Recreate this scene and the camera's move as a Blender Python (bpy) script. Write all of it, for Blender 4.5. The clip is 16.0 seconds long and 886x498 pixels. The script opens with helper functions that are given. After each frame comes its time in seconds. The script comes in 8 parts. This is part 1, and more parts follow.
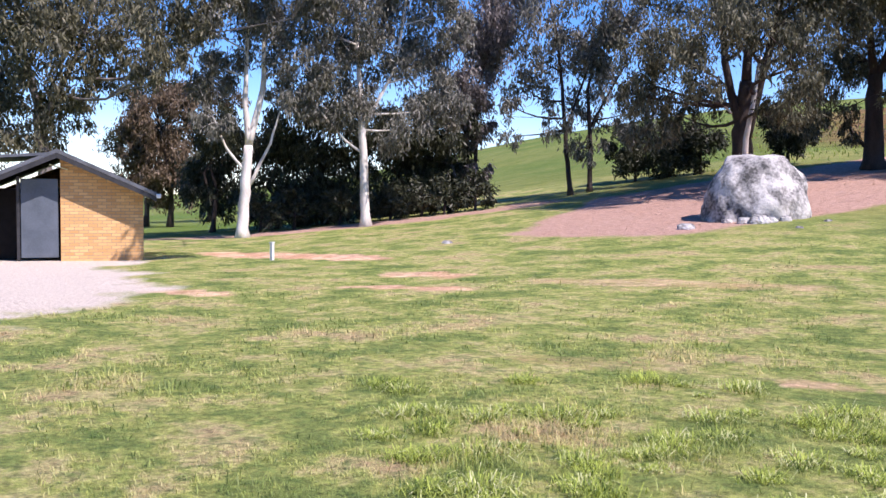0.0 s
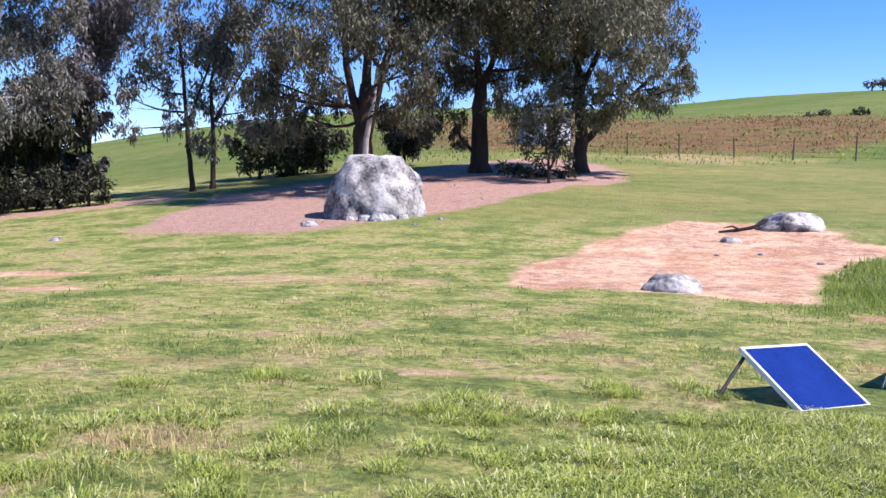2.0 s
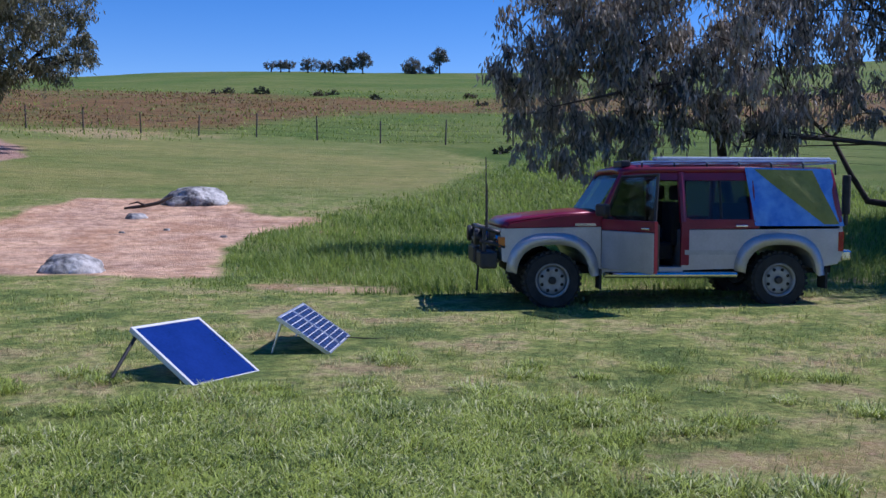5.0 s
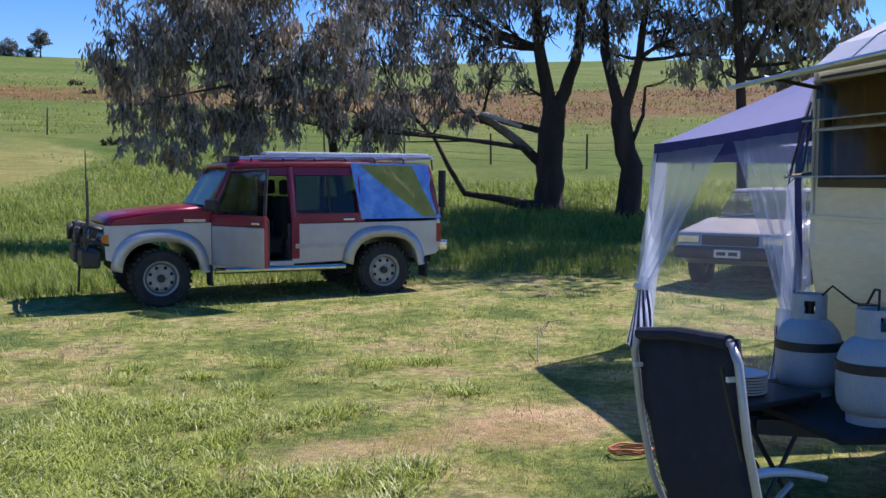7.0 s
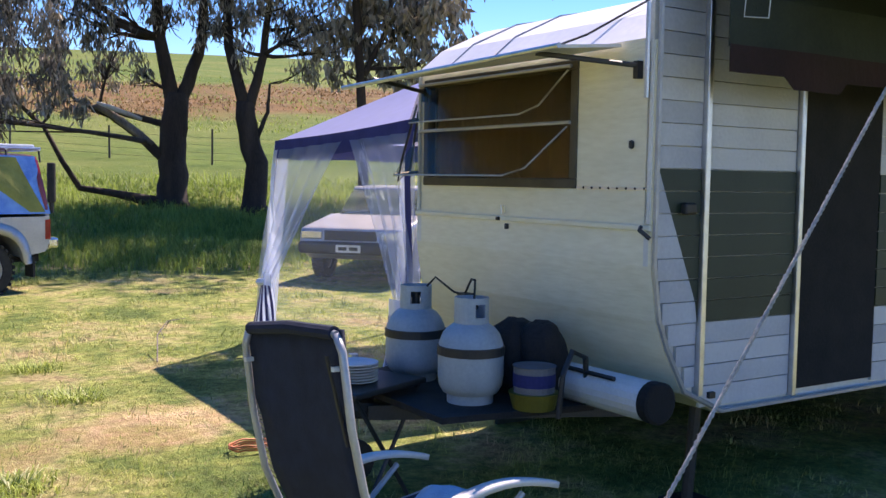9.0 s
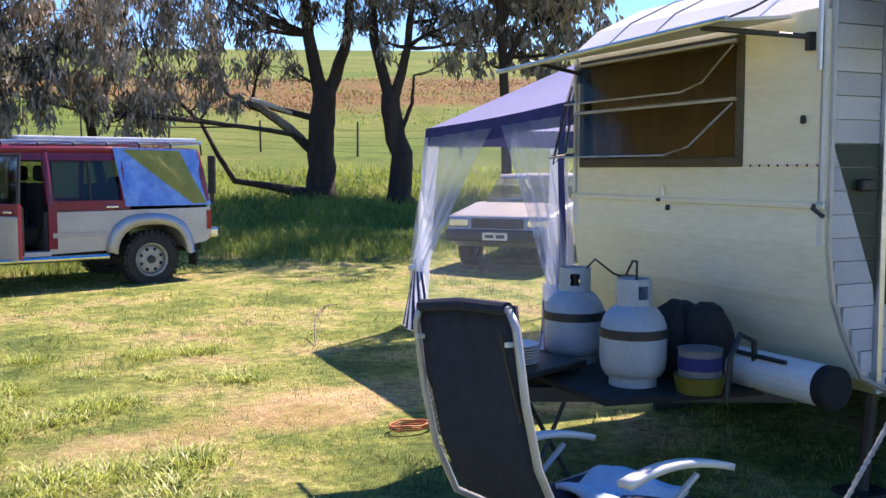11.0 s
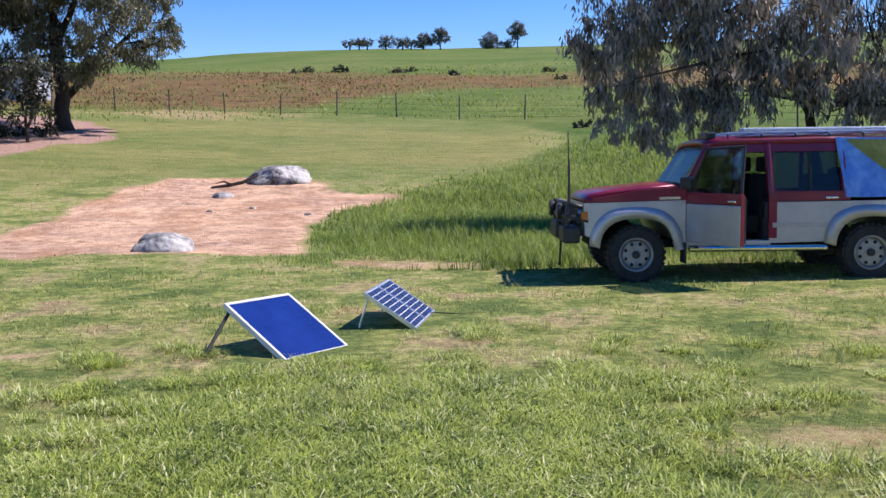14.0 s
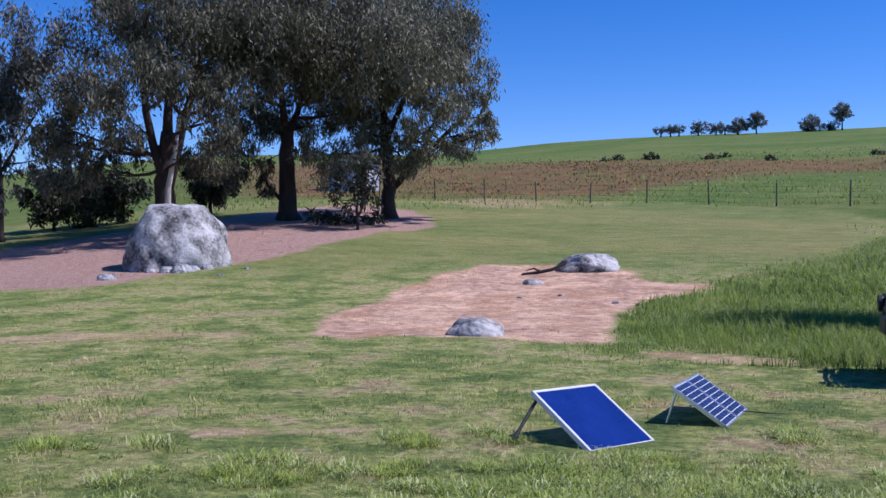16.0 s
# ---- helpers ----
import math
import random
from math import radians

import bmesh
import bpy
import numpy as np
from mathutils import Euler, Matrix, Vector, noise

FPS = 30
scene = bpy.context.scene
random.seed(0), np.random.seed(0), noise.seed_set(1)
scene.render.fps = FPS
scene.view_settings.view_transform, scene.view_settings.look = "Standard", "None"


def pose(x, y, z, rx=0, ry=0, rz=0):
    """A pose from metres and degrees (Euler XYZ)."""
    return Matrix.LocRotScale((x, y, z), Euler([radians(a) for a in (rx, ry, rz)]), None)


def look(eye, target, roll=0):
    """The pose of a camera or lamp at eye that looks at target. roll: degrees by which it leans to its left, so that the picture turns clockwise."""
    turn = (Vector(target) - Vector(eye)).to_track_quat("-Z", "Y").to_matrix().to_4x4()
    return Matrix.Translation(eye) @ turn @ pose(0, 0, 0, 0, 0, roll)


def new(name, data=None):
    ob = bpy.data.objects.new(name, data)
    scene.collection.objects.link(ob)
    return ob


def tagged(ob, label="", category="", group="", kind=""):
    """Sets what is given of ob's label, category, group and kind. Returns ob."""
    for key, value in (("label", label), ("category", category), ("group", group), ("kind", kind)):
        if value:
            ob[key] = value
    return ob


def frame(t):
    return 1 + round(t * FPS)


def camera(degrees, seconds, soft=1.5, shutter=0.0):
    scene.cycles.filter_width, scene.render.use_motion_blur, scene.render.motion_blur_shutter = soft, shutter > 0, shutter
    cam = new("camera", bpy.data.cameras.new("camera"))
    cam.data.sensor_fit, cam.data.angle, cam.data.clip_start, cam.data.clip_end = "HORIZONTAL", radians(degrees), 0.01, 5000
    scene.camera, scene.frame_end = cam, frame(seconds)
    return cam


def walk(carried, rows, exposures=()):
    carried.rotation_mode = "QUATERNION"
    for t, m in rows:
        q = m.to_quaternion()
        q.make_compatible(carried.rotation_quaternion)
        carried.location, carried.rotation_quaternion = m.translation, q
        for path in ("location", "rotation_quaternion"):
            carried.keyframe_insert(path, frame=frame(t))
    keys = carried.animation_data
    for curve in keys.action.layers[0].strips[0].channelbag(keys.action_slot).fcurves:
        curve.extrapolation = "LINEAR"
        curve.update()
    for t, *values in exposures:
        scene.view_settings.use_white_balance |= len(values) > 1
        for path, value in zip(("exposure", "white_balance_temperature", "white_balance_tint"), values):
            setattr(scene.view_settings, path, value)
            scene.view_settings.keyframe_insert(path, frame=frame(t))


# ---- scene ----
cam = camera(48.17, 16.0, soft=1.5)


def eye_pose(x, y, z, yaw, pitch, roll):
    """yaw to the left of +y, pitch up, roll, in degrees"""
    return pose(x, y, z, 90 + pitch, 0, yaw) @ pose(0, 0, 0, 0, 0, roll)


# seconds, eye x, y, z, yaw, pitch, roll
PATH = [
    (0, 0.048, -0.582, 1.683, 54.30, -2.78, 0.33),
    (0.5, -0.010, -0.543, 1.684, 48.89, -2.39, 0.47),
    (1, -0.069, -0.463, 1.646, 44.88, -2.18, 0.83),
    (1.5, -0.118, -0.356, 1.613, 39.02, -2.39, 0.86),
    (2, -0.152, -0.326, 1.602, 32.86, -2.55, 1.13),
    (2.5, -0.125, -0.296, 1.608, 29.45, -2.86, 0.15),
    (3, -0.036, -0.235, 1.604, 25.78, -3.36, 0.29),
    (3.5, 0.028, -0.192, 1.603, 21.83, -3.95, 0.20),
    (4, 0.025, -0.105, 1.601, 14.20, -3.54, -0.82),
    (4.5, -0.003, -0.049, 1.604, 7.09, -3.79, -0.27),
    (5, -0.000, 0.000, 1.600, 0.01, -3.56, 0.20),
    (5.2, -0.007, 0.019, 1.596, -2.70, -3.24, 0.46),
    (6.2, 0.070, 0.010, 1.620, -13.60, -3.55, 0.35),
    (7.3, 0.152, -0.011, 1.634, -25.07, -3.89, 0.20),
    (7.5, 0.158, -0.015, 1.632, -27.54, -3.82, 0.31),
    (8, 0.159, -0.032, 1.638, -33.09, -4.02, 0.63),
    (8.5, 0.177, -0.037, 1.634, -37.24, -3.66, 0.54),
    (8.7, 0.187, -0.044, 1.633, -39.35, -3.85, 0.90),
    (9.2, 0.190, -0.040, 1.625, -45.00, -3.95, 0.75),
    (9.75, 0.160, -0.030, 1.610, -47.60, -4.05, 0.60),
    (10.3, 0.120, -0.015, 1.595, -43.60, -4.15, 0.40),
    (10.8, 0.095, -0.004, 1.588, -36.81, -4.23, 0.23),
    (11, 0.108, 0.014, 1.586, -34.80, -4.57, 0.01),
    (11.5, 0.100, 0.011, 1.586, -30.10, -5.09, 0.14),
    (12, 0.060, 0.013, 1.588, -24.58, -5.48, -0.31),
    (12.5, 0.011, 0.004, 1.586, -16.92, -6.02, -0.85),
    (13, 0.010, -0.007, 1.595, -9.55, -6.25, -0.87),
    (13.5, -0.012, -0.033, 1.602, -2.34, -5.77, -1.11),
    (14, -0.041, -0.068, 1.605, 4.61, -4.95, -0.69),
    (14.5, -0.046, -0.116, 1.617, 10.12, -3.29, -0.62),
    (15, -0.043, -0.125, 1.615, 15.23, -2.25, -0.67),
    (15.5, -0.044, -0.149, 1.641, 19.41, -1.25, -0.11),
    (16, -0.027, -0.165, 1.651, 22.20, 0.17, -0.19),
]

EXPOSURES = [(0.0, 0.75, 6300, 29), (1.0, 0.95, 6300, 29), (2.0, 0.72, 6200, 28), (3.0, 0.15, 5800, 25), (3.5, 0.01, 5700, 25), (5.2, -0.13, 5500, 25), (7.3, 0.53, 6500, 25), (8.7, 0.89, 7050, 28), (11.0, 1.13, 7350, 28), (12.0, 1.15, 7300, 26), (12.5, 1.09, 7200, 24), (13.0, 0.82, 6600, 23), (13.5, 0.67, 6500, 23), (14.5, 0.17, 5900, 25), (16.0, -0.03, 5500, 28)]
walk(cam, [(t, eye_pose(*row)) for t, *row in PATH], EXPOSURES)

# ---- daylight ----
SUN_AZ, SUN_EL = 74.0, 52.0        # clockwise from +y, above the horizon
world = bpy.data.worlds.new("sky")
scene.world = world
world.use_nodes = True
wn = world.node_tree.nodes
sky = wn.new("ShaderNodeTexSky")
sky.sky_type, sky.sun_disc = "NISHITA", False
sky.sun_elevation, sky.sun_rotation = radians(SUN_EL), radians(SUN_AZ)
sky.altitude, sky.air_density, sky.dust_density, sky.ozone_density = 800, 0.85, 0.0, 1.6
vivid = wn.new("ShaderNodeHueSaturation")
vivid.inputs["Saturation"].default_value, vivid.inputs["Value"].default_value = 1.42, 1.0
vivid.inputs["Hue"].default_value = 0.508
world.node_tree.links.new(sky.outputs[0], vivid.inputs["Color"])
world.node_tree.links.new(vivid.outputs[0], wn["Background"].inputs[0])
wn["Background"].inputs[1].default_value = 0.130
sun = new("sun", bpy.data.lights.new("sun", "SUN"))
sun.data.energy, sun.data.angle, sun.data.color = 5.0, radians(0.53), (1.0, 0.95, 0.86)
_s = Vector((math.sin(radians(SUN_AZ)) * math.cos(radians(SUN_EL)), math.cos(radians(SUN_AZ)) * math.cos(radians(SUN_EL)), math.sin(radians(SUN_EL))))
sun.matrix_world = look(_s * 60, (0, 0, 0))


# ---- materials ----
def material(name, low, high, scale=4.0, rough=0.7, metal=0.0, bump=0.15, fine=12.0, spec=0.5, per=None, coat=0.0, stretch=(1, 1, 1), contrast=0.25):
    """A surface between two colours, varied at two scales, with fine relief. per: 'object' or 'island' shifts each piece."""
    m = bpy.data.materials.new(name)
    m.use_nodes = True
    nt = m.node_tree
    n, link = nt.nodes, nt.links.new
    p = n["Principled BSDF"]
    co, mp = n.new("ShaderNodeTexCoord"), n.new("ShaderNodeMapping")
    mp.inputs["Scale"].default_value = stretch
    link(co.outputs["Object"], mp.inputs[0])
    big, small = n.new("ShaderNodeTexNoise"), n.new("ShaderNodeTexNoise")
    for node, s, d in ((big, scale, 4), (small, scale * fine, 6)):
        node.inputs["Scale"].default_value, node.inputs["Detail"].default_value = s, d
        link(mp.outputs[0], node.inputs["Vector"])
    mixf = n.new("ShaderNodeMath")
    mixf.operation = "MULTIPLY_ADD"
    link(small.outputs[0], mixf.inputs[0])
    mixf.inputs[1].default_value = 0.5
    link(big.outputs[0], mixf.inputs[2])
    fac = mixf.outputs[0]
    if per:
        rnd = n.new("ShaderNodeObjectInfo") if per == "object" else n.new("ShaderNodeNewGeometry")
        add = n.new("ShaderNodeMath")
        add.operation = "MULTIPLY_ADD"
        link(rnd.outputs["Random" if per == "object" else "Random Per Island"], add.inputs[0])
        add.inputs[1].default_value = 0.7
        link(fac, add.inputs[2])
        sub = n.new("ShaderNodeMath")
        sub.operation = "SUBTRACT"
        link(add.outputs[0], sub.inputs[0])
        sub.inputs[1].default_value = 0.35
        fac = sub.outputs[0]
    ramp = n.new("ShaderNodeValToRGB")
    ramp.color_ramp.elements[0].position, ramp.color_ramp.elements[1].position = 0.75 - contrast, 0.75 + contrast
    ramp.color_ramp.elements[0].color, ramp.color_ramp.elements[1].color = (*low, 1), (*high, 1)
    link(fac, ramp.inputs[0])
    link(ramp.outputs[0], p.inputs["Base Color"])
    p.inputs["Roughness"].default_value, p.inputs["Metallic"].default_value = rough, metal
    p.inputs["Specular IOR Level"].default_value, p.inputs["Coat Weight"].default_value = spec, coat
    if bump:
        b = n.new("ShaderNodeBump")
        b.inputs["Strength"].default_value, b.inputs["Distance"].default_value = bump, 0.02
        link(small.outputs[0], b.inputs["Height"])
        link(b.outputs[0], p.inputs["Normal"])
    return m


def leaf_material(name, low, high, translucent=0.35, rough=0.55, scale=0.6):
    """Leaves and blades: each one a shade of its own, light passes through."""
    m = material(name, low, high, scale, rough, bump=0, per="island", spec=0.45, contrast=0.45)
    nt = m.node_tree
    n, link = nt.nodes, nt.links.new
    p, out = n["Principled BSDF"], n["Material Output"]
    tr, mix = n.new("ShaderNodeBsdfTranslucent"), n.new("ShaderNodeMixShader")
    link(n["Color Ramp"].outputs[0], tr.inputs[0])
    mix.inputs[0].default_value = translucent
    link(p.outputs[0], mix.inputs[1])
    link(tr.outputs[0], mix.inputs[2])
    link(mix.outputs[0], out.inputs[0])
    return m


def glass_material(name, tint, rough=0.02, gloss=1.0):
    m = bpy.data.materials.new(name)
    m.use_nodes = True
    n, link = m.node_tree.nodes, m.node_tree.links.new
    t, g, mix = n.new("ShaderNodeBsdfTransparent"), n.new("ShaderNodeBsdfGlossy"), n.new("ShaderNodeMixShader")
    t.inputs[0].default_value = (*tint, 1)
    g.inputs["Roughness"].default_value = rough
    f = n.new("ShaderNodeFresnel")
    f.inputs[0].default_value = 1.5
    mul = n.new("ShaderNodeMath")
    mul.operation, mul.use_clamp = "MULTIPLY_ADD", True
    link(f.outputs[0], mul.inputs[0])
    mul.inputs[1].default_value, mul.inputs[2].default_value = gloss, 0.03 * gloss
    link(mul.outputs[0], mix.inputs[0])
    link(t.outputs[0], mix.inputs[1])
    link(g.outputs[0], mix.inputs[2])
    link(mix.outputs[0], n["Material Output"].inputs[0])
    return m


def lawn_colour(nt, dark=1.0):
    """Colours of a worn lawn: deep green tufts, lime, straw and brown thin places, in patches."""
    n, link = nt.nodes, nt.links.new
    co = n.new("ShaderNodeTexCoord")

    def tex(scale, detail, rough):
        t = n.new("ShaderNodeTexNoise")
        t.inputs["Scale"].default_value, t.inputs["Detail"].default_value, t.inputs["Roughness"].default_value = scale, detail, rough
        link(co.outputs["Object"], t.inputs["Vector"])
        return t.outputs[0]

    patch = n.new("ShaderNodeValToRGB")
    stops = ((0.36, (0.13, 0.185, 0.046)), (0.44, (0.21, 0.265, 0.066)), (0.50, (0.34, 0.37, 0.098)), (0.56, (0.48, 0.43, 0.18)), (0.63, (0.46, 0.345, 0.175)))
    while len(patch.color_ramp.elements) < len(stops):
        patch.color_ramp.elements.new(0.5)
    for e, (at, c) in zip(patch.color_ramp.elements, stops):
        e.position, e.color = at, (*[v * dark for v in c], 1)
    link(tex(0.8, 9, 0.74), patch.inputs[0])
    tuft = n.new("ShaderNodeValToRGB")
    tuft.color_ramp.elements[0].position, tuft.color_ramp.elements[1].position = 0.50, 0.62
    tuft.color_ramp.elements[1].color = (0.7, 0.7, 0.7, 1)
    link(tex(4.5, 8, 0.74), tuft.inputs[0])
    green = n.new("ShaderNodeRGB")
    green.outputs[0].default_value = (0.10 * dark, 0.170 * dark, 0.042 * dark, 1)
    mx = n.new("ShaderNodeMix")
    mx.data_type = "RGBA"
    link(tuft.outputs[0], mx.inputs[0])
    link(patch.outputs[0], mx.inputs[6])
    link(green.outputs[0], mx.inputs[7])
    return mx.outputs[2]


def lawn_blade_material(name, gain, translucent):
    """Blades in the lawn's own patches of colour, each a shade of its own."""
    m = leaf_material(name, (0.5, 0.5, 0.5), (1.0, 1.0, 1.0), translucent)
    n, link = m.node_tree.nodes, m.node_tree.links.new
    col = lawn_colour(m.node_tree, gain)
    mul = n.new("ShaderNodeMix")
    mul.data_type, mul.blend_type = "RGBA", "MULTIPLY"
    mul.inputs[0].default_value = 1.0
    link(col, mul.inputs[6])
    link(n["Color Ramp"].outputs[0], mul.inputs[7])
    link(mul.outputs[2], n["Principled BSDF"].inputs["Base Color"])
    link(mul.outputs[2], n["Translucent BSDF"].inputs[0])
    return m


def net_material(name, colour, cover):
    """Fine netting: threads that cover part of the view."""
    m = material(name, tuple(c * 0.85 for c in colour), colour, 6, 0.9, bump=0)
    n, link = m.node_tree.nodes, m.node_tree.links.new
    t, tl, add, mix = n.new("ShaderNodeBsdfTransparent"), n.new("ShaderNodeBsdfTranslucent"), n.new("ShaderNodeMixShader"), n.new("ShaderNodeMixShader")
    tl.inputs[0].default_value = (*colour, 1)
    add.inputs[0].default_value = 0.5
    link(n["Principled BSDF"].outputs[0], add.inputs[1])
    link(tl.outputs[0], add.inputs[2])
    mix.inputs[0].default_value = cover
    link(t.outputs[0], mix.inputs[1])
    link(add.outputs[0], mix.inputs[2])
    link(mix.outputs[0], n["Material Output"].inputs[0])
    return m


# ---- mesh helpers ----
class Build:
    """Collects vertices and faces of one mesh."""

    def __init__(self):
        self.v, self.f = [], []

    def add(self, verts, faces, m=None):
        k = len(self.v)
        self.v += [tuple(m @ Vector(p)) if m else tuple(p) for p in verts]
        self.f += [tuple(i + k for i in f) for f in faces]
        return self

    def box(self, x0, x1, y0, y1, z0, z1, m=None):
        v = [(x, y, z) for x in (x0, x1) for y in (y0, y1) for z in (z0, z1)]
        return self.add(v, [(0, 1, 3, 2), (4, 6, 7, 5), (0, 4, 5, 1), (2, 3, 7, 6), (0, 2, 6, 4), (1, 5, 7, 3)], m)

    def prism(self, poly, a, b, axis="y", m=None):
        """A flat outline drawn out from a to b along an axis. Outline in (x, z) for y, (y, z) for x, (x, y) for z."""
        put = {"y": lambda p, d: (p[0], d, p[1]), "x": lambda p, d: (d, p[0], p[1]), "z": lambda p, d: (p[0], p[1], d)}[axis]
        n = len(poly)
        v = [put(p, a) for p in poly] + [put(p, b) for p in poly]
        f = [tuple(range(n)), tuple(range(2 * n - 1, n - 1, -1))] + [(i, i + n, (i + 1) % n + n, (i + 1) % n) for i in range(n)]
        return self.add(v, f, m)

    def tube(self, path, radii, n=8, m=None, caps=True):
        path = [Vector(p) for p in path]
        if isinstance(radii, (int, float)):
            radii = [radii] * len(path)
        v, f, side = [], [], None
        for i, p in enumerate(path):
            d = (path[min(i + 1, len(path) - 1)] - path[max(i - 1, 0)]).normalized()
            if side is None:
                side = d.orthogonal().normalized()
            side = (side - d * side.dot(d)).normalized()
            up = d.cross(side)
            v += [p + float(radii[i]) * (math.cos(2 * math.pi * k / n) * side + math.sin(2 * math.pi * k / n) * up) for k in range(n)]
        for i in range(len(path) - 1):
            f += [(i * n + k, i * n + (k + 1) % n, (i + 1) * n + (k + 1) % n, (i + 1) * n + k) for k in range(n)]
        if caps:
            f += [tuple(range(n - 1, -1, -1)), tuple(range((len(path) - 1) * n, len(path) * n))]
        return self.add(v, f, m)

    def lathe(self, profile, n=24, m=None, caps=True):
        """A turned body round z from (radius, height) pairs."""
        v = [(r * math.cos(2 * math.pi * k / n), r * math.sin(2 * math.pi * k / n), z) for r, z in profile for k in range(n)]
        f = [(i * n + k, i * n + (k + 1) % n, (i + 1) * n + (k + 1) % n, (i + 1) * n + k) for i in range(len(profile) - 1) for k in range(n)]
        if caps:
            f += [tuple(range(n - 1, -1, -1)), tuple(range((len(profile) - 1) * n, len(profile) * n))]
        return self.add(v, f, m)

    def grid(self, rows, m=None):
        """A sheet through rows of points."""
        w = len(rows[0])
        f = [(i * w + k, i * w + k + 1, (i + 1) * w + k + 1, (i + 1) * w + k) for i in range(len(rows) - 1) for k in range(w - 1)]
        return self.add([p for r in rows for p in r], f, m)

    def mesh(self, name, mat, smooth=False):
        me = bpy.data.meshes.new(name)
        me.from_pydata([tuple(p) for p in self.v], [], self.f)
        bm = bmesh.new()
        bm.from_mesh(me)
        bmesh.ops.recalc_face_normals(bm, faces=bm.faces)
        bm.to_mesh(me)
        bm.free()
        if smooth:
            me.polygons.foreach_set("use_smooth", [True] * len(me.polygons))
        me.materials.append(mat)
        return me


def thing(name, place, label, category, group="", kind="", turn=0.0):
    """An empty at the base of a thing."""
    ob = new(name)
    ob.empty_display_size = 0.2
    ob.matrix_world = pose(*place, 0, 0, turn)
    return tagged(ob, label, category, group, kind)


def part(name, build, mat, parent, label="", bevel=0.0, smooth=False, thick=0.0):
    """One mesh under a thing or a part."""
    ob = new(name, build.mesh(name, mat, smooth) if isinstance(build, Build) else build)
    ob.parent = parent
    if thick:
        s = ob.modifiers.new("thickness", "SOLIDIFY")
        s.thickness, s.offset = thick, 0.0
    if bevel:
        b = ob.modifiers.new("edges", "BEVEL")
        b.width, b.segments, b.limit_method, b.angle_limit = bevel, 2, "ANGLE", radians(35)
    return tagged(ob, label)


def raw_mesh(name, verts, faces, mat):
    """Many loose triangles or quads at once, from arrays."""
    me = bpy.data.meshes.new(name)
    verts, faces = np.asarray(verts, np.float32).reshape(-1, 3), np.asarray(faces, np.int32)
    me.vertices.add(len(verts))
    me.vertices.foreach_set("co", verts.ravel())
    k = faces.shape[1]
    me.loops.add(faces.size)
    me.loops.foreach_set("vertex_index", faces.ravel())
    me.polygons.add(len(faces))
    me.polygons.foreach_set("loop_start", np.arange(0, faces.size, k, dtype=np.int32))
    me.polygons.foreach_set("loop_total", np.full(len(faces), k, np.int32))
    me.update(calc_edges=True)
    me.materials.append(mat)
    return me


# ---- the ground ----
def step(a, b, v):
    t = np.clip((np.asarray(v, float) - a) / (b - a), 0, 1)
    return t * t * (3 - 2 * t)


def wobble(x, y, s=1.0, k=0.0):
    """A smooth uneven field between about -1 and 1."""
    x, y = np.asarray(x, float) / s, np.asarray(y, float) / s
    return (np.sin(1.31 * x + 0.72 * y + k) + np.sin(-0.83 * x + 1.57 * y + 2.1 * k) + np.sin(2.37 * x - 1.13 * y + 0.7 * k) * 0.6 + np.sin(3.1 * x + 2.9 * y - k) * 0.4) / 3


def height(x, y):
    """A lawn that lies level round the camp and climbs to a hill in front, level again to the left."""
    x, y = np.asarray(x, float), np.asarray(y, float)
    r, yaw = np.hypot(x, y), np.degrees(np.arctan2(-x, y))
    turned = yaw - 3.5 * step(70, 140, r) * step(30, 45, yaw)
    w = (1 - step(28, 74, turned)) * (1 - step(95, 150, -yaw)) * (1 - 0.16 * step(8, 28, yaw) * step(80, 200, r))
    v = (np.minimum(r, 300) - 21) / 4
    rise = 0.52 * np.where(v > 30, v, np.log1p(np.exp(np.minimum(v, 30))))
    lumps = 0.035 * wobble(x, y, 1.9) + 0.25 * step(60, 120, r) * wobble(x, y, 14, 1.0) + 1.5 * step(140, 260, r) * wobble(x, y, 60, 2.0)
    return w * rise + lumps * step(2.0, 9.0, r)


def on_ground(x, y, dz=0.0):
    return Vector((x, y, float(height(x, y)) + dz))


def polar(yaw, r, dz=0.0):
    a = radians(yaw)
    return on_ground(-r * math.sin(a), r * math.cos(a), dz)


def oval(x, y, cx, cy, a, b, turn, soft=0.35, rough=0.22, s=1.0):
    """1 inside an uneven oval patch, 0 outside."""
    c, q = math.cos(radians(turn)), math.sin(radians(turn))
    u, v = ((x - cx) * c + (y - cy) * q) / a, (-(x - cx) * q + (y - cy) * c) / b
    d = np.hypot(u, v) + rough * wobble(x, y, s, cx) + rough * 0.5 * wobble(x, y, s * 0.3, cy)
    return 1 - step(1 - soft / 2, 1 + soft / 2, d)


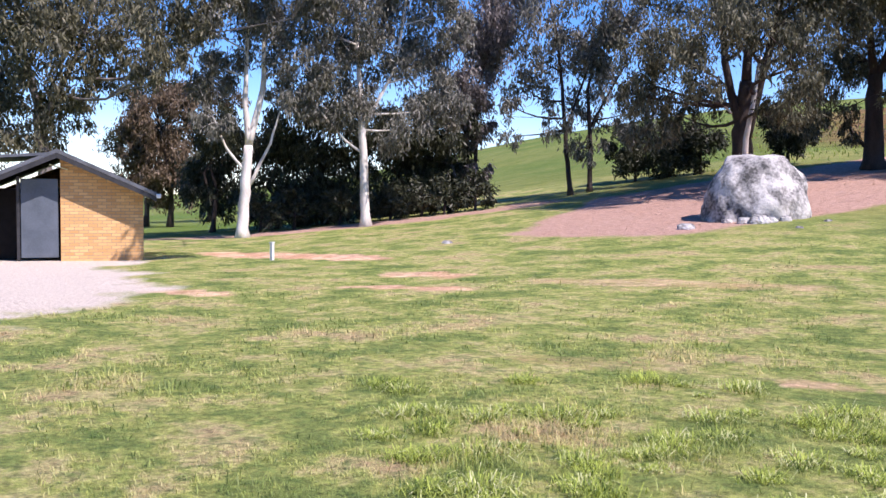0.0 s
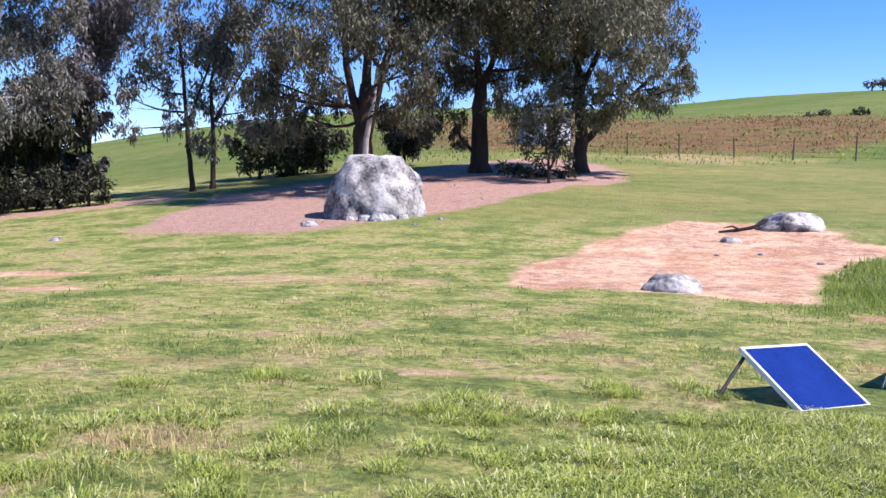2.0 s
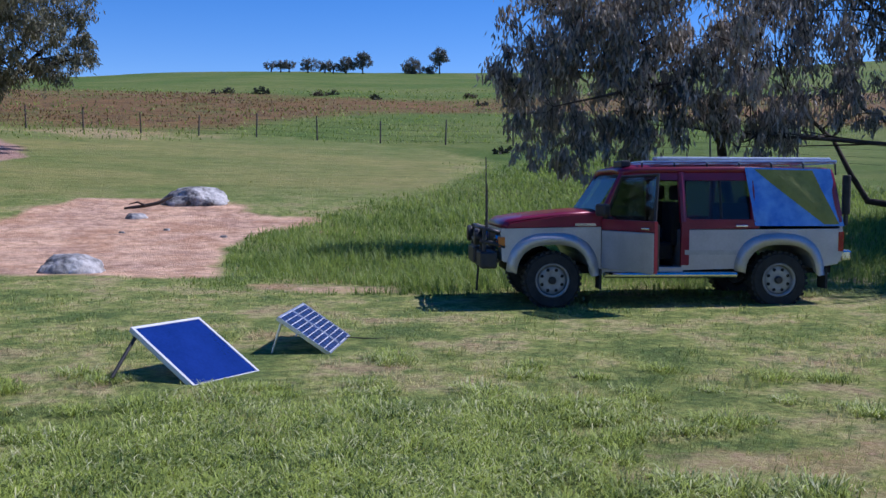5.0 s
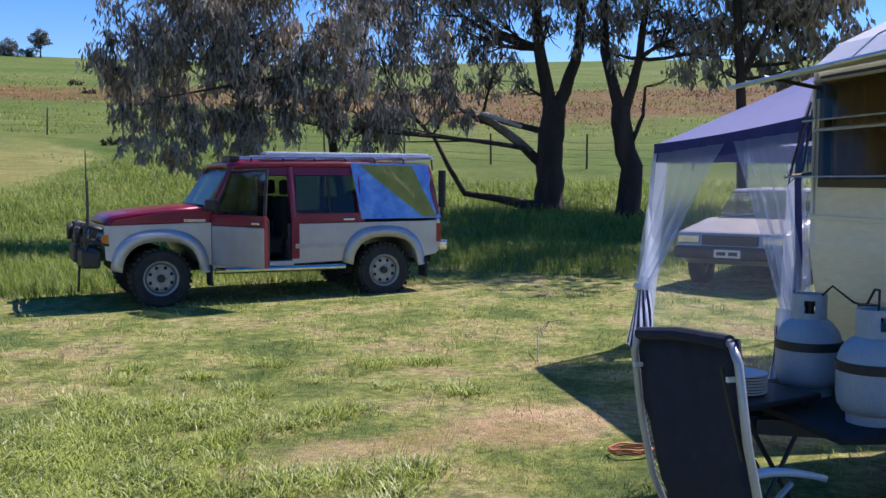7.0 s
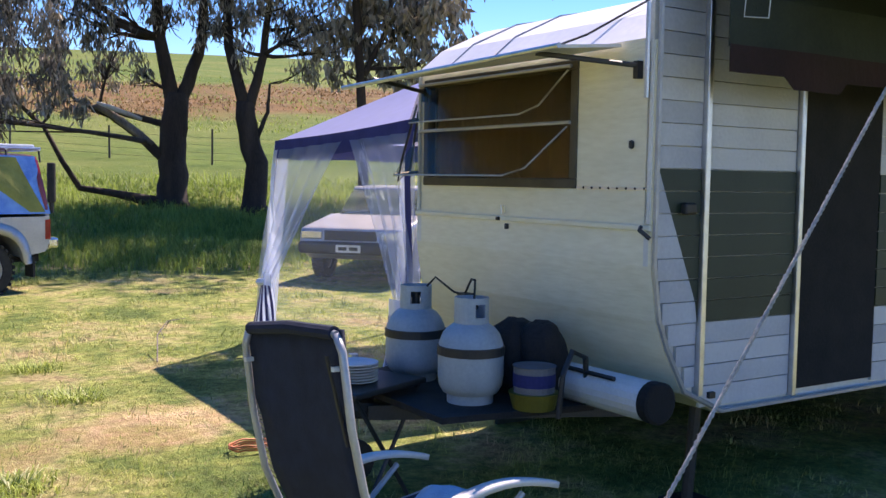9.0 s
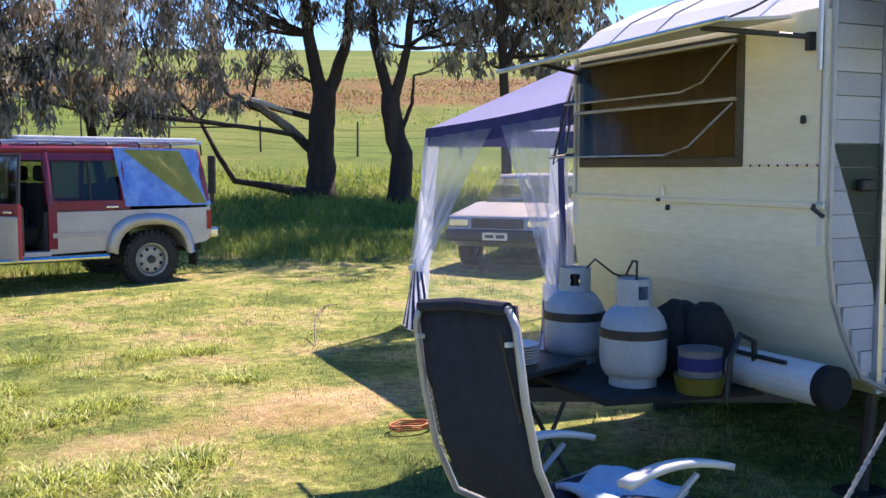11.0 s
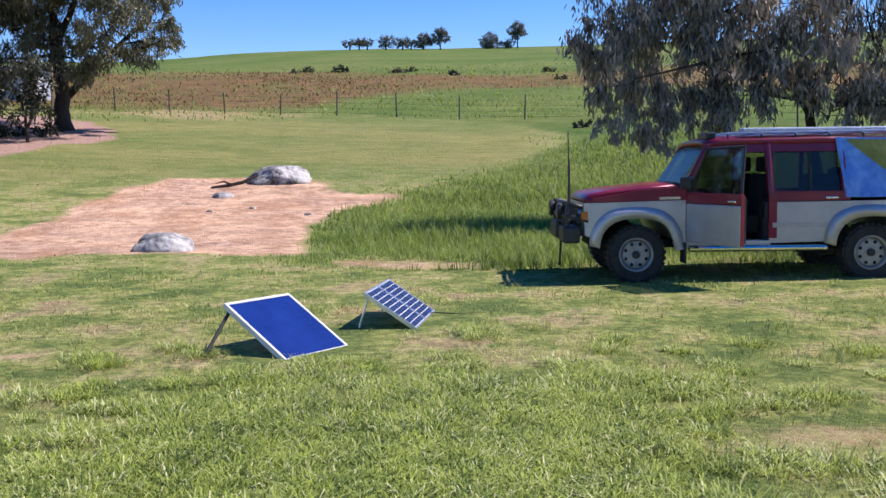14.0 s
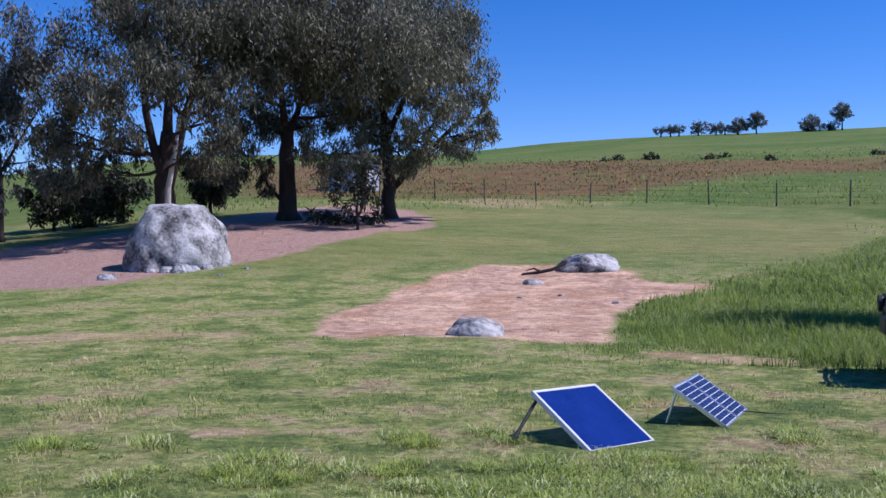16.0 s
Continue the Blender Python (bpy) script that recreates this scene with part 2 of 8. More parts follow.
def patch(x, y, outline, soft=0.8, rough=0.5, s=1.2):
    """1 inside an uneven closed outline, 0 outside, by the distance to its edge."""
    inside, dist = np.zeros(x.shape, bool), np.full(x.shape, 1e9)
    for (x0, y0), (x1, y1) in zip(outline, outline[1:] + outline[:1]):
        ex, ey = x1 - x0, y1 - y0
        t = np.clip(((x - x0) * ex + (y - y0) * ey) / (ex * ex + ey * ey), 0, 1)
        dist = np.minimum(dist, np.hypot(x - x0 - t * ex, y - y0 - t * ey))
        inside ^= ((y0 > y) != (y1 > y)) & (x < x0 + (y - y0) * ex / (ey if ey else 1e-9))
    d = np.where(inside, dist, -dist) + rough * wobble(x, y, s, 1.7) + 0.5 * rough * wobble(x, y, s * 0.3, 0.4)
    return step(-soft / 2, soft / 2, d)


DIRT_EDGE = [(-9.0, 15.2), (-10.0, 19.6), (-11.0, 24.6), (-10.3, 28.2), (-8.2, 28.8), (-5.9, 28.2), (-3.1, 24.6), (-4.1, 21.9), (-4.6, 20.6), (-3.9, 16.0), (-6.0, 15.6)]
MULCH_EDGE = [(-23.9, 18.9), (-30.3, 29.0), (-29.1, 35.0), (-27.0, 39.4), (-26.8, 44.3), (-23.6, 47.8), (-20.3, 45.6), (-17.8, 42.4), (-15.7, 38.5), (-17.3, 35.4), (-17.6, 29.5), (-17.4, 24.2), (-18.4, 20.5), (-22.0, 19.4)]
LONG_EDGE = [(-0.7, 14.3), (-2.9, 15.4), (-4.1, 18.0), (-4.6, 22.0), (-4.4, 24.5), (-2.0, 27.9), (1.0, 33.0), (2.6, 40.0), (9.0, 42.0), (11.0, 30.0), (9.0, 16.0), (4.0, 14.6)]


def mown_edge(x, y):
    """0 on the mown lawn, 1 in the paddock beyond its curved edge."""
    line = np.interp(y, [25, 30.6, 38.7, 43.2, 49.9, 53.3, 54.6, 57], [-1.8, -1.2, 1.5, 1.5, -3.8, -11.6, -20, -40])
    return step(-0.5, 0.7, x - line + 0.5 * wobble(x, y, 2.0)) * step(24, 27, y)


def rust_band(x, y):
    r, yaw = np.hypot(x, y), np.degrees(np.arctan2(-x, y))
    near, far = np.interp(yaw, [-50, -18, -8, 2, 7, 12, 30], [62, 64, 78, 82, 74, 60, 58]), np.interp(yaw, [-50, -18, 2, 10, 30], [112, 108, 98, 114, 118])
    ragged = 6 * wobble(x, y, 9) + 3 * wobble(x, y, 3, 2)
    return step(-5, 5, r + ragged - near) * (1 - step(-6, 6, r + ragged - far)) * (1 - step(30, 40, yaw))


def bare_masks(x, y):
    """Where the ground shows: pale dirt, bark mulch, white gravel."""
    x, y = np.asarray(x, float), np.asarray(y, float)
    dirt = np.maximum.reduce([
        patch(x, y, DIRT_EDGE), 0.6 * oval(x, y, -1.8, 14.6, 1.5, 0.45, -8, 0.6, 0.3, 0.6),
        0.85 * oval(x, y, -25.3, 12.0, 4.4, 0.95, 12, 0.3, 0.15, 1.0), 0.45 * oval(x, y, -17.0, 51.5, 5.5, 3.0, 5, 0.9, 0.4, 1.5),
        0.8 * oval(x, y, -15.3, 9.6, 1.3, 0.45, 35, 0.5, 0.3, 0.5), 0.7 * oval(x, y, -17.5, 5.9, 1.6, 0.5, 20, 0.5, 0.3, 0.5),
        0.75 * oval(x, y, -17.3, 11.5, 1.2, 0.7, 30, 0.5, 0.3, 0.7), 
        0.5 * oval(x, y, 3.2, 5.9, 0.9, 0.6, 30, 0.9, 0.5, 0.4), 0.45 * oval(x, y, 2.1, 5.7, 0.7, 0.4, 0, 0.9, 0.5, 0.4),
        0.6 * oval(x, y, -5.2, 7.3, 0.45, 0.25, 30, 0.6, 0.3, 0.4), 0.55 * oval(x, y, -4.4, 7.7, 0.4, 0.2, 30, 0.6, 0.3, 0.4),
        0.4 * oval(x, y, -7.5, 6.6, 1.2, 0.5, 40, 0.9, 0.4, 0.6), 0.5 * oval(x, y, -12.5, 13.6, 3.2, 0.8, 35, 0.9, 0.4, 1.0)])
    mulch = np.maximum(patch(x, y, MULCH_EDGE, 1.0, 0.5, 2.0), 0.8 * oval(x, y, -36, 21.5, 9.0, 1.8, 63, 0.3, 0.2, 1.5))
    gravel = np.maximum(oval(x, y, -21.5, 2.4, 7.4, 4.2, -15, 0.5, 0.22, 0.8), oval(x, y, -29, 4.5, 5.0, 4.5, 0, 0.2, 0.1, 1.0))
    return dirt, mulch, gravel


def ground_material():
    m = bpy.data.materials.new("lawn_and_earth")
    m.use_nodes = True
    nt = m.node_tree
    n, link = nt.nodes, nt.links.new
    p = n["Principled BSDF"]
    p.inputs["Roughness"].default_value, p.inputs["Specular IOR Level"].default_value = 0.9, 0.15
    co = n.new("ShaderNodeTexCoord")

    def tex(scale, detail=5, rough=0.6, stretch=None):
        t = n.new("ShaderNodeTexNoise")
        t.inputs["Scale"].default_value, t.inputs["Detail"].default_value, t.inputs["Roughness"].default_value = scale, detail, rough
        if stretch:
            mp = n.new("ShaderNodeMapping")
            mp.inputs["Scale"].default_value = stretch
            link(co.outputs["Object"], mp.inputs[0])
            link(mp.outputs[0], t.inputs["Vector"])
        else:
            link(co.outputs["Object"], t.inputs["Vector"])
        return t.outputs[0]

    def ramp(fac, a, b, lo=0.35, hi=0.65):
        r = n.new("ShaderNodeValToRGB")
        r.color_ramp.elements[0].position, r.color_ramp.elements[1].position = lo, hi
        r.color_ramp.elements[0].color, r.color_ramp.elements[1].color = (*a, 1), (*b, 1)
        link(fac, r.inputs[0])
        return r.outputs[0]

    def mix(fac, a, b):
        x = n.new("ShaderNodeMix")
        x.data_type = "RGBA"
        link(fac, x.inputs[0])
        link(a, x.inputs[6])
        link(b, x.inputs[7])
        return x.outputs[2]

    def math2(op, a, b):
        x = n.new("ShaderNodeMath")
        x.operation, x.use_clamp = op, True
        for i, v in enumerate((a, b)):
            if isinstance(v, float):
                x.inputs[i].default_value = v
            else:
                link(v, x.inputs[i])
        return x.outputs[0]

    def mask(name):
        a = n.new("ShaderNodeAttribute")
        a.attribute_name = name
        sep = n.new("ShaderNodeSeparateColor")
        link(a.outputs["Color"], sep.inputs[0])
        return sep.outputs

    bare, land = mask("bare"), mask("land")
    far = mix(ramp(tex(0.05, 5, 0.6), (0, 0, 0), (1, 1, 1), 0.4, 0.6), ramp(tex(0.5, 8, 0.75), (0.06, 0.11, 0.016), (0.12, 0.18, 0.032)), ramp(tex(0.7, 8, 0.75), (0.095, 0.135, 0.024), (0.20, 0.22, 0.06)))
    mown = mix(ramp(tex(0.22, 6, 0.7, (0.4, 1.3, 1)), (0, 0, 0), (1, 1, 1), 0.42, 0.6), ramp(tex(1.6, 8, 0.78, (0.5, 1.6, 1)), (0.075, 0.12, 0.026), (0.20, 0.235, 0.062)), ramp(tex(1.9, 8, 0.78, (0.5, 1.6, 1)), (0.14, 0.15, 0.040), (0.33, 0.30, 0.10)))
    rust = ramp(tex(0.5, 8, 0.8), (0.085, 0.06, 0.024), (0.25, 0.14, 0.052))
    fleck = ramp(tex(11, 8, 0.85), (0.35, 0.35, 0.35), (1.25, 1.25, 1.25), 0.36, 0.64)
    lawn = n.new("ShaderNodeMix")
    lawn.data_type, lawn.blend_type = "RGBA", "MULTIPLY"
    lawn.inputs[0].default_value = 1.0
    link(lawn_colour(nt), lawn.inputs[6])
    link(fleck, lawn.inputs[7])
    grass = lawn.outputs[2]
    base = mix(land[1], grass, far)
    base = mix(land[2], base, mown)
    base = mix(math2("MULTIPLY", land[0], ramp(tex(0.13, 6, 0.75), (0.45, 0.45, 0.45), (1, 1, 1), 0.34, 0.52)), base, rust)
    speck = tex(16, 8, 0.75)
    dirt = mix(ramp(tex(0.9, 6, 0.7), (0, 0, 0), (1, 1, 1), 0.4, 0.6), ramp(tex(5, 10, 0.8), (0.42, 0.205, 0.095), (0.95, 0.66, 0.43), 0.32, 0.60), ramp(tex(4, 10, 0.8), (0.20, 0.105, 0.06), (0.78, 0.52, 0.36), 0.36, 0.62))
    dirt = mix(ramp(tex(1.9, 9, 0.8), (0, 0, 0), (0.75, 0.75, 0.75), 0.50, 0.60), dirt, ramp(tex(7, 8, 0.8), (0.15, 0.08, 0.045), (0.50, 0.29, 0.17), 0.38, 0.62))
    dirt = mix(ramp(tex(0.55, 8, 0.75), (0, 0, 0), (0.8, 0.8, 0.8), 0.50, 0.58), dirt, ramp(tex(9, 8, 0.8), (0.22, 0.105, 0.05), (0.66, 0.38, 0.22), 0.36, 0.62))
    mulch = mix(tex(1.2, 5, 0.6), ramp(tex(6, 10, 0.8), (0.17, 0.085, 0.055), (0.56, 0.35, 0.26), 0.35, 0.62), ramp(tex(8, 10, 0.8), (0.22, 0.13, 0.095), (0.56, 0.39, 0.31), 0.35, 0.62))
    gravel = ramp(tex(20, 8, 0.75), (0.32, 0.27, 0.21), (0.78, 0.69, 0.58))

    def edge(v):
        return ramp(math2("ADD", v, math2("SUBTRACT", math2("MULTIPLY", tex(4, 8, 0.75), 1.1), 0.55)), (0, 0, 0), (1, 1, 1), 0.3, 0.8)

    base = mix(edge(bare[0]), base, dirt)
    base = mix(edge(bare[1]), base, mulch)
    base = mix(edge(bare[2]), base, gravel)
    link(base, p.inputs["Base Color"])
    b = n.new("ShaderNodeBump")
    b.inputs["Strength"].default_value, b.inputs["Distance"].default_value = 0.8, 0.06
    link(tex(18, 8, 0.75), b.inputs["Height"])
    link(b.outputs[0], p.inputs["Normal"])
    return m


def build_ground():
    front = np.linspace(-85, 88, 440)
    back = np.linspace(88, 275, 62)[1:-1]
    yaw = np.radians(np.concatenate([front, back]))
    r = np.concatenate([[0.4], 0.6 * 1.0285 ** np.arange(1, 300)])
    R, Y = np.meshgrid(r, yaw, indexing="ij")
    x, y = -R * np.sin(Y), R * np.cos(Y)
    z = height(x, y)
    nr, ny = x.shape
    verts = np.stack([x, y, z], -1).reshape(-1, 3)
    verts = np.vstack([verts, [[0, 0, 0]]])
    i, k = np.meshgrid(np.arange(nr - 1), np.arange(ny), indexing="ij")
    k2 = (k + 1) % ny
    quads = np.stack([i * ny + k, i * ny + k2, (i + 1) * ny + k2, (i + 1) * ny + k], -1).reshape(-1, 4)
    quads = quads[:, ::-1]
    mid = np.stack([np.full(ny, len(verts) - 1), np.arange(ny), (np.arange(ny) + 1) % ny], -1)
    mat = ground_material()
    me = bpy.data.meshes.new("ground")
    me.from_pydata(verts.tolist(), [], quads.tolist() + mid.tolist())
    me.materials.append(mat)
    fx, fy = verts[:, 0], verts[:, 1]
    fr, fyaw = np.hypot(fx, fy), np.degrees(np.arctan2(-fx, fy))
    d, m_, g = bare_masks(fx, fy)
    a = me.attributes.new("bare", "FLOAT_COLOR", "POINT")
    a.data.foreach_set("color", np.stack([d, m_, g, np.ones_like(d)], -1).astype(np.float32).ravel())
    rust = rust_band(fx, fy)
    far = np.maximum.reduce([mown_edge(fx, fy), step(54, 58, fr), step(56, 62, fyaw) * step(42, 46, fr)])
    mown = step(24, 34, fr) * (1 - far) * (1 - step(44, 52, fyaw)) * step(-4, 1, fyaw)
    a = me.attributes.new("land", "FLOAT_COLOR", "POINT")
    a.data.foreach_set("color", np.stack([rust, far, mown * 0.85, np.ones_like(d)], -1).astype(np.float32).ravel())
    me.polygons.foreach_set("use_smooth", [True] * len(me.polygons))
    ob = new("ground", me)
    tagged(ob, "patchy mown lawn with bare earth and mulch, rising to a green hill", "ground", kind="structure")


build_ground()


# ---- plants ----
BARK_WHITE = material("white_gum_bark", (0.40, 0.36, 0.31), (0.78, 0.74, 0.68), 2.5, 0.8, bump=0.3, stretch=(1, 1, 0.35))
BARK_GREY = material("grey_gum_bark", (0.045, 0.037, 0.033), (0.32, 0.28, 0.25), 2.2, 0.9, bump=0.5, stretch=(1, 1, 0.3))
BARK_DARK = material("dark_stringy_bark", (0.018, 0.013, 0.011), (0.07, 0.05, 0.04), 3.0, 0.95, bump=0.7, stretch=(1, 1, 0.25))
LEAF_GREY = leaf_material("grey_green_gum_leaf", (0.05, 0.055, 0.042), (0.20, 0.195, 0.155), 0.22, 0.55)
LEAF_OLIVE = leaf_material("olive_gum_leaf", (0.024, 0.029, 0.017), (0.15, 0.142, 0.08), 0.22, 0.6)
# lighter copy of LEAF_OLIVE, sun on one crown put into the colour
LEAF_LIGHT = leaf_material("sunlit_gum_leaf", (0.045, 0.050, 0.030), (0.25, 0.24, 0.145), 0.25, 0.55)
LEAF_DARK = leaf_material("dark_wattle_leaf", (0.016, 0.021, 0.011), (0.055, 0.062, 0.03), 0.15)
LEAF_BROWN = leaf_material("russet_leaf", (0.06, 0.045, 0.024), (0.17, 0.12, 0.07), 0.25)
LEAF_SILVER = leaf_material("silvery_drooping_leaf", (0.022, 0.022, 0.017), (0.46, 0.40, 0.32), 0.2, 0.5)
LEAF_MAUVE = leaf_material("mauve_tinged_leaf", (0.07, 0.065, 0.06), (0.20, 0.175, 0.165), 0.25)


def leaves(rng, centres, radii, counts, length, width, droop):
    """Many small leaves in uneven clusters round the given centres."""
    pts = []
    for c, rad, n in zip(centres, radii, counts):
        k = max(6, int(8 * rad + 5))
        d = rng.normal(size=(k, 3))
        d /= np.linalg.norm(d, axis=1)[:, None]
        hubs = d * (rad * (0.35 + 0.65 * rng.random(k) ** 0.5))[:, None] * [1, 1, 0.85]
        own = rng.integers(0, k, n)
        spread = rng.normal(size=(n, 3)) * rad * 0.155 * (0.6 + 0.8 * rng.random(k))[own][:, None]
        pts.append(np.asarray(c) + hubs[own] + spread - np.c_[np.zeros((n, 2)), np.abs(rng.normal(size=n)) * rad * 0.14 * droop])
    p = np.concatenate(pts)
    n = len(p)
    along = rng.normal(size=(n, 3)) * 0.75
    along[:, 2] -= droop * 1.5
    along /= np.linalg.norm(along, axis=1)[:, None]
    side = np.cross(along, rng.normal(size=(n, 3)))
    side /= np.linalg.norm(side, axis=1)[:, None] + 1e-9
    s = (0.6 + 0.8 * rng.random(n))[:, None]
    a, w = along * length * s, side * width * 0.5 * s
    v = np.stack([p, p + a * 0.45 + w, p + a, p + a * 0.45 - w], 1).reshape(-1, 3)
    return v, np.arange(4 * n).reshape(-1, 4)


def sweep(rng, a, b, bend, n=5):
    """A bent line from a to b, as a limb grows."""
    a, b = np.array(a, float), np.array(b, float)
    u = np.linspace(0, 1, n)[:, None]
    mid = rng.normal(size=3) * bend
    mid[2] = -abs(mid[2]) * 0.4
    return a + (b - a) * u + np.sin(u * np.pi) * mid + np.c_[np.zeros((n, 2)), (u[:, 0] ** 2 - u[:, 0]) * 0.25 * abs(b[2] - a[2])]


def tree(name, label, base, stems, clumps, bark, leaf, size=(0.24, 0.07), layers=2.2, droop=1.0, seed=1, category="tree", group="", limb=0.035, twigs=5):
    """stems: ([points], first radius, last radius); clumps: (x, y, z, radius). All in the world's metres."""
    rng = np.random.default_rng(seed)
    top = thing(name, on_ground(*base), label, category, group)
    if group:
        rise = float(height(*base)) - stems[0][0][0][2]
        stems = [([(px, py, pz + rise) for px, py, pz in points], r0, r1) for points, r0, r1 in stems]
        clumps = [(cx, cy, cz + rise - 0.25 * rad, rad * 1.25) for cx, cy, cz, rad in clumps]
    o = np.array(top.matrix_world.translation)
    wood = Build()
    joints = []
    for points, r0, r1 in stems:
        pts = np.array(points, float) - o
        if len(pts) < 5:
            u = np.linspace(0, len(pts) - 1, 4 * (len(pts) - 1) + 1)
            pts = np.stack([np.interp(u, np.arange(len(pts)), pts[:, k]) for k in range(3)], 1)
            pts[1:-1] += rng.normal(size=(len(pts) - 2, 3)) * r0 * 0.10 * [1, 1, 0.2]
        u = np.linspace(0, 1, len(pts))
        radii = r0 + (r1 - r0) * u ** 0.9
        if abs(pts[0][2]) < 0.6:
            radii[0] *= 1.5
        wood.tube(pts, list(radii), 9)
        joints += [(p, r) for p, r in zip(pts, radii) if p[2] > 0.22 * max(c[2] for c in clumps)] or [(pts[-1], radii[-1])]
    part("trunk", wood, bark, top, smooth=True)
    limbs = Build()
    for cx, cy, cz, rad in clumps:
        c = np.array([cx, cy, cz]) - o
        cost = [np.linalg.norm(c - p) + (3.0 if p[2] > c[2] - 0.2 * rad else 0.0) for p, r in joints]
        p, r = joints[int(np.argmin(cost))]
        r0 = min(r * 0.6, limb * (1 + 0.25 * np.linalg.norm(c - p)))
        path = sweep(rng, p, c, 0.12 * np.linalg.norm(c - p))
        limbs.tube(path, list(np.linspace(r0, r0 * 0.35, len(path))), 6)
        for _ in range(twigs):
            d = rng.normal(size=3)
            e = c + d / np.linalg.norm(d) * rad * (0.85 if twigs == 5 else rng.uniform(0.8, 1.6))
            q = path[rng.integers(2, len(path))]
            w = sweep(rng, q, e, 0.15 * rad, 4)
            limbs.tube(w, list(np.linspace(r0 * 0.4, r0 * 0.08, 4)), 4)
    tagged(part("bough", limbs, bark, top, smooth=True), kind="stuff")
    area = size[0] * size[1] * 0.5
    counts = [int(1.45 * layers * math.pi * rad * rad / area) for *_, rad in clumps]
    v, f = leaves(rng, [np.array(c[:3]) - o for c in clumps], [c[3] for c in clumps], counts, size[0], size[1], droop)
    ob = new("crown", raw_mesh("crown", v, f, leaf))
    ob.parent = top
    return top


tree("gum_tree", "tall white-barked gum with a forked trunk", (-36.69, 15.99),
     [([(-36.69, 15.99, 0.03), (-36.66, 16.06, 1.99), (-36.59, 16.20, 3.83)], 0.25, 0.18),
      ([(-36.59, 16.20, 3.83), (-36.64, 16.09, 5.57), (-36.61, 16.16, 7.57), (-36.53, 16.33, 12.21)], 0.14, 0.05),
      ([(-36.59, 16.20, 3.83), (-36.34, 16.73, 6.03), (-36.32, 16.77, 8.26), (-36.20, 17.02, 13.13)], 0.16, 0.05),
      ([(-36.66, 16.04, 2.84), (-36.95, 15.40, 3.73), (-37.16, 14.89, 5.09)], 0.07, 0.03),
      ([(-36.59, 16.20, 2.21), (-36.23, 16.96, 3.91), (-36.04, 17.35, 5.38)], 0.08, 0.03)],
     [(-37.5, 15.4, 6.9, 1.2), (-36.9, 17.1, 8.6, 1.5), (-35.6, 18.2, 7.2, 1.4), (-36.4, 15.4, 9.0, 1.5), (-36.6, 14.7, 4.9, 0.8), (-35.7, 17.6, 5.8, 1.0), (-36.2, 16.3, 11.1, 2.0), (-34.8, 17.3, 10.7, 1.7), (-36.0, 15.0, 11.7, 1.5), (-37.5, 17.4, 13.7, 1.7), (-37.5, 14.5, 6.2, 0.7), (-37.1, 14.3, 8.5, 0.7)],
     BARK_WHITE, LEAF_GREY, seed=3, size=(0.20, 0.06))
tree("gum_tree", "tall pale-barked gum with a straight trunk", (-35.00, 20.69),
     [([(-35.00, 20.69, 0.46), (-35.05, 20.61, 2.96), (-35.10, 20.53, 5.27)], 0.21, 0.14),
      ([(-35.10, 20.53, 5.27), (-35.20, 20.37, 8.02), (-35.27, 20.24, 13.02)], 0.12, 0.05),
      ([(-35.08, 20.57, 4.58), (-34.37, 21.70, 7.13), (-34.17, 22.00, 9.43), (-34.00, 22.26, 12.17)], 0.08, 0.04),
      ([(-35.10, 20.53, 3.65), (-35.43, 19.97, 4.11), (-36.01, 18.93, 5.47), (-36.23, 18.53, 6.15)], 0.06, 0.02)],
     [(-35.4, 19.7, 8.2, 1.6), (-35.6, 22.2, 8.7, 1.8), (-35.8, 20.9, 6.0, 1.3), (-34.4, 23.0, 7.2, 1.6), (-34.0, 21.9, 4.9, 1.3), (-35.7, 19.4, 5.5, 1.1), (-33.8, 23.3, 9.3, 1.5), (-34.3, 19.5, 10.5, 1.8), (-34.5, 21.8, 11.3, 2.0), (-32.9, 22.9, 11.1, 1.5), (-36.0, 21.3, 13.3, 2.0), (-35.3, 18.5, 9.2, 1.3), (-33.4, 23.6, 5.6, 1.1)],
     BARK_WHITE, LEAF_GREY, seed=4, size=(0.20, 0.06))
tree("wattle_tree", "dense dark green wattle in a thicket behind gums", (-43.35, 17.46),
     [([(-43.35, 17.46, 0.00), (-43.27, 17.65, 2.10), (-43.40, 17.35, 3.33)], 0.13, 0.05),
      ([(-43.35, 17.46, 1.38), (-43.48, 17.14, 2.87), (-43.10, 18.06, 4.90)], 0.09, 0.04)],
     [(-44.1, 17.7, 3.4, 1.4), (-42.6, 17.9, 4.9, 1.3), (-44.2, 17.0, 2.3, 1.0), (-43.8, 18.1, 2.0, 1.2)],
     BARK_DARK, LEAF_DARK, seed=11, layers=3.2)
tree("wattle_tree", "dense dark green wattle in a thicket behind gums", (-42.13, 20.15),
     [([(-42.13, 20.15, 0.22), (-42.04, 20.34, 1.52), (-42.36, 19.69, 2.31)], 0.13, 0.05),
      ([(-42.13, 20.16, 1.26), (-42.29, 19.83, 2.44), (-42.01, 20.39, 4.16)], 0.09, 0.04)],
     [(-41.4, 19.2, 2.3, 1.4), (-42.5, 20.6, 4.2, 1.6), (-41.0, 20.4, 1.8, 1.2), (-42.4, 19.7, 4.9, 1.4), (-42.5, 19.3, 1.3, 0.8)],
     BARK_DARK, LEAF_DARK, seed=12, layers=3.2)
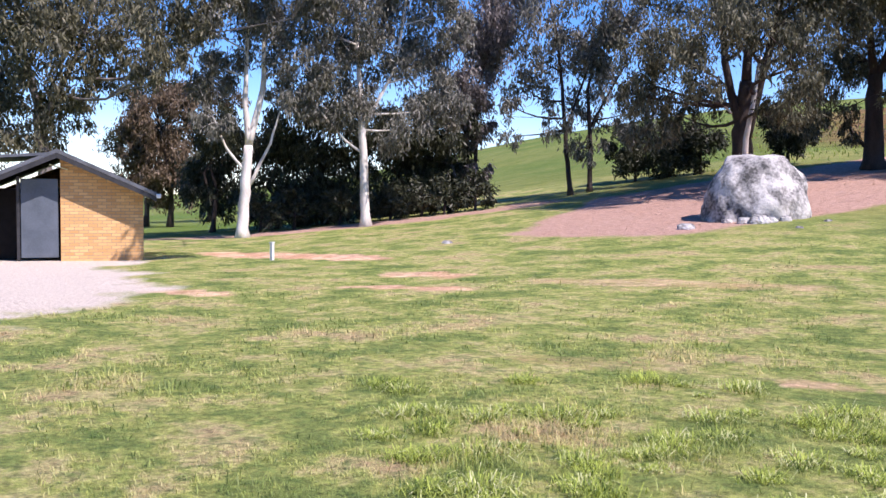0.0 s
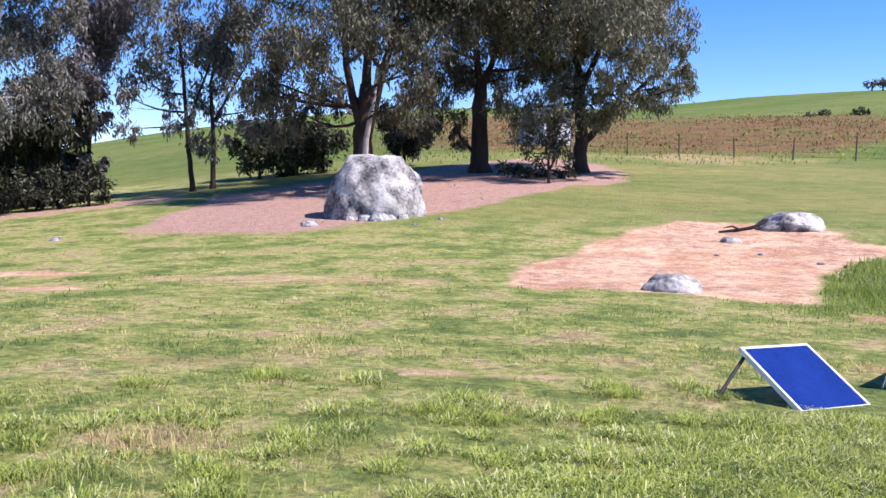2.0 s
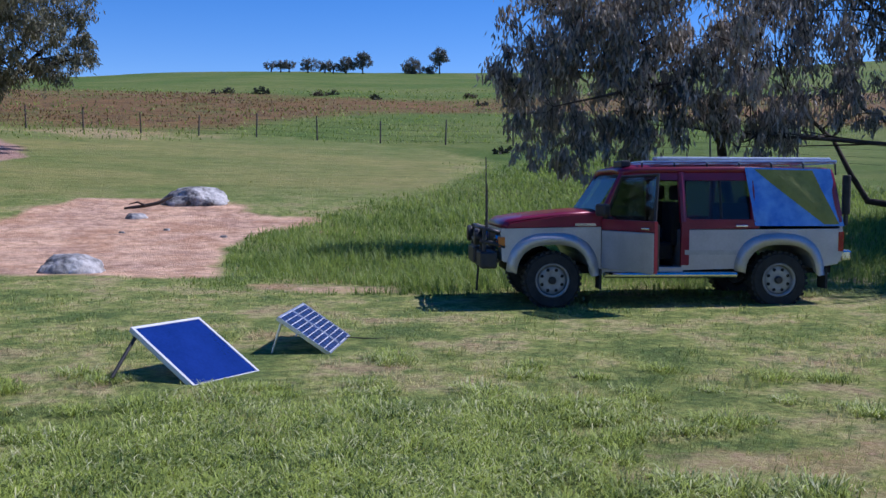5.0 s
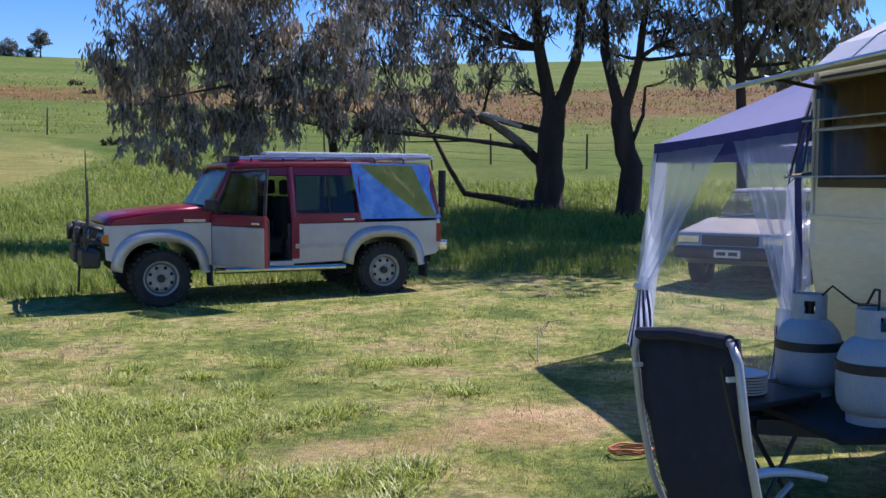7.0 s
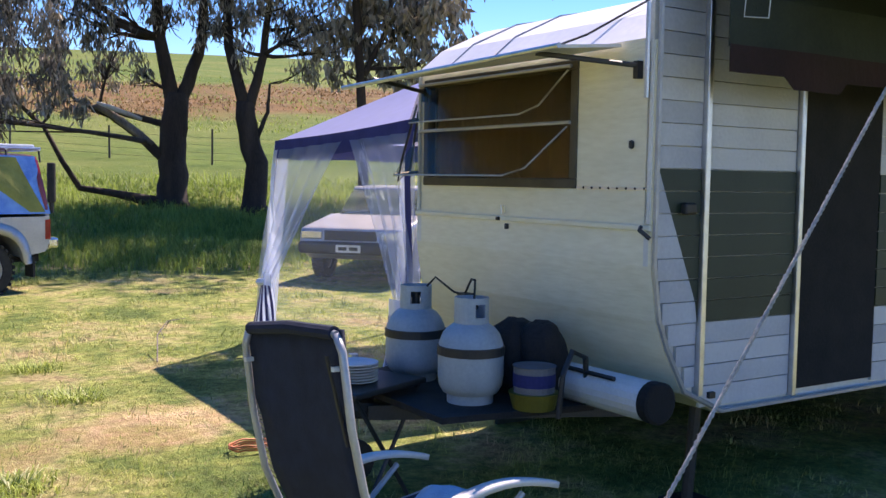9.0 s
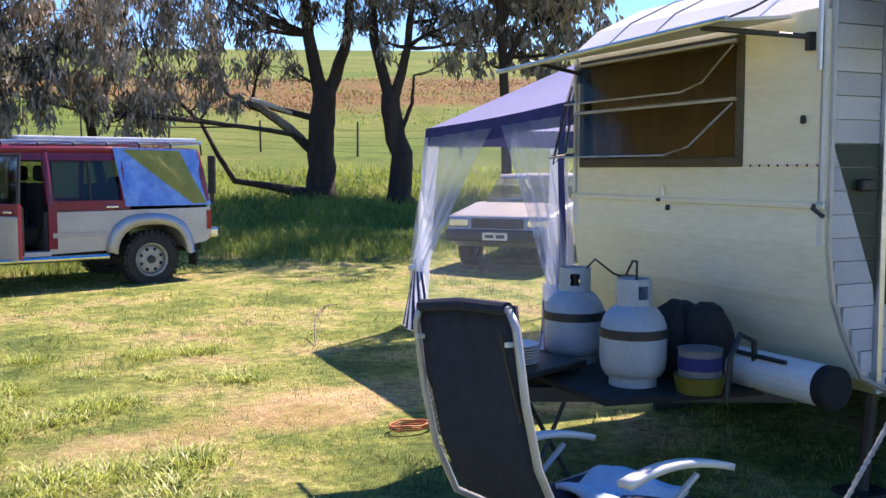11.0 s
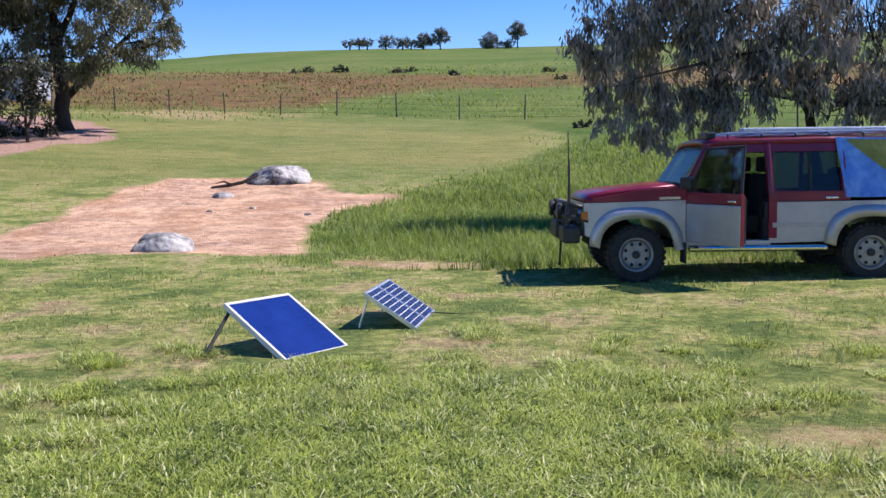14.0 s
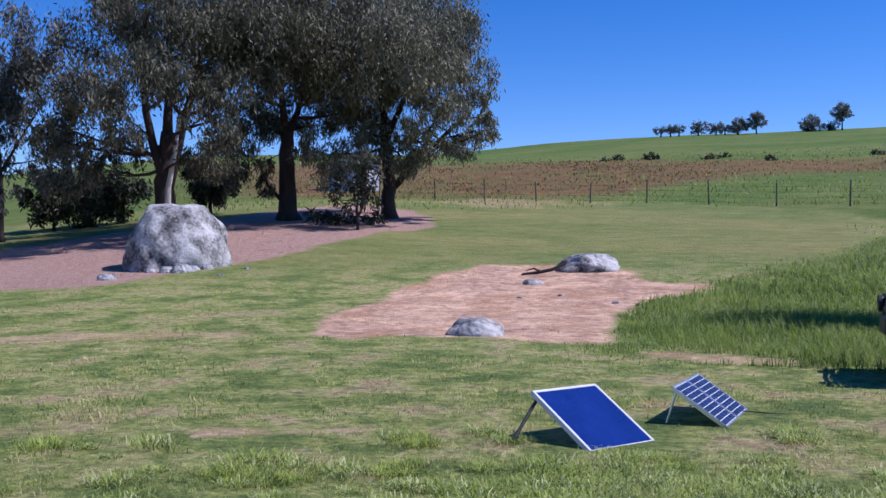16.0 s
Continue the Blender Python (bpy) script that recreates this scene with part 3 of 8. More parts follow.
tree("wattle_tree", "dense dark green wattle in a thicket behind gums", (-41.10, 22.13),
     [([(-41.10, 22.13, 0.44), (-41.00, 22.32, 2.00), (-41.23, 21.90, 3.12)], 0.13, 0.05),
      ([(-41.10, 22.13, 1.40), (-41.28, 21.81, 2.92), (-40.91, 22.48, 4.98)], 0.09, 0.04)],
     [(-40.6, 21.5, 3.1, 1.7), (-40.5, 22.3, 5.0, 1.6), (-41.2, 23.2, 1.8, 1.3), (-41.2, 21.3, 1.7, 1.2), (-40.6, 21.4, 6.5, 1.4)],
     BARK_DARK, LEAF_DARK, seed=13, layers=3.2)
tree("wattle_tree", "dense dark green wattle in a thicket behind gums", (-39.25, 25.21),
     [([(-39.25, 25.21, 0.85), (-39.13, 25.38, 2.25), (-39.54, 24.75, 3.42)], 0.13, 0.05),
      ([(-39.25, 25.20, 1.61), (-39.45, 24.89, 1.51), (-38.95, 25.65, 1.96)], 0.09, 0.04)],
     [(-40.0, 25.0, 3.4, 1.7), (-38.9, 25.6, 2.0, 1.2), (-40.1, 24.8, 1.8, 1.1), (-38.6, 25.1, 5.0, 1.6), (-39.7, 23.9, 4.7, 1.3)],
     BARK_DARK, LEAF_DARK, seed=14, layers=3.2)
tree("wattle_tree", "dense dark green wattle in a thicket behind gums", (-37.87, 27.18),
     [([(-37.87, 27.18, 1.16), (-37.75, 27.35, 2.40), (-37.88, 27.17, 3.44)], 0.13, 0.05),
      ([(-37.88, 27.18, 1.89), (-38.10, 26.88, 1.86), (-38.35, 26.53, 2.37)], 0.09, 0.04)],
     [(-38.4, 27.6, 3.5, 1.5), (-38.4, 26.5, 2.4, 1.2), (-37.5, 27.7, 2.1, 1.0), (-37.2, 27.2, 5.1, 1.4), (-37.4, 26.1, 6.3, 1.4), (-39.3, 26.6, 4.3, 1.3)],
     BARK_GREY, LEAF_DARK, seed=15, layers=3.2)
tree("tree", "thin-leaved tree with mauve-brown foliage", (-37.31, 27.93),
     [([(-37.31, 27.93, 1.28), (-37.20, 28.09, 4.35), (-37.18, 28.11, 7.16)], 0.13, 0.05),
      ([(-37.32, 27.93, 2.06), (-37.55, 27.61, 5.28), (-36.78, 28.62, 9.00)], 0.09, 0.04)],
     [(-36.6, 27.6, 7.1, 1.3), (-37.4, 29.1, 9.1, 1.5), (-36.9, 28.0, 10.0, 1.6), (-37.3, 29.5, 10.8, 1.4), (-37.3, 27.7, 5.4, 1.2), (-37.5, 29.5, 12.7, 1.7), (-37.3, 28.1, 3.2, 0.8)],
     BARK_DARK, LEAF_MAUVE, seed=16, layers=3.2)
tree("tree", "rounded tree with russet-brown foliage", (-54.36, 19.52),
     [([(-54.36, 19.52, -0.06), (-54.27, 19.76, 4.00), (-54.60, 18.84, 6.50)], 0.17, 0.07),
      ([(-54.36, 19.52, 2.09), (-54.50, 19.12, 2.88), (-54.35, 19.54, 4.31)], 0.12, 0.05)],
     [(-54.0, 18.6, 6.5, 1.6), (-55.0, 19.8, 4.3, 1.8), (-55.2, 18.1, 5.4, 1.2), (-54.5, 20.1, 7.4, 1.4), (-54.3, 19.5, 2.4, 1.4), (-54.3, 18.1, 3.3, 1.3), (-55.2, 17.7, 4.3, 0.9)],
     BARK_DARK, LEAF_BROWN, seed=17, layers=3.2)
tree("shrub", "low dark understorey shrub at the edge of the thicket", (-39.11, 19.49),
     [([(-39.11, 19.49, 0.24), (-39.08, 19.55, 1.29)], 0.08, 0.04)],
     [(-39.0, 19.0, 1.3, 0.5), (-39.1, 19.9, 1.3, 0.6), (-39.2, 19.5, 1.8, 0.6)],
     BARK_DARK, LEAF_DARK, seed=200, layers=2.8, category="shrub", droop=0.3)
tree("shrub", "low dark understorey shrub at the edge of the thicket", (-38.17, 21.22),
     [([(-38.17, 21.22, 0.43), (-38.13, 21.29, 1.30)], 0.08, 0.04)],
     [(-38.3, 20.9, 1.3, 0.5), (-38.2, 21.7, 1.3, 0.6), (-37.9, 21.1, 1.8, 0.6)],
     BARK_DARK, LEAF_DARK, seed=201, layers=2.8, category="shrub", droop=0.3)
tree("shrub", "low dark understorey shrub at the edge of the thicket", (-37.67, 22.08),
     [([(-37.67, 22.08, 0.53), (-37.63, 22.14, 1.43)], 0.08, 0.04)],
     [(-37.8, 21.7, 1.4, 0.5), (-37.7, 22.6, 1.5, 0.6), (-37.6, 22.0, 1.9, 0.6)],
     BARK_DARK, LEAF_DARK, seed=202, layers=2.8, category="shrub", droop=0.3)
tree("shrub", "low dark understorey shrub at the edge of the thicket", (-37.01, 23.14),
     [([(-37.01, 23.14, 0.67), (-36.97, 23.20, 1.49)], 0.08, 0.04)],
     [(-37.3, 22.9, 1.5, 0.5), (-36.9, 23.5, 1.5, 0.6), (-37.3, 23.3, 2.0, 0.6)],
     BARK_DARK, LEAF_DARK, seed=203, layers=2.8, category="shrub", droop=0.3)
tree("shrub", "low dark understorey shrub at the edge of the thicket", (-36.25, 24.29),
     [([(-36.25, 24.29, 0.83), (-36.21, 24.35, 1.65)], 0.08, 0.04)],
     [(-36.8, 24.2, 1.6, 0.5), (-36.2, 24.7, 1.7, 0.6), (-36.5, 24.4, 2.1, 0.6)],
     BARK_DARK, LEAF_DARK, seed=204, layers=2.8, category="shrub", droop=0.3)
tree("shrub", "low dark understorey shrub at the edge of the thicket", (-35.67, 25.11),
     [([(-35.67, 25.11, 0.95), (-35.63, 25.17, 1.80)], 0.08, 0.04)],
     [(-35.7, 24.7, 1.8, 0.5), (-35.6, 25.5, 1.8, 0.6), (-35.9, 25.3, 2.3, 0.6)],
     BARK_DARK, LEAF_DARK, seed=205, layers=2.8, category="shrub", droop=0.3)
tree("shrub", "low dark understorey shrub at the edge of the thicket", (-34.85, 26.21),
     [([(-34.85, 26.21, 1.12), (-34.81, 26.27, 2.06)], 0.08, 0.04)],
     [(-35.0, 25.9, 2.0, 0.5), (-34.6, 26.6, 2.1, 0.6), (-34.8, 26.2, 2.5, 0.6)],
     BARK_DARK, LEAF_DARK, seed=206, layers=2.8, category="shrub", droop=0.3)
tree("shrub", "low dark understorey shrub at the edge of the thicket", (-39.76, 18.17),
     [([(-39.76, 18.17, 0.12), (-39.72, 18.24, 1.11)], 0.08, 0.04)],
     [(-40.2, 18.0, 1.1, 0.5), (-39.4, 18.5, 1.1, 0.6), (-39.7, 18.1, 1.6, 0.6)],
     BARK_DARK, LEAF_DARK, seed=207, layers=2.8, category="shrub", droop=0.3)
tree("gum_tree", "large gum overhanging the brick amenities block", (-41.73, 9.59),
     [([(-41.73, 9.59, -0.15), (-41.71, 9.68, 2.85), (-41.74, 9.54, 5.10)], 0.34, 0.22),
      ([(-41.74, 9.54, 5.10), (-41.88, 8.97, 7.75), (-41.95, 8.62, 11.69)], 0.17, 0.07),
      ([(-41.73, 9.58, 4.66), (-41.42, 10.80, 7.19), (-41.17, 11.65, 9.74)], 0.15, 0.05),
      ([(-41.42, 10.80, 7.19), (-40.89, 12.58, 8.66), (-40.35, 14.16, 9.22)], 0.07, 0.02)],
     # last three clumps are added above the view to dapple the brick wall
     [(-40.4, 9.0, 8.0, 2.0), (-41.1, 11.2, 8.5, 1.8), (-40.6, 12.8, 8.5, 1.8), (-36.3, 12.5, 8.5, 1.4), (-42.2, 8.8, 5.8, 1.6), (-42.3, 10.6, 5.1, 1.3), (-41.5, 12.2, 7.1, 0.8), (-34.9, 12.4, 7.0, 0.8), (-35.9, 13.5, 8.3, 0.8), (-35.9, 13.6, 9.6, 1.5), (-41.0, 10.1, 10.4, 2.4), (-42.3, 12.7, 11.2, 1.9), (-41.0, 8.0, 9.7, 2.4), (-43.4, 7.2, 7.3, 2.4), (-41.4, 7.2, 4.5, 1.6), (-35.1, 11.8, 6.4, 0.7), (-41.6, 9.3, 4.2, 1.1), (-40.8, 10.6, 6.2, 1.1), (-22.0, 11.6, 9.3, 1.2), (-23.2, 10.8, 8.6, 1.0), (-20.6, 10.6, 9.6, 0.9)],
     BARK_GREY, LEAF_OLIVE, seed=31, layers=1.7)
tree("gum_tree", "slender dark gum behind a mulched bank", (-33.59, 30.80),
     [([(-33.59, 30.80, 1.81), (-33.74, 30.63, 3.94), (-33.89, 30.47, 7.03)], 0.13, 0.08),
      ([(-33.89, 30.47, 7.03), (-34.08, 30.26, 9.34), (-34.53, 29.75, 12.92)], 0.07, 0.03),
      ([(-33.78, 30.59, 4.97), (-33.27, 31.13, 7.02), (-32.77, 31.66, 9.31)], 0.07, 0.03)],
     [(-35.4, 29.7, 6.9, 1.2), (-34.3, 31.0, 8.7, 1.4), (-34.1, 29.2, 9.7, 1.3), (-35.4, 28.8, 4.7, 0.6), (-33.8, 30.1, 5.3, 0.9), (-34.8, 29.4, 8.3, 1.0), (-34.5, 30.0, 11.7, 1.7), (-35.1, 28.5, 6.0, 0.7)],
     BARK_DARK, LEAF_GREY, seed=32, layers=1.3)
tree("gum_tree", "slender dark gum behind a mulched bank", (-33.36, 31.76),
     [([(-33.36, 31.76, 1.96), (-33.34, 31.78, 4.22), (-33.46, 31.66, 6.82)], 0.13, 0.08),
      ([(-33.46, 31.66, 6.82), (-33.09, 32.04, 9.39), (-32.70, 32.43, 12.45)], 0.07, 0.03),
      ([(-33.41, 31.72, 5.00), (-32.73, 32.40, 6.81), (-32.20, 32.92, 8.08)], 0.07, 0.03)],
     [(-33.9, 32.1, 6.4, 1.1), (-32.7, 31.6, 9.3, 1.6), (-32.4, 32.6, 7.6, 1.3), (-33.2, 31.1, 4.2, 0.8), (-31.9, 31.5, 10.7, 1.7), (-31.6, 32.6, 9.2, 1.4), (-33.3, 31.5, 8.1, 1.1), (-33.0, 32.9, 5.0, 0.9), (-32.4, 33.7, 6.1, 1.1)],
     BARK_DARK, LEAF_GREY, seed=33, layers=1.5)
for yaw, r, leaf, seed in ((71.5, 62, LEAF_DARK, 323), (68.0, 66, LEAF_BROWN, 324)):
    p = polar(yaw, r)
    q = Vector((p.y, -p.x, 0)).normalized()
    tree("tree", "open-crowned tree at the edge of a paddock", (p.x, p.y),
         [([tuple(p), tuple(p + q * 0.2 + Vector((0, 0, 3.2))), tuple(p - q * 0.3 + Vector((0, 0, 7.5)))], 0.16, 0.06), ([tuple(p + Vector((0, 0, 1.6))), tuple(p + q * 0.9 + Vector((0, 0, 4.5)))], 0.09, 0.04)],
         [tuple(p + q * a + Vector((0, 0, h))) + (rad,) for a, h, rad in ((-0.8, 3.2, 1.1), (0.9, 4.2, 1.2), (-1.2, 5.4, 1.3), (0.4, 6.6, 1.5), (-0.5, 8.6, 1.5), (1.5, 8.2, 1.1), (0.2, 2.2, 0.9))],
         BARK_DARK, leaf, seed=seed, layers=2.0)
tree("shrub", "tall dark shrub in a row behind the boulder", (-34.27, 35.78),
     [([(-34.27, 35.78, 2.55), (-34.28, 35.77, 3.62), (-34.21, 35.84, 4.46)], 0.09, 0.04)],
     [(-34.5, 35.6, 3.6, 0.9), (-33.9, 36.0, 4.4, 1.1), (-34.8, 35.5, 4.6, 0.9), (-34.5, 36.2, 5.3, 0.9)],
     BARK_DARK, LEAF_DARK, seed=40, layers=3, category="shrub", droop=0.4)
tree("shrub", "tall dark shrub in a row behind the boulder", (-33.06, 36.88),
     [([(-33.06, 36.88, 2.75), (-33.08, 36.87, 3.79), (-33.00, 36.94, 4.62)], 0.09, 0.04)],
     [(-33.2, 36.4, 3.8, 1.0), (-33.1, 37.5, 4.4, 1.1), (-33.0, 36.8, 5.1, 0.9)],
     BARK_DARK, LEAF_DARK, seed=41, layers=3, category="shrub", droop=0.4)
tree("shrub", "tall dark shrub in a row behind the boulder", (-31.95, 37.84),
     [([(-31.95, 37.84, 2.92), (-31.96, 37.83, 3.97), (-31.89, 37.89, 4.79)], 0.09, 0.04)],
     [(-32.2, 37.9, 4.0, 1.0), (-32.0, 38.3, 4.8, 1.0), (-32.4, 37.5, 4.9, 0.9)],
     BARK_DARK, LEAF_DARK, seed=42, layers=3, category="shrub", droop=0.4)
tree("shrub", "tall dark shrub in a row behind the boulder", (-28.75, 40.29),
     [([(-28.75, 40.29, 3.29), (-28.77, 40.28, 4.48), (-28.70, 40.33, 5.28)], 0.09, 0.04)],
     [(-29.1, 40.4, 4.6, 1.0), (-28.6, 40.7, 5.0, 0.9), (-28.8, 39.5, 5.4, 0.9)],
     BARK_DARK, LEAF_DARK, seed=43, layers=3, category="shrub", droop=0.4)
big_gum = tree("gum_tree", "massive many-stemmed gum behind the boulder", (-25.19, 32.14),
     [([(-25.19, 32.14, 2.11), (-25.17, 32.16, 4.50), (-25.08, 32.23, 6.46)], 0.51, 0.26),
      ([(-25.11, 32.20, 4.16), (-24.64, 32.56, 6.48), (-24.15, 32.92, 9.03), (-23.83, 33.15, 12.69)], 0.26, 0.07),
      ([(-25.20, 32.13, 4.38), (-25.63, 31.80, 6.67), (-25.98, 31.52, 9.18), (-26.37, 31.19, 12.56)], 0.21, 0.07),
      ([(-25.08, 32.23, 6.46), (-24.99, 32.30, 8.99), (-25.13, 32.19, 13.31)], 0.21, 0.07),
      ([(-24.94, 32.33, 5.32), (-25.95, 31.54, 6.66), (-26.58, 31.02, 7.13)], 0.07, 0.02)],
     [(-23.9, 27.7, 6.7, 1.2), (-23.8, 28.8, 8.1, 1.4), (-25.3, 28.0, 7.9, 1.3), (-22.6, 30.1, 7.8, 1.3), (-21.3, 29.8, 6.4, 1.2), (-21.5, 31.0, 7.6, 1.1), (-24.9, 31.6, 9.3, 1.5), (-27.1, 32.2, 6.1, 1.0), (-26.2, 28.4, 6.1, 1.0), (-22.9, 31.2, 5.4, 0.8), (-24.5, 30.4, 10.8, 2.0), (-23.9, 33.0, 11.1, 1.8), (-27.4, 31.1, 10.8, 1.8), (-24.3, 34.8, 9.8, 1.3), (-26.8, 28.1, 7.4, 1.1), (-28.5, 29.4, 6.1, 0.9), (-22.1, 31.5, 4.9, 0.7), (-27.5, 31.3, 5.2, 0.9), (-26.0, 27.6, 4.7, 0.9), (-22.0, 36.0, 11.5, 2.6), (-24.0, 38.0, 12.0, 2.6), (-26.0, 34.0, 11.0, 2.4), (-21.5, 33.0, 10.5, 2.0)],
     BARK_DARK, LEAF_OLIVE, size=(0.20, 0.055), seed=51, layers=1.6, limb=0.05)
tree("gum_tree", "dark-trunked gum standing in mulch", (-23.71, 39.19),
     [([(-23.71, 39.19, 3.03), (-23.78, 39.14, 5.10), (-23.78, 39.15, 7.17)], 0.47, 0.29),
      ([(-23.78, 39.15, 7.17), (-24.04, 38.98, 9.49), (-24.23, 38.87, 14.11)], 0.21, 0.08),
      ([(-23.77, 39.15, 6.66), (-23.14, 39.52, 8.99), (-22.76, 39.74, 12.59)], 0.18, 0.07),
      ([(-23.99, 39.02, 4.05), (-24.51, 38.70, 4.69), (-24.86, 38.47, 5.86)], 0.10, 0.04)],
     [(-25.5, 39.4, 8.1, 1.4), (-22.8, 38.3, 9.5, 1.5), (-22.7, 40.0, 7.9, 1.0), (-24.6, 37.4, 5.8, 0.9), (-24.7, 35.7, 6.6, 1.1), (-21.4, 39.0, 9.3, 1.4), (-22.7, 34.9, 9.0, 1.6), (-21.7, 35.5, 11.1, 2.3), (-21.8, 39.1, 11.8, 2.0), (-24.6, 37.0, 11.5, 2.0), (-24.6, 39.7, 8.3, 1.1), (-21.0, 35.7, 6.2, 0.7), (-24.2, 37.9, 4.8, 0.6), (-25.0, 36.8, 5.1, 0.7), (-21.0, 40.0, 8.2, 1.0), (-19.0, 42.0, 12.0, 2.2), (-20.0, 38.5, 11.0, 2.6), (-23.0, 36.5, 11.2, 2.4)],
     BARK_DARK, LEAF_OLIVE, size=(0.20, 0.055), seed=52, layers=1.8, limb=0.05)
tree("gum_tree", "spreading gum with a leaning limb beside a mulch bed", (-19.65, 41.34),
     [([(-19.65, 41.34, 3.07), (-19.67, 41.33, 5.16), (-19.80, 41.27, 7.73)], 0.37, 0.24),
      ([(-19.80, 41.27, 7.73), (-20.20, 41.08, 10.04), (-20.51, 40.92, 13.61)], 0.18, 0.05),
      ([(-19.61, 41.36, 4.52), (-18.36, 41.92, 5.94), (-17.11, 42.43, 7.22), (-15.98, 42.86, 8.47)], 0.18, 0.05),
      ([(-19.73, 41.30, 6.96), (-18.79, 41.73, 9.26), (-18.17, 42.00, 12.05)], 0.16, 0.05)],
     [(-20.5, 41.2, 9.1, 1.7), (-18.6, 40.6, 9.6, 1.6), (-17.3, 41.4, 9.4, 1.5), (-15.6, 41.6, 9.3, 1.2), (-15.3, 42.6, 8.0, 0.6), (-15.4, 40.0, 6.1, 0.4), (-20.9, 39.7, 7.3, 1.1), (-19.8, 41.1, 7.1, 1.0), (-16.8, 39.0, 7.4, 1.0), (-17.6, 44.7, 11.1, 1.2), (-19.7, 41.7, 12.1, 2.3), (-18.1, 43.9, 12.7, 2.0), (-20.2, 38.2, 9.6, 1.7), (-20.1, 39.3, 12.2, 1.7), (-14.7, 40.4, 6.9, 0.4), (-15.4, 38.6, 7.6, 0.9), (-18.7, 36.9, 5.5, 0.8), (-17.3, 39.2, 6.5, 0.6), (-16.3, 41.6, 6.7, 0.9), (-15.3, 42.5, 7.2, 0.8), (-17.2, 40.6, 6.6, 1.1), (-18.6, 40.4, 6.2, 1.1), (-21.2, 38.6, 6.0, 1.1), (-17.8, 42.5, 12.5, 2.1), (-17.5, 41.0, 11.0, 2.0), (-17.5, 38.5, 10.8, 2.4)],
     BARK_DARK, LEAF_LIGHT, size=(0.20, 0.055), seed=53, layers=1.8, limb=0.05)
tree("shrub", "small open dark-leaved shrub in the mulch bed", (-18.66, 36.26),
     [([(-18.66, 36.26, 2.42), (-18.71, 36.23, 3.49), (-18.84, 36.17, 4.30)], 0.07, 0.04),
      ([(-18.67, 36.26, 3.15), (-18.31, 36.43, 3.84), (-18.12, 36.53, 4.54)], 0.05, 0.02)],
     [(-19.2, 36.4, 4.5, 0.7), (-18.3, 36.1, 4.3, 0.7), (-18.8, 36.4, 5.1, 0.6), (-18.0, 36.4, 4.9, 0.5), (-19.2, 35.6, 3.8, 0.5), (-18.7, 36.0, 3.7, 0.5), (-18.1, 36.6, 3.7, 0.4)],
     BARK_DARK, LEAF_DARK, seed=54, layers=1.1, category="shrub", droop=0.3)
tree("shrub", "low dark groundcover shrub in the mulch bed", (-21.11, 37.22),
     [([(-21.11, 37.22, 2.68), (-21.11, 37.22, 3.26)], 0.05, 0.02)],
     [(-21.3, 37.1, 3.2, 0.3), (-20.9, 37.3, 3.2, 0.3)],
     BARK_DARK, LEAF_DARK, seed=60, layers=2, category="shrub", droop=0.2)
tree("shrub", "low dark groundcover shrub in the mulch bed", (-20.57, 37.51),
     [([(-20.57, 37.51, 2.68), (-20.58, 37.51, 3.20)], 0.05, 0.02)],
     [(-20.7, 37.4, 3.1, 0.3), (-20.3, 37.5, 3.1, 0.3)],
     BARK_DARK, LEAF_DARK, seed=61, layers=2, category="shrub", droop=0.2)
tree("shrub", "low dark groundcover shrub in the mulch bed", (-20.04, 37.80),
     [([(-20.04, 37.80, 2.68), (-20.04, 37.80, 3.11)], 0.05, 0.02)],
     [(-20.2, 37.7, 3.0, 0.3), (-19.9, 38.1, 3.1, 0.3)],
     BARK_DARK, LEAF_DARK, seed=62, layers=2, category="shrub", droop=0.2)
tree("shrub", "low dark groundcover shrub in the mulch bed", (-18.96, 38.34),
     [([(-18.96, 38.34, 2.68), (-18.97, 38.34, 3.30)], 0.05, 0.02)],
     [(-19.1, 38.1, 3.2, 0.3), (-18.8, 38.5, 3.2, 0.3)],
     BARK_DARK, LEAF_DARK, seed=63, layers=2, category="shrub", droop=0.2)
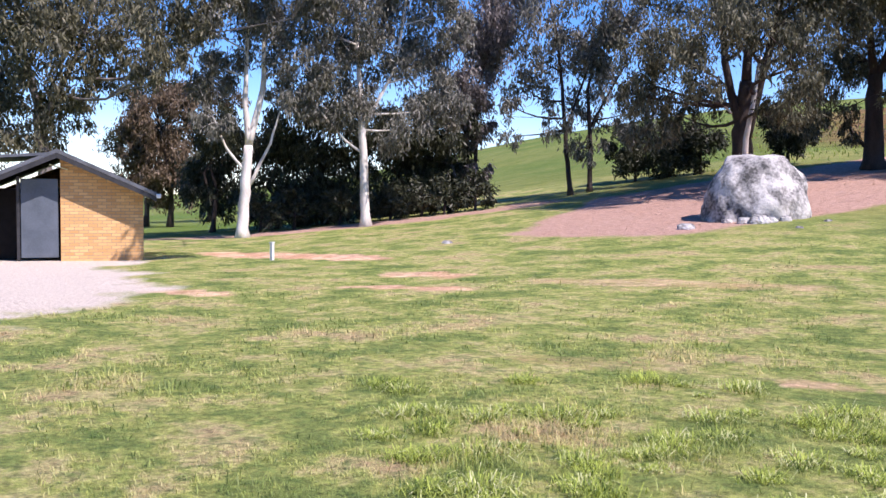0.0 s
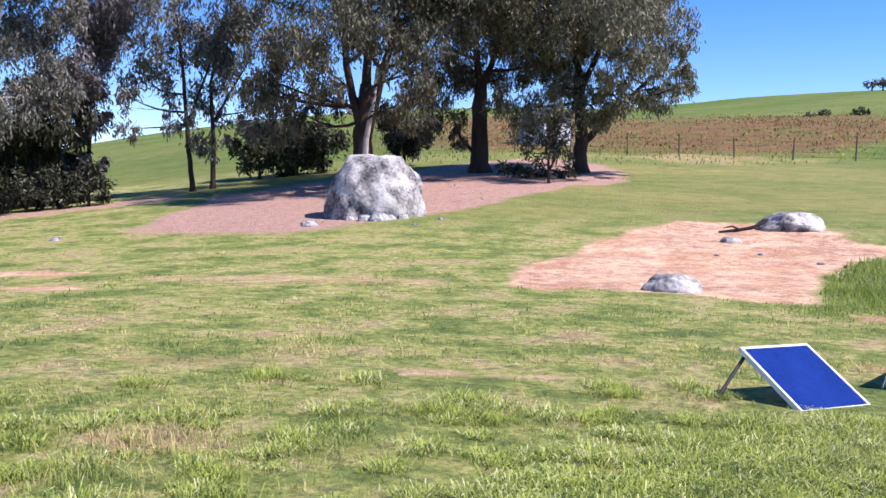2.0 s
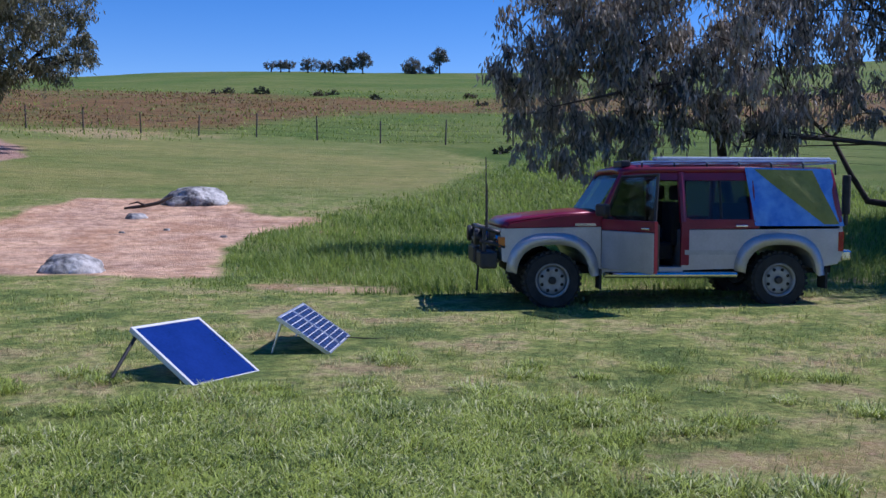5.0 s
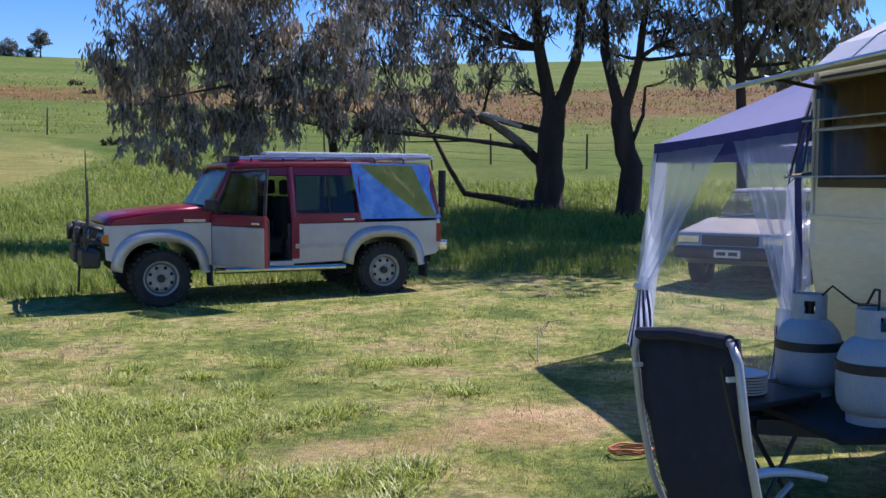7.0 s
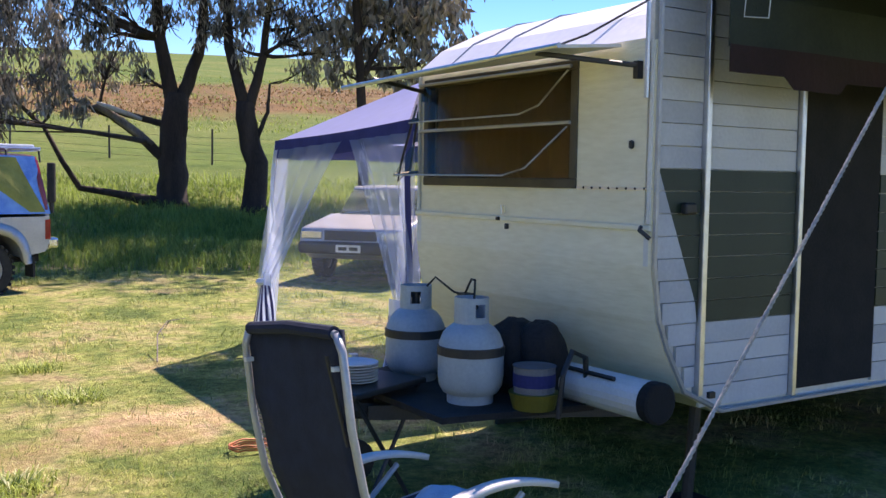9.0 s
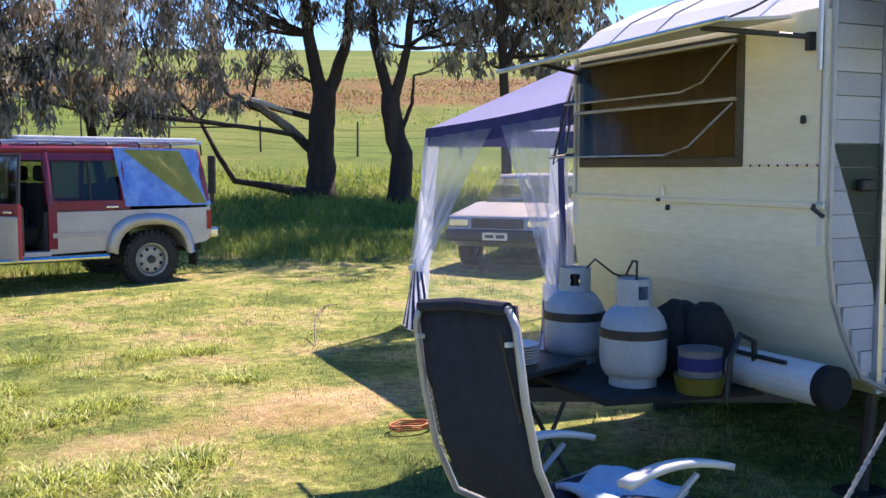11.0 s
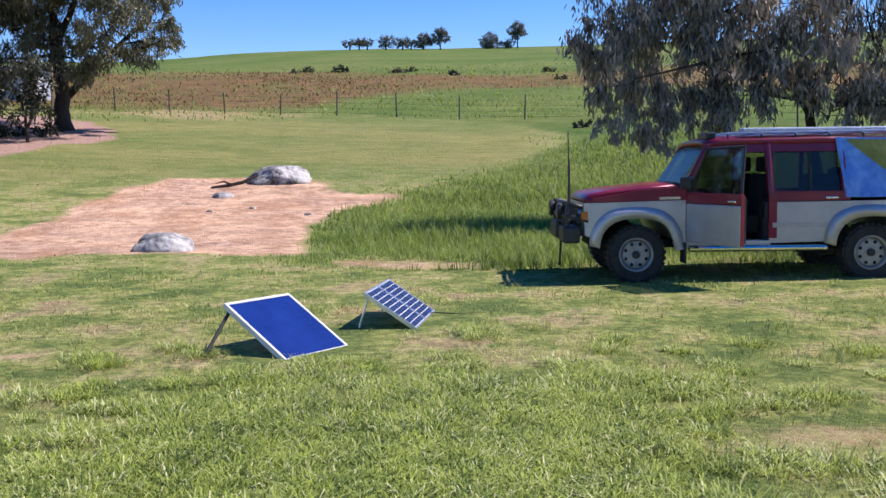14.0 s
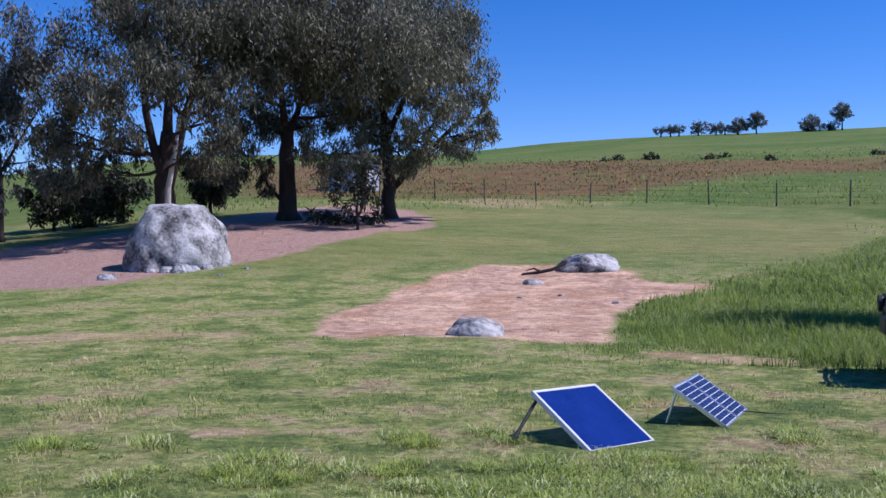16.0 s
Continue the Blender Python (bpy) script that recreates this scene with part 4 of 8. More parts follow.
broken_gum = tree("gum_tree", "dark twisted gum with a broken limb in long grass", (12.41, 23.37),
     [([(12.41, 23.37, 0.68), (12.43, 23.36, 1.99), (12.53, 23.31, 3.75)], 0.42, 0.30),
      ([(12.48, 23.33, 2.6), (12.44, 23.36, 3.5), (12.15, 23.50, 5.10), (12.01, 23.57, 7.30), (11.87, 23.64, 9.32)], 0.255, 0.07),
      ([(12.50, 23.32, 2.6), (12.62, 23.26, 3.6), (13.07, 23.01, 5.11), (13.19, 22.95, 7.30)], 0.25, 0.08),
      ([(12.33, 23.41, 1.99), (11.70, 23.73, 2.66), (11.09, 24.02, 3.14), (10.68, 24.20, 3.29)], 0.14, 0.09),
      ([(12.27, 23.44, 2.94), (11.49, 23.83, 3.15), (10.84, 24.13, 3.38)], 0.09, 0.07),
      ([(12.24, 23.46, 0.91), (11.22, 23.95, 1.16), (10.40, 24.32, 1.30), (10.02, 24.48, 1.97), (9.61, 24.64, 2.86)], 0.12, 0.05)],
     [(8.3, 21.9, 3.8, 0.8), (9.2, 22.6, 4.3, 0.7), (7.4, 21.2, 3.2, 0.7), (7.0, 21.3, 4.3, 0.9), (8.6, 22.9, 5.1, 0.8), (10.3, 24.1, 5.5, 0.7), (11.1, 23.7, 5.8, 0.7), (9.4, 22.6, 3.3, 0.5), (6.3, 20.5, 3.3, 0.7), (6.4, 20.4, 2.7, 0.5), (11.4, 23.6, 6.9, 1.0), (12.3, 22.8, 7.2, 1.0), (13.6, 23.3, 6.8, 0.8), (10.3, 24.1, 7.2, 1.1), (12.2, 23.2, 5.7, 0.5), (13.0, 22.6, 5.5, 0.5), (7.9, 22.1, 6.2, 1.0), (11.1, 23.6, 4.8, 0.6), (11.7, 23.6, 4.2, 0.3), (9.8, 24.4, 6.4, 0.8), (7.0, 21.3, 5.4, 1.0), (11.0, 24.1, 4.2, 0.4)],
     BARK_DARK, LEAF_SILVER, seed=71, size=(0.19, 0.045), layers=1.1, droop=1.6, limb=0.05, twigs=11)
tree("gum_tree", "dark gum with drooping silvery foliage over the parked vehicle", (7.64, 26.45),
     [([(7.64, 26.45, 0.79), (7.44, 25.46, 0.77), (6.59, 23.63, 2.60)], 0.15, 0.11),
      ([(6.59, 23.63, 2.60), (5.03, 20.93, 3.88), (3.98, 20.13, 4.51)], 0.08, 0.02),
      ([(6.59, 23.63, 2.60), (6.09, 19.61, 4.04), (6.31, 19.54, 5.28)], 0.08, 0.02),
      ([(5.03, 20.93, 3.88), (3.28, 19.23, 3.41), (2.12, 19.39, 3.17)], 0.05, 0.01)],
     [(2.1, 20.9, 3.5, 0.7), (2.9, 20.8, 4.0, 0.8), (3.6, 19.9, 4.1, 0.8), (2.7, 20.4, 2.9, 0.6), (3.5, 20.6, 3.2, 0.7), (2.0, 19.9, 4.3, 0.8), (4.6, 20.4, 4.3, 0.7), (3.0, 20.1, 4.9, 0.9), (4.2, 20.5, 5.1, 0.9), (4.1, 19.9, 3.2, 0.7), (5.0, 20.0, 3.8, 0.7), (4.8, 20.0, 2.9, 0.4), (2.3, 20.1, 2.5, 0.4), (3.9, 20.3, 2.5, 0.4), (1.7, 20.7, 4.0, 0.6), (1.6, 20.4, 3.1, 0.4), (2.9, 20.3, 2.0, 0.2), (2.5, 20.5, 2.1, 0.3), (5.3, 19.7, 4.6, 0.6), (5.6, 20.1, 3.4, 0.6), (2.1, 20.3, 5.5, 1.0), (3.2, 20.1, 5.7, 1.0), (4.5, 19.8, 5.8, 1.0), (5.7, 19.3, 4.0, 0.6), (1.6, 20.2, 4.3, 0.7), (5.8, 19.4, 5.1, 0.8), (1.7, 20.3, 2.4, 0.3), (3.1, 20.3, 2.5, 0.4)],
     BARK_DARK, LEAF_SILVER, seed=72, size=(0.17, 0.042), layers=1.9, droop=1.6, limb=0.03, twigs=8)
tree("gum_tree", "dark forked gum beside the netted gazebo", (13.76, 21.56),
     [([(13.76, 21.56, 0.59), (13.74, 21.57, 1.99), (13.54, 21.69, 3.5)], 0.33, 0.24),
      ([(13.66, 21.62, 2.4), (13.52, 21.70, 3.4), (13.19, 21.90, 4.85), (13.11, 21.95, 7.11), (12.85, 22.10, 9.07)], 0.20, 0.06),
      ([(13.68, 21.61, 2.4), (13.62, 21.64, 3.4), (13.92, 21.45, 4.70), (14.08, 21.35, 7.09)], 0.195, 0.06),
      ([(13.76, 21.55, 2.56), (14.00, 21.40, 3.28), (14.05, 21.37, 3.99)], 0.07, 0.03)],
     # last two clumps are added high out of view to shade the grass
     [(13.1, 21.9, 5.7, 0.6), (13.6, 21.1, 5.9, 0.7), (14.4, 20.8, 5.4, 0.6), (15.2, 21.0, 4.7, 0.6), (13.3, 21.6, 4.8, 0.4), (14.3, 21.0, 6.5, 0.9), (15.5, 20.9, 6.0, 0.7), (12.4, 21.6, 7.0, 1.1), (13.8, 21.4, 7.2, 1.1), (15.7, 20.4, 5.0, 0.5), (14.6, 20.7, 4.4, 0.3), (14.8, 20.4, 5.3, 0.6), (10.5, 18.5, 9.2, 2.2), (12.0, 23.0, 9.5, 2.4)],
     BARK_DARK, LEAF_SILVER, seed=73, size=(0.19, 0.045), layers=1.1, droop=1.5, limb=0.05, twigs=11)
tree("gum_tree", "dark gum behind the blue gazebo", (15.68, 19.59),
     [([(15.68, 19.59, 0.54), (15.62, 19.63, 3.38), (15.53, 19.70, 5.30), (15.41, 19.79, 8.16)], 0.14, 0.09),
      ([(15.61, 19.64, 4.07), (16.04, 19.29, 5.29), (16.27, 19.10, 6.90)], 0.09, 0.04)],
     # the nine clumps from z 9 up are added, unseen, to cast shade
     [(15.5, 20.2, 5.4, 0.6), (15.9, 19.6, 5.6, 0.6), (16.2, 18.9, 5.2, 0.6), (16.5, 18.9, 4.3, 0.5), (15.1, 19.8, 4.3, 0.4), (16.4, 19.6, 6.5, 0.9), (15.8, 20.4, 7.1, 1.1), (16.4, 18.3, 5.7, 0.8), (16.0, 19.4, 4.6, 0.5), (16.7, 18.4, 4.7, 0.6), (17.1, 18.2, 5.6, 0.9), (17.1, 18.9, 6.8, 1.1), (13.0, 16.0, 9.0, 2.2), (15.5, 18.0, 9.5, 2.5), (17.0, 20.0, 10.0, 2.6), (13.5, 20.0, 10.0, 2.4), (18.0, 22.0, 10.5, 2.8), (20.0, 24.0, 11.0, 3.0), (16.0, 23.0, 10.0, 2.8), (19.0, 19.0, 10.0, 2.6), (21.0, 21.5, 10.5, 2.8)],
     BARK_DARK, LEAF_SILVER, seed=74, size=(0.26, 0.09), layers=1.7, droop=1.4)
tree("hill_tree", "small round-crowned tree on the skyline of the hill", (-48.98, 283.81),
     [([(-48.98, 283.81, 31.87), (-48.97, 283.81, 33.89), (-48.81, 283.83, 34.22)], 0.20, 0.10)],
     [(-49.7, 283.8, 34.2, 1.0), (-48.2, 283.8, 34.2, 1.0)],
     BARK_DARK, LEAF_GREY, seed=90, size=(0.32, 0.22), layers=2.2, droop=0.5, group="trees on the skyline")
tree("hill_tree", "small round-crowned tree on the skyline of the hill", (-46.32, 284.25),
     [([(-46.32, 284.25, 32.09), (-46.31, 284.25, 34.13), (-46.15, 284.28, 34.59)], 0.20, 0.10)],
     [(-47.1, 284.1, 34.6, 1.1), (-45.5, 284.4, 34.6, 1.1)],
     BARK_DARK, LEAF_GREY, seed=91, size=(0.32, 0.22), layers=2.2, droop=0.5, group="trees on the skyline")
tree("hill_tree", "small round-crowned tree on the skyline of the hill", (-43.97, 284.62),
     [([(-43.97, 284.62, 32.29), (-43.96, 284.62, 34.27), (-43.80, 284.65, 34.80)], 0.20, 0.10)],
     [(-44.7, 284.5, 34.8, 1.0), (-43.3, 284.8, 34.8, 1.0)],
     BARK_DARK, LEAF_GREY, seed=92, size=(0.32, 0.22), layers=2.2, droop=0.5, group="trees on the skyline")
tree("hill_tree", "small round-crowned tree on the skyline of the hill", (-38.76, 285.38),
     [([(-38.76, 285.38, 32.71), (-38.75, 285.38, 34.72), (-38.59, 285.40, 35.55)], 0.20, 0.10)],
     [(-39.8, 285.4, 35.5, 1.4), (-37.7, 285.4, 35.6, 1.4)],
     BARK_DARK, LEAF_GREY, seed=93, size=(0.32, 0.22), layers=2.2, droop=0.5, group="trees on the skyline")
tree("hill_tree", "small round-crowned tree on the skyline of the hill", (-33.99, 285.99),
     [([(-33.99, 285.99, 33.08), (-33.99, 285.99, 34.75), (-33.83, 286.01, 35.48)], 0.20, 0.10)],
     [(-34.9, 285.8, 35.5, 1.3), (-33.0, 285.9, 35.5, 1.3)],
     BARK_DARK, LEAF_GREY, seed=94, size=(0.32, 0.22), layers=2.2, droop=0.5, group="trees on the skyline")
tree("hill_tree", "small round-crowned tree on the skyline of the hill", (-28.08, 286.63),
     [([(-28.08, 286.63, 33.50), (-28.07, 286.63, 35.28), (-27.91, 286.64, 36.38)], 0.20, 0.10)],
     [(-29.1, 286.5, 36.1, 1.4), (-27.0, 286.9, 36.0, 1.2), (-28.1, 286.6, 37.3, 1.4), (-28.4, 286.6, 35.2, 1.0), (-27.2, 286.8, 37.1, 0.9)],
     BARK_DARK, LEAF_GREY, seed=95, size=(0.32, 0.22), layers=2.2, droop=0.5, group="trees on the skyline")
tree("hill_tree", "small round-crowned tree on the skyline of the hill", (-23.25, 287.06),
     [([(-23.25, 287.06, 33.80), (-23.25, 287.06, 36.17), (-23.08, 287.07, 38.05)], 0.20, 0.10)],
     [(-24.3, 287.0, 37.8, 1.5), (-22.0, 287.3, 37.6, 1.3), (-23.2, 286.9, 39.0, 1.5), (-23.6, 287.0, 36.8, 1.1), (-22.3, 287.3, 38.8, 0.9)],
     BARK_DARK, LEAF_GREY, seed=96, size=(0.32, 0.22), layers=2.2, droop=0.5, group="trees on the skyline")
tree("hill_tree", "small round-crowned tree on the skyline of the hill", (-9.00, 287.86),
     [([(-9.00, 287.86, 34.43), (-9.00, 287.86, 36.07), (-8.84, 287.86, 36.91)], 0.20, 0.10)],
     [(-10.2, 287.8, 36.6, 1.6), (-7.7, 288.1, 36.4, 1.4), (-9.0, 287.7, 37.9, 1.6), (-9.4, 288.0, 35.6, 1.1), (-8.0, 287.9, 37.7, 1.0)],
     BARK_DARK, LEAF_GREY, seed=97, size=(0.32, 0.22), layers=2.2, droop=0.5, group="trees on the skyline")
tree("hill_tree", "small round-crowned tree on the skyline of the hill", (-4.12, 287.97),
     [([(-4.12, 287.97, 34.53), (-4.13, 287.97, 35.72), (-3.96, 287.97, 36.14)], 0.20, 0.10)],
     [(-5.0, 287.9, 36.1, 1.2), (-3.2, 288.1, 36.2, 1.2)],
     BARK_DARK, LEAF_GREY, seed=98, size=(0.32, 0.22), layers=2.2, droop=0.5, group="trees on the skyline")
tree("hill_tree", "small round-crowned tree on the skyline of the hill", (-1.20, 288.00),
     [([(-1.20, 288.00, 34.56), (-1.21, 288.00, 37.60), (-1.05, 288.00, 39.85)], 0.20, 0.10)],
     [(-2.3, 287.8, 39.6, 1.5), (0.0, 288.0, 39.4, 1.3), (-1.2, 287.9, 40.8, 1.5), (-1.6, 287.9, 38.6, 1.1), (-0.2, 288.1, 40.6, 0.9)],
     BARK_DARK, LEAF_GREY, seed=99, size=(0.32, 0.22), layers=2.2, droop=0.5, group="trees on the skyline")
tree("hill_tree", "small round-crowned tree on the skyline of the hill", (-31.60, 286.26),
     [([(-31.60, 286.26, 33.25), (-31.60, 286.26, 34.72), (-31.43, 286.28, 35.36)], 0.20, 0.10)],
     [(-32.2, 286.2, 35.3, 0.9), (-31.0, 286.4, 35.4, 0.9)],
     BARK_DARK, LEAF_GREY, seed=100, size=(0.32, 0.22), layers=2.2, droop=0.5, group="trees on the skyline")
for points, r0, r1 in (([(-24.72, 31.75, 3.0), (-24.70, 31.78, 4.2), (-24.52, 31.95, 5.6), (-24.35, 32.1, 7.4)], 0.13, 0.07), ([(-25.35, 31.7, 5.2), (-26.0, 31.2, 6.2), (-26.7, 30.7, 6.7)], 0.05, 0.02)):
    part("pale_limb", Build().tube([Vector(p) - big_gum.matrix_world.translation for p in points], list(np.linspace(r0, r1, len(points))), 8), BARK_WHITE, big_gum, "pale stripped wood on the trunk", smooth=True)
for i, (yaw, r, size) in enumerate(((7.1, 108, 0.8), (6.3, 111, 0.55), (3.9, 101, 0.6), (-1.5, 104, 0.7), (10.4, 113, 0.9), (12.2, 117, 0.7), (12.9, 112, 0.5), (-3.4, 45, 0.36), (-2.2, 90, 0.5))):
    p = polar(yaw, r)
    tree("bush", "low dark bush in the pasture", (p.x, p.y), [([tuple(p), (p.x, p.y, p.z + 0.5 * size)], 0.05, 0.02)],
         [(p.x - 0.7 * size, p.y, p.z + 0.35 * size, 0.5 * size), (p.x, p.y, p.z + 0.5 * size, 0.6 * size), (p.x + 0.7 * size, p.y + 0.3, p.z + 0.3 * size, 0.45 * size)],
         BARK_DARK, LEAF_DARK if i % 3 else LEAF_BROWN, seed=300 + i, size=(0.2, 0.1), layers=2.0, droop=0.3, category="bush")
# paler tubes over the limb: bare broken wood plus painted top light
part("split_limb", Build().tube([Vector(p) - broken_gum.matrix_world.translation for p in ((11.96, 23.49, 2.43), (11.65, 23.64, 2.68), (11.34, 23.79, 2.93), (11.04, 23.93, 3.17), (10.74, 24.06, 3.33), (10.57, 24.14, 3.28))], [0.06, 0.10, 0.10, 0.09, 0.08, 0.03], 8), BARK_GREY, broken_gum, "bare pale wood of the broken limb, with top light put into the colour", smooth=True)
part("split_limb", Build().tube([Vector(p) - broken_gum.matrix_world.translation for p in ((11.63, 23.43, 3.04), (11.30, 23.59, 3.17), (10.96, 23.74, 3.30), (10.66, 23.88, 3.42))], [0.04, 0.06, 0.065, 0.03], 8), BARK_WHITE, broken_gum, smooth=True)


# ---- materials of things ----
ROCK = material("lichened_granite", (0.062, 0.060, 0.057), (0.53, 0.51, 0.475), 1.85, 0.92, bump=1.0, fine=6, contrast=0.16)
STEEL_DARK = material("dark_painted_steel", (0.012, 0.012, 0.013), (0.035, 0.034, 0.034), 8, 0.5, bump=0.05)
RUBBER = material("black_rubber", (0.014, 0.014, 0.014), (0.04, 0.039, 0.037), 10, 0.85, bump=0.2)
ALUMINIUM = material("worn_aluminium", (0.55, 0.55, 0.56), (0.75, 0.75, 0.76), 12, 0.35, 1.0, bump=0.04)
CHROME = material("bright_steel", (0.6, 0.6, 0.6), (0.8, 0.8, 0.8), 12, 0.18, 1.0, bump=0)
RIM_PALE = material("pale_painted_rim", (0.24, 0.235, 0.22), (0.42, 0.41, 0.39), 9, 0.4, 0.2, bump=0.05)
SILVER = material("silver_car_paint", (0.40, 0.39, 0.40), (0.54, 0.53, 0.54), 3, 0.42, 0.5, bump=0.01, coat=0.25)
RED = material("dark_red_car_paint", (0.17, 0.003, 0.020), (0.25, 0.006, 0.034), 3, 0.38, 0.1, bump=0.01, coat=0.35)
# car trim, and a stand-in for shade in porch, doorway, van and rims
NEAR_BLACK = material("near_black_interior_and_shade", (0.004, 0.004, 0.005), (0.014, 0.013, 0.013), 6, 0.9)
GLASS_CAR = glass_material("tinted_car_glass", (0.50, 0.55, 0.55), 0.02, 0.45)
GLASS_BROWN = glass_material("tinted_acrylic", (0.84, 0.79, 0.68), 0.2, 0.12)
WHITE_PAINT = material("aged_white_paint", (0.58, 0.57, 0.53), (0.78, 0.77, 0.73), 2, 0.5, bump=0.08, fine=20)
# lighter copy of WHITE_PAINT, sunlight on the roof put into the colour
ROOF_WHITE = material("sunlit_white_roof_paint", (0.72, 0.73, 0.74), (0.86, 0.86, 0.86), 1.5, 0.4, bump=0.06, fine=16)
# white paint with shade put into the colour: greyer and bluer than WHITE_PAINT
SHADED_WHITE = material("shade_grey_white_paint", (0.38, 0.40, 0.45), (0.54, 0.56, 0.60), 2.5, 0.5, bump=0.1, fine=20, per="object")
CREAM = material("cream_ribbed_aluminium", (0.68, 0.62, 0.43), (0.88, 0.83, 0.65), 1.3, 0.45, bump=0.2, fine=18, stretch=(1, 0.4, 2))
FRAME_BROWN = material("brown_window_rubber", (0.05, 0.04, 0.025), (0.10, 0.08, 0.05), 6, 0.6, bump=0.05)
GREEN_PAINT = material("dark_green_paint", (0.006, 0.020, 0.012), (0.012, 0.032, 0.02), 3, 0.5, bump=0.05)
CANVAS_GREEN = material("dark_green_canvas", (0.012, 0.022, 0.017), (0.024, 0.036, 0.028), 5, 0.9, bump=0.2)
CANVAS_MAROON = material("maroon_canvas", (0.014, 0.005, 0.006), (0.028, 0.009, 0.010), 5, 0.9, bump=0.2)
BLUE_TARP = material("blue_tarpaulin", (0.04, 0.18, 0.66), (0.20, 0.42, 0.86), 5, 0.45, bump=0.4, fine=3)
OLIVE_TARP = material("olive_tarpaulin", (0.20, 0.20, 0.035), (0.30, 0.29, 0.06), 5, 0.6, bump=0.4, fine=3)
SOLAR_BLUE = material("blue_thin_film", (0.006, 0.016, 0.12), (0.012, 0.03, 0.19), 3, 0.22, bump=0, coat=0.5)
SOLAR_CELL = material("dark_blue_silicon", (0.006, 0.010, 0.045), (0.014, 0.022, 0.09), 5, 0.35, bump=0, per="object", coat=0.08)
SOLAR_BACK = material("white_backing_sheet", (0.60, 0.62, 0.66), (0.72, 0.74, 0.78), 5, 0.4, bump=0)
CLOTH_NAVY = material("dark_navy_mesh_cloth", (0.005, 0.010, 0.028), (0.012, 0.022, 0.052), 14, 0.9, bump=0.3)
PLASTIC_WHITE = material("white_plastic", (0.58, 0.58, 0.57), (0.74, 0.74, 0.72), 6, 0.4, bump=0.02)
PLASTIC_GREY = material("grey_steel_tube", (0.34, 0.34, 0.35), (0.48, 0.48, 0.49), 8, 0.35, 0.3, bump=0.03)
GAS_PAINT = material("pale_grey_gas_bottle_paint", (0.27, 0.32, 0.36), (0.40, 0.46, 0.50), 5, 0.4, bump=0.08)
ROPE_MAT = material("white_braided_rope", (0.45, 0.44, 0.41), (0.82, 0.81, 0.78), 60, 0.9, bump=0.8)
TIMBER = material("weathered_timber", (0.06, 0.05, 0.042), (0.15, 0.13, 0.11), 6, 0.9, bump=0.4, stretch=(1, 1, 0.2))
# the tub's yellow, darkened for the deep shade it stands in
YELLOW_TUB = material("yellow_plastic", (0.12, 0.10, 0.012), (0.18, 0.15, 0.02), 6, 0.5, bump=0.02)
BAG_BLACK = material("black_bag_cloth", (0.008, 0.008, 0.009), (0.03, 0.026, 0.026), 7, 0.9, bump=0.5)
ROOF_METAL = material("weathered_dark_roof_steel", (0.06, 0.065, 0.07), (0.16, 0.17, 0.18), 2, 0.5, 0.3, bump=0.1)
DOOR_GREY = material("blue_grey_steel_door", (0.06, 0.075, 0.09), (0.10, 0.12, 0.145), 2, 0.5, bump=0.05)
GAZEBO_TOP = net_material("violet_blue_roof_cloth", (0.42, 0.45, 0.80), 0.98)
GAZEBO_NAVY = material("navy_cloth", (0.015, 0.018, 0.10), (0.03, 0.035, 0.16), 6, 0.85, bump=0.15)
NET = net_material("pale_mosquito_net", (0.58, 0.66, 0.82), 0.06)
NET_SHEET = net_material("loose_net_curtain", (0.64, 0.73, 0.90), 0.34)
NET_DENSE = net_material("gathered_white_net", (0.70, 0.78, 0.94), 0.78)
TOWEL = material("pale_blue_towel", (0.35, 0.55, 0.68), (0.62, 0.76, 0.84), 10, 0.95, bump=0.5)


def brick_material():
    m = material("tan_brickwork", (0.34, 0.20, 0.09), (0.50, 0.31, 0.15), 3, 0.9, bump=0.2)
    n, link = m.node_tree.nodes, m.node_tree.links.new
    co, sep, com, br = n.new("ShaderNodeTexCoord"), n.new("ShaderNodeSeparateXYZ"), n.new("ShaderNodeCombineXYZ"), n.new("ShaderNodeTexBrick")
    link(co.outputs["Object"], sep.inputs[0])
    add = n.new("ShaderNodeMath")
    link(sep.outputs[0], add.inputs[0])
    link(sep.outputs[1], add.inputs[1])
    link(add.outputs[0], com.inputs[0])
    link(sep.outputs[2], com.inputs[1])
    link(com.outputs[0], br.inputs["Vector"])
    br.inputs["Scale"].default_value, br.inputs["Brick Width"].default_value, br.inputs["Row Height"].default_value = 1.0, 0.24, 0.086
    br.inputs["Mortar Size"].default_value = 0.008
    br.inputs["Color1"].default_value, br.inputs["Color2"].default_value, br.inputs["Mortar"].default_value = (0.50, 0.27, 0.095, 1), (0.66, 0.40, 0.165, 1), (0.30, 0.22, 0.14, 1)
    link(br.outputs[0], n["Principled BSDF"].inputs["Base Color"])
    link(br.outputs[1], n["Bump"].inputs["Height"])
    n["Bump"].invert = True
    return m


BRICK = brick_material()


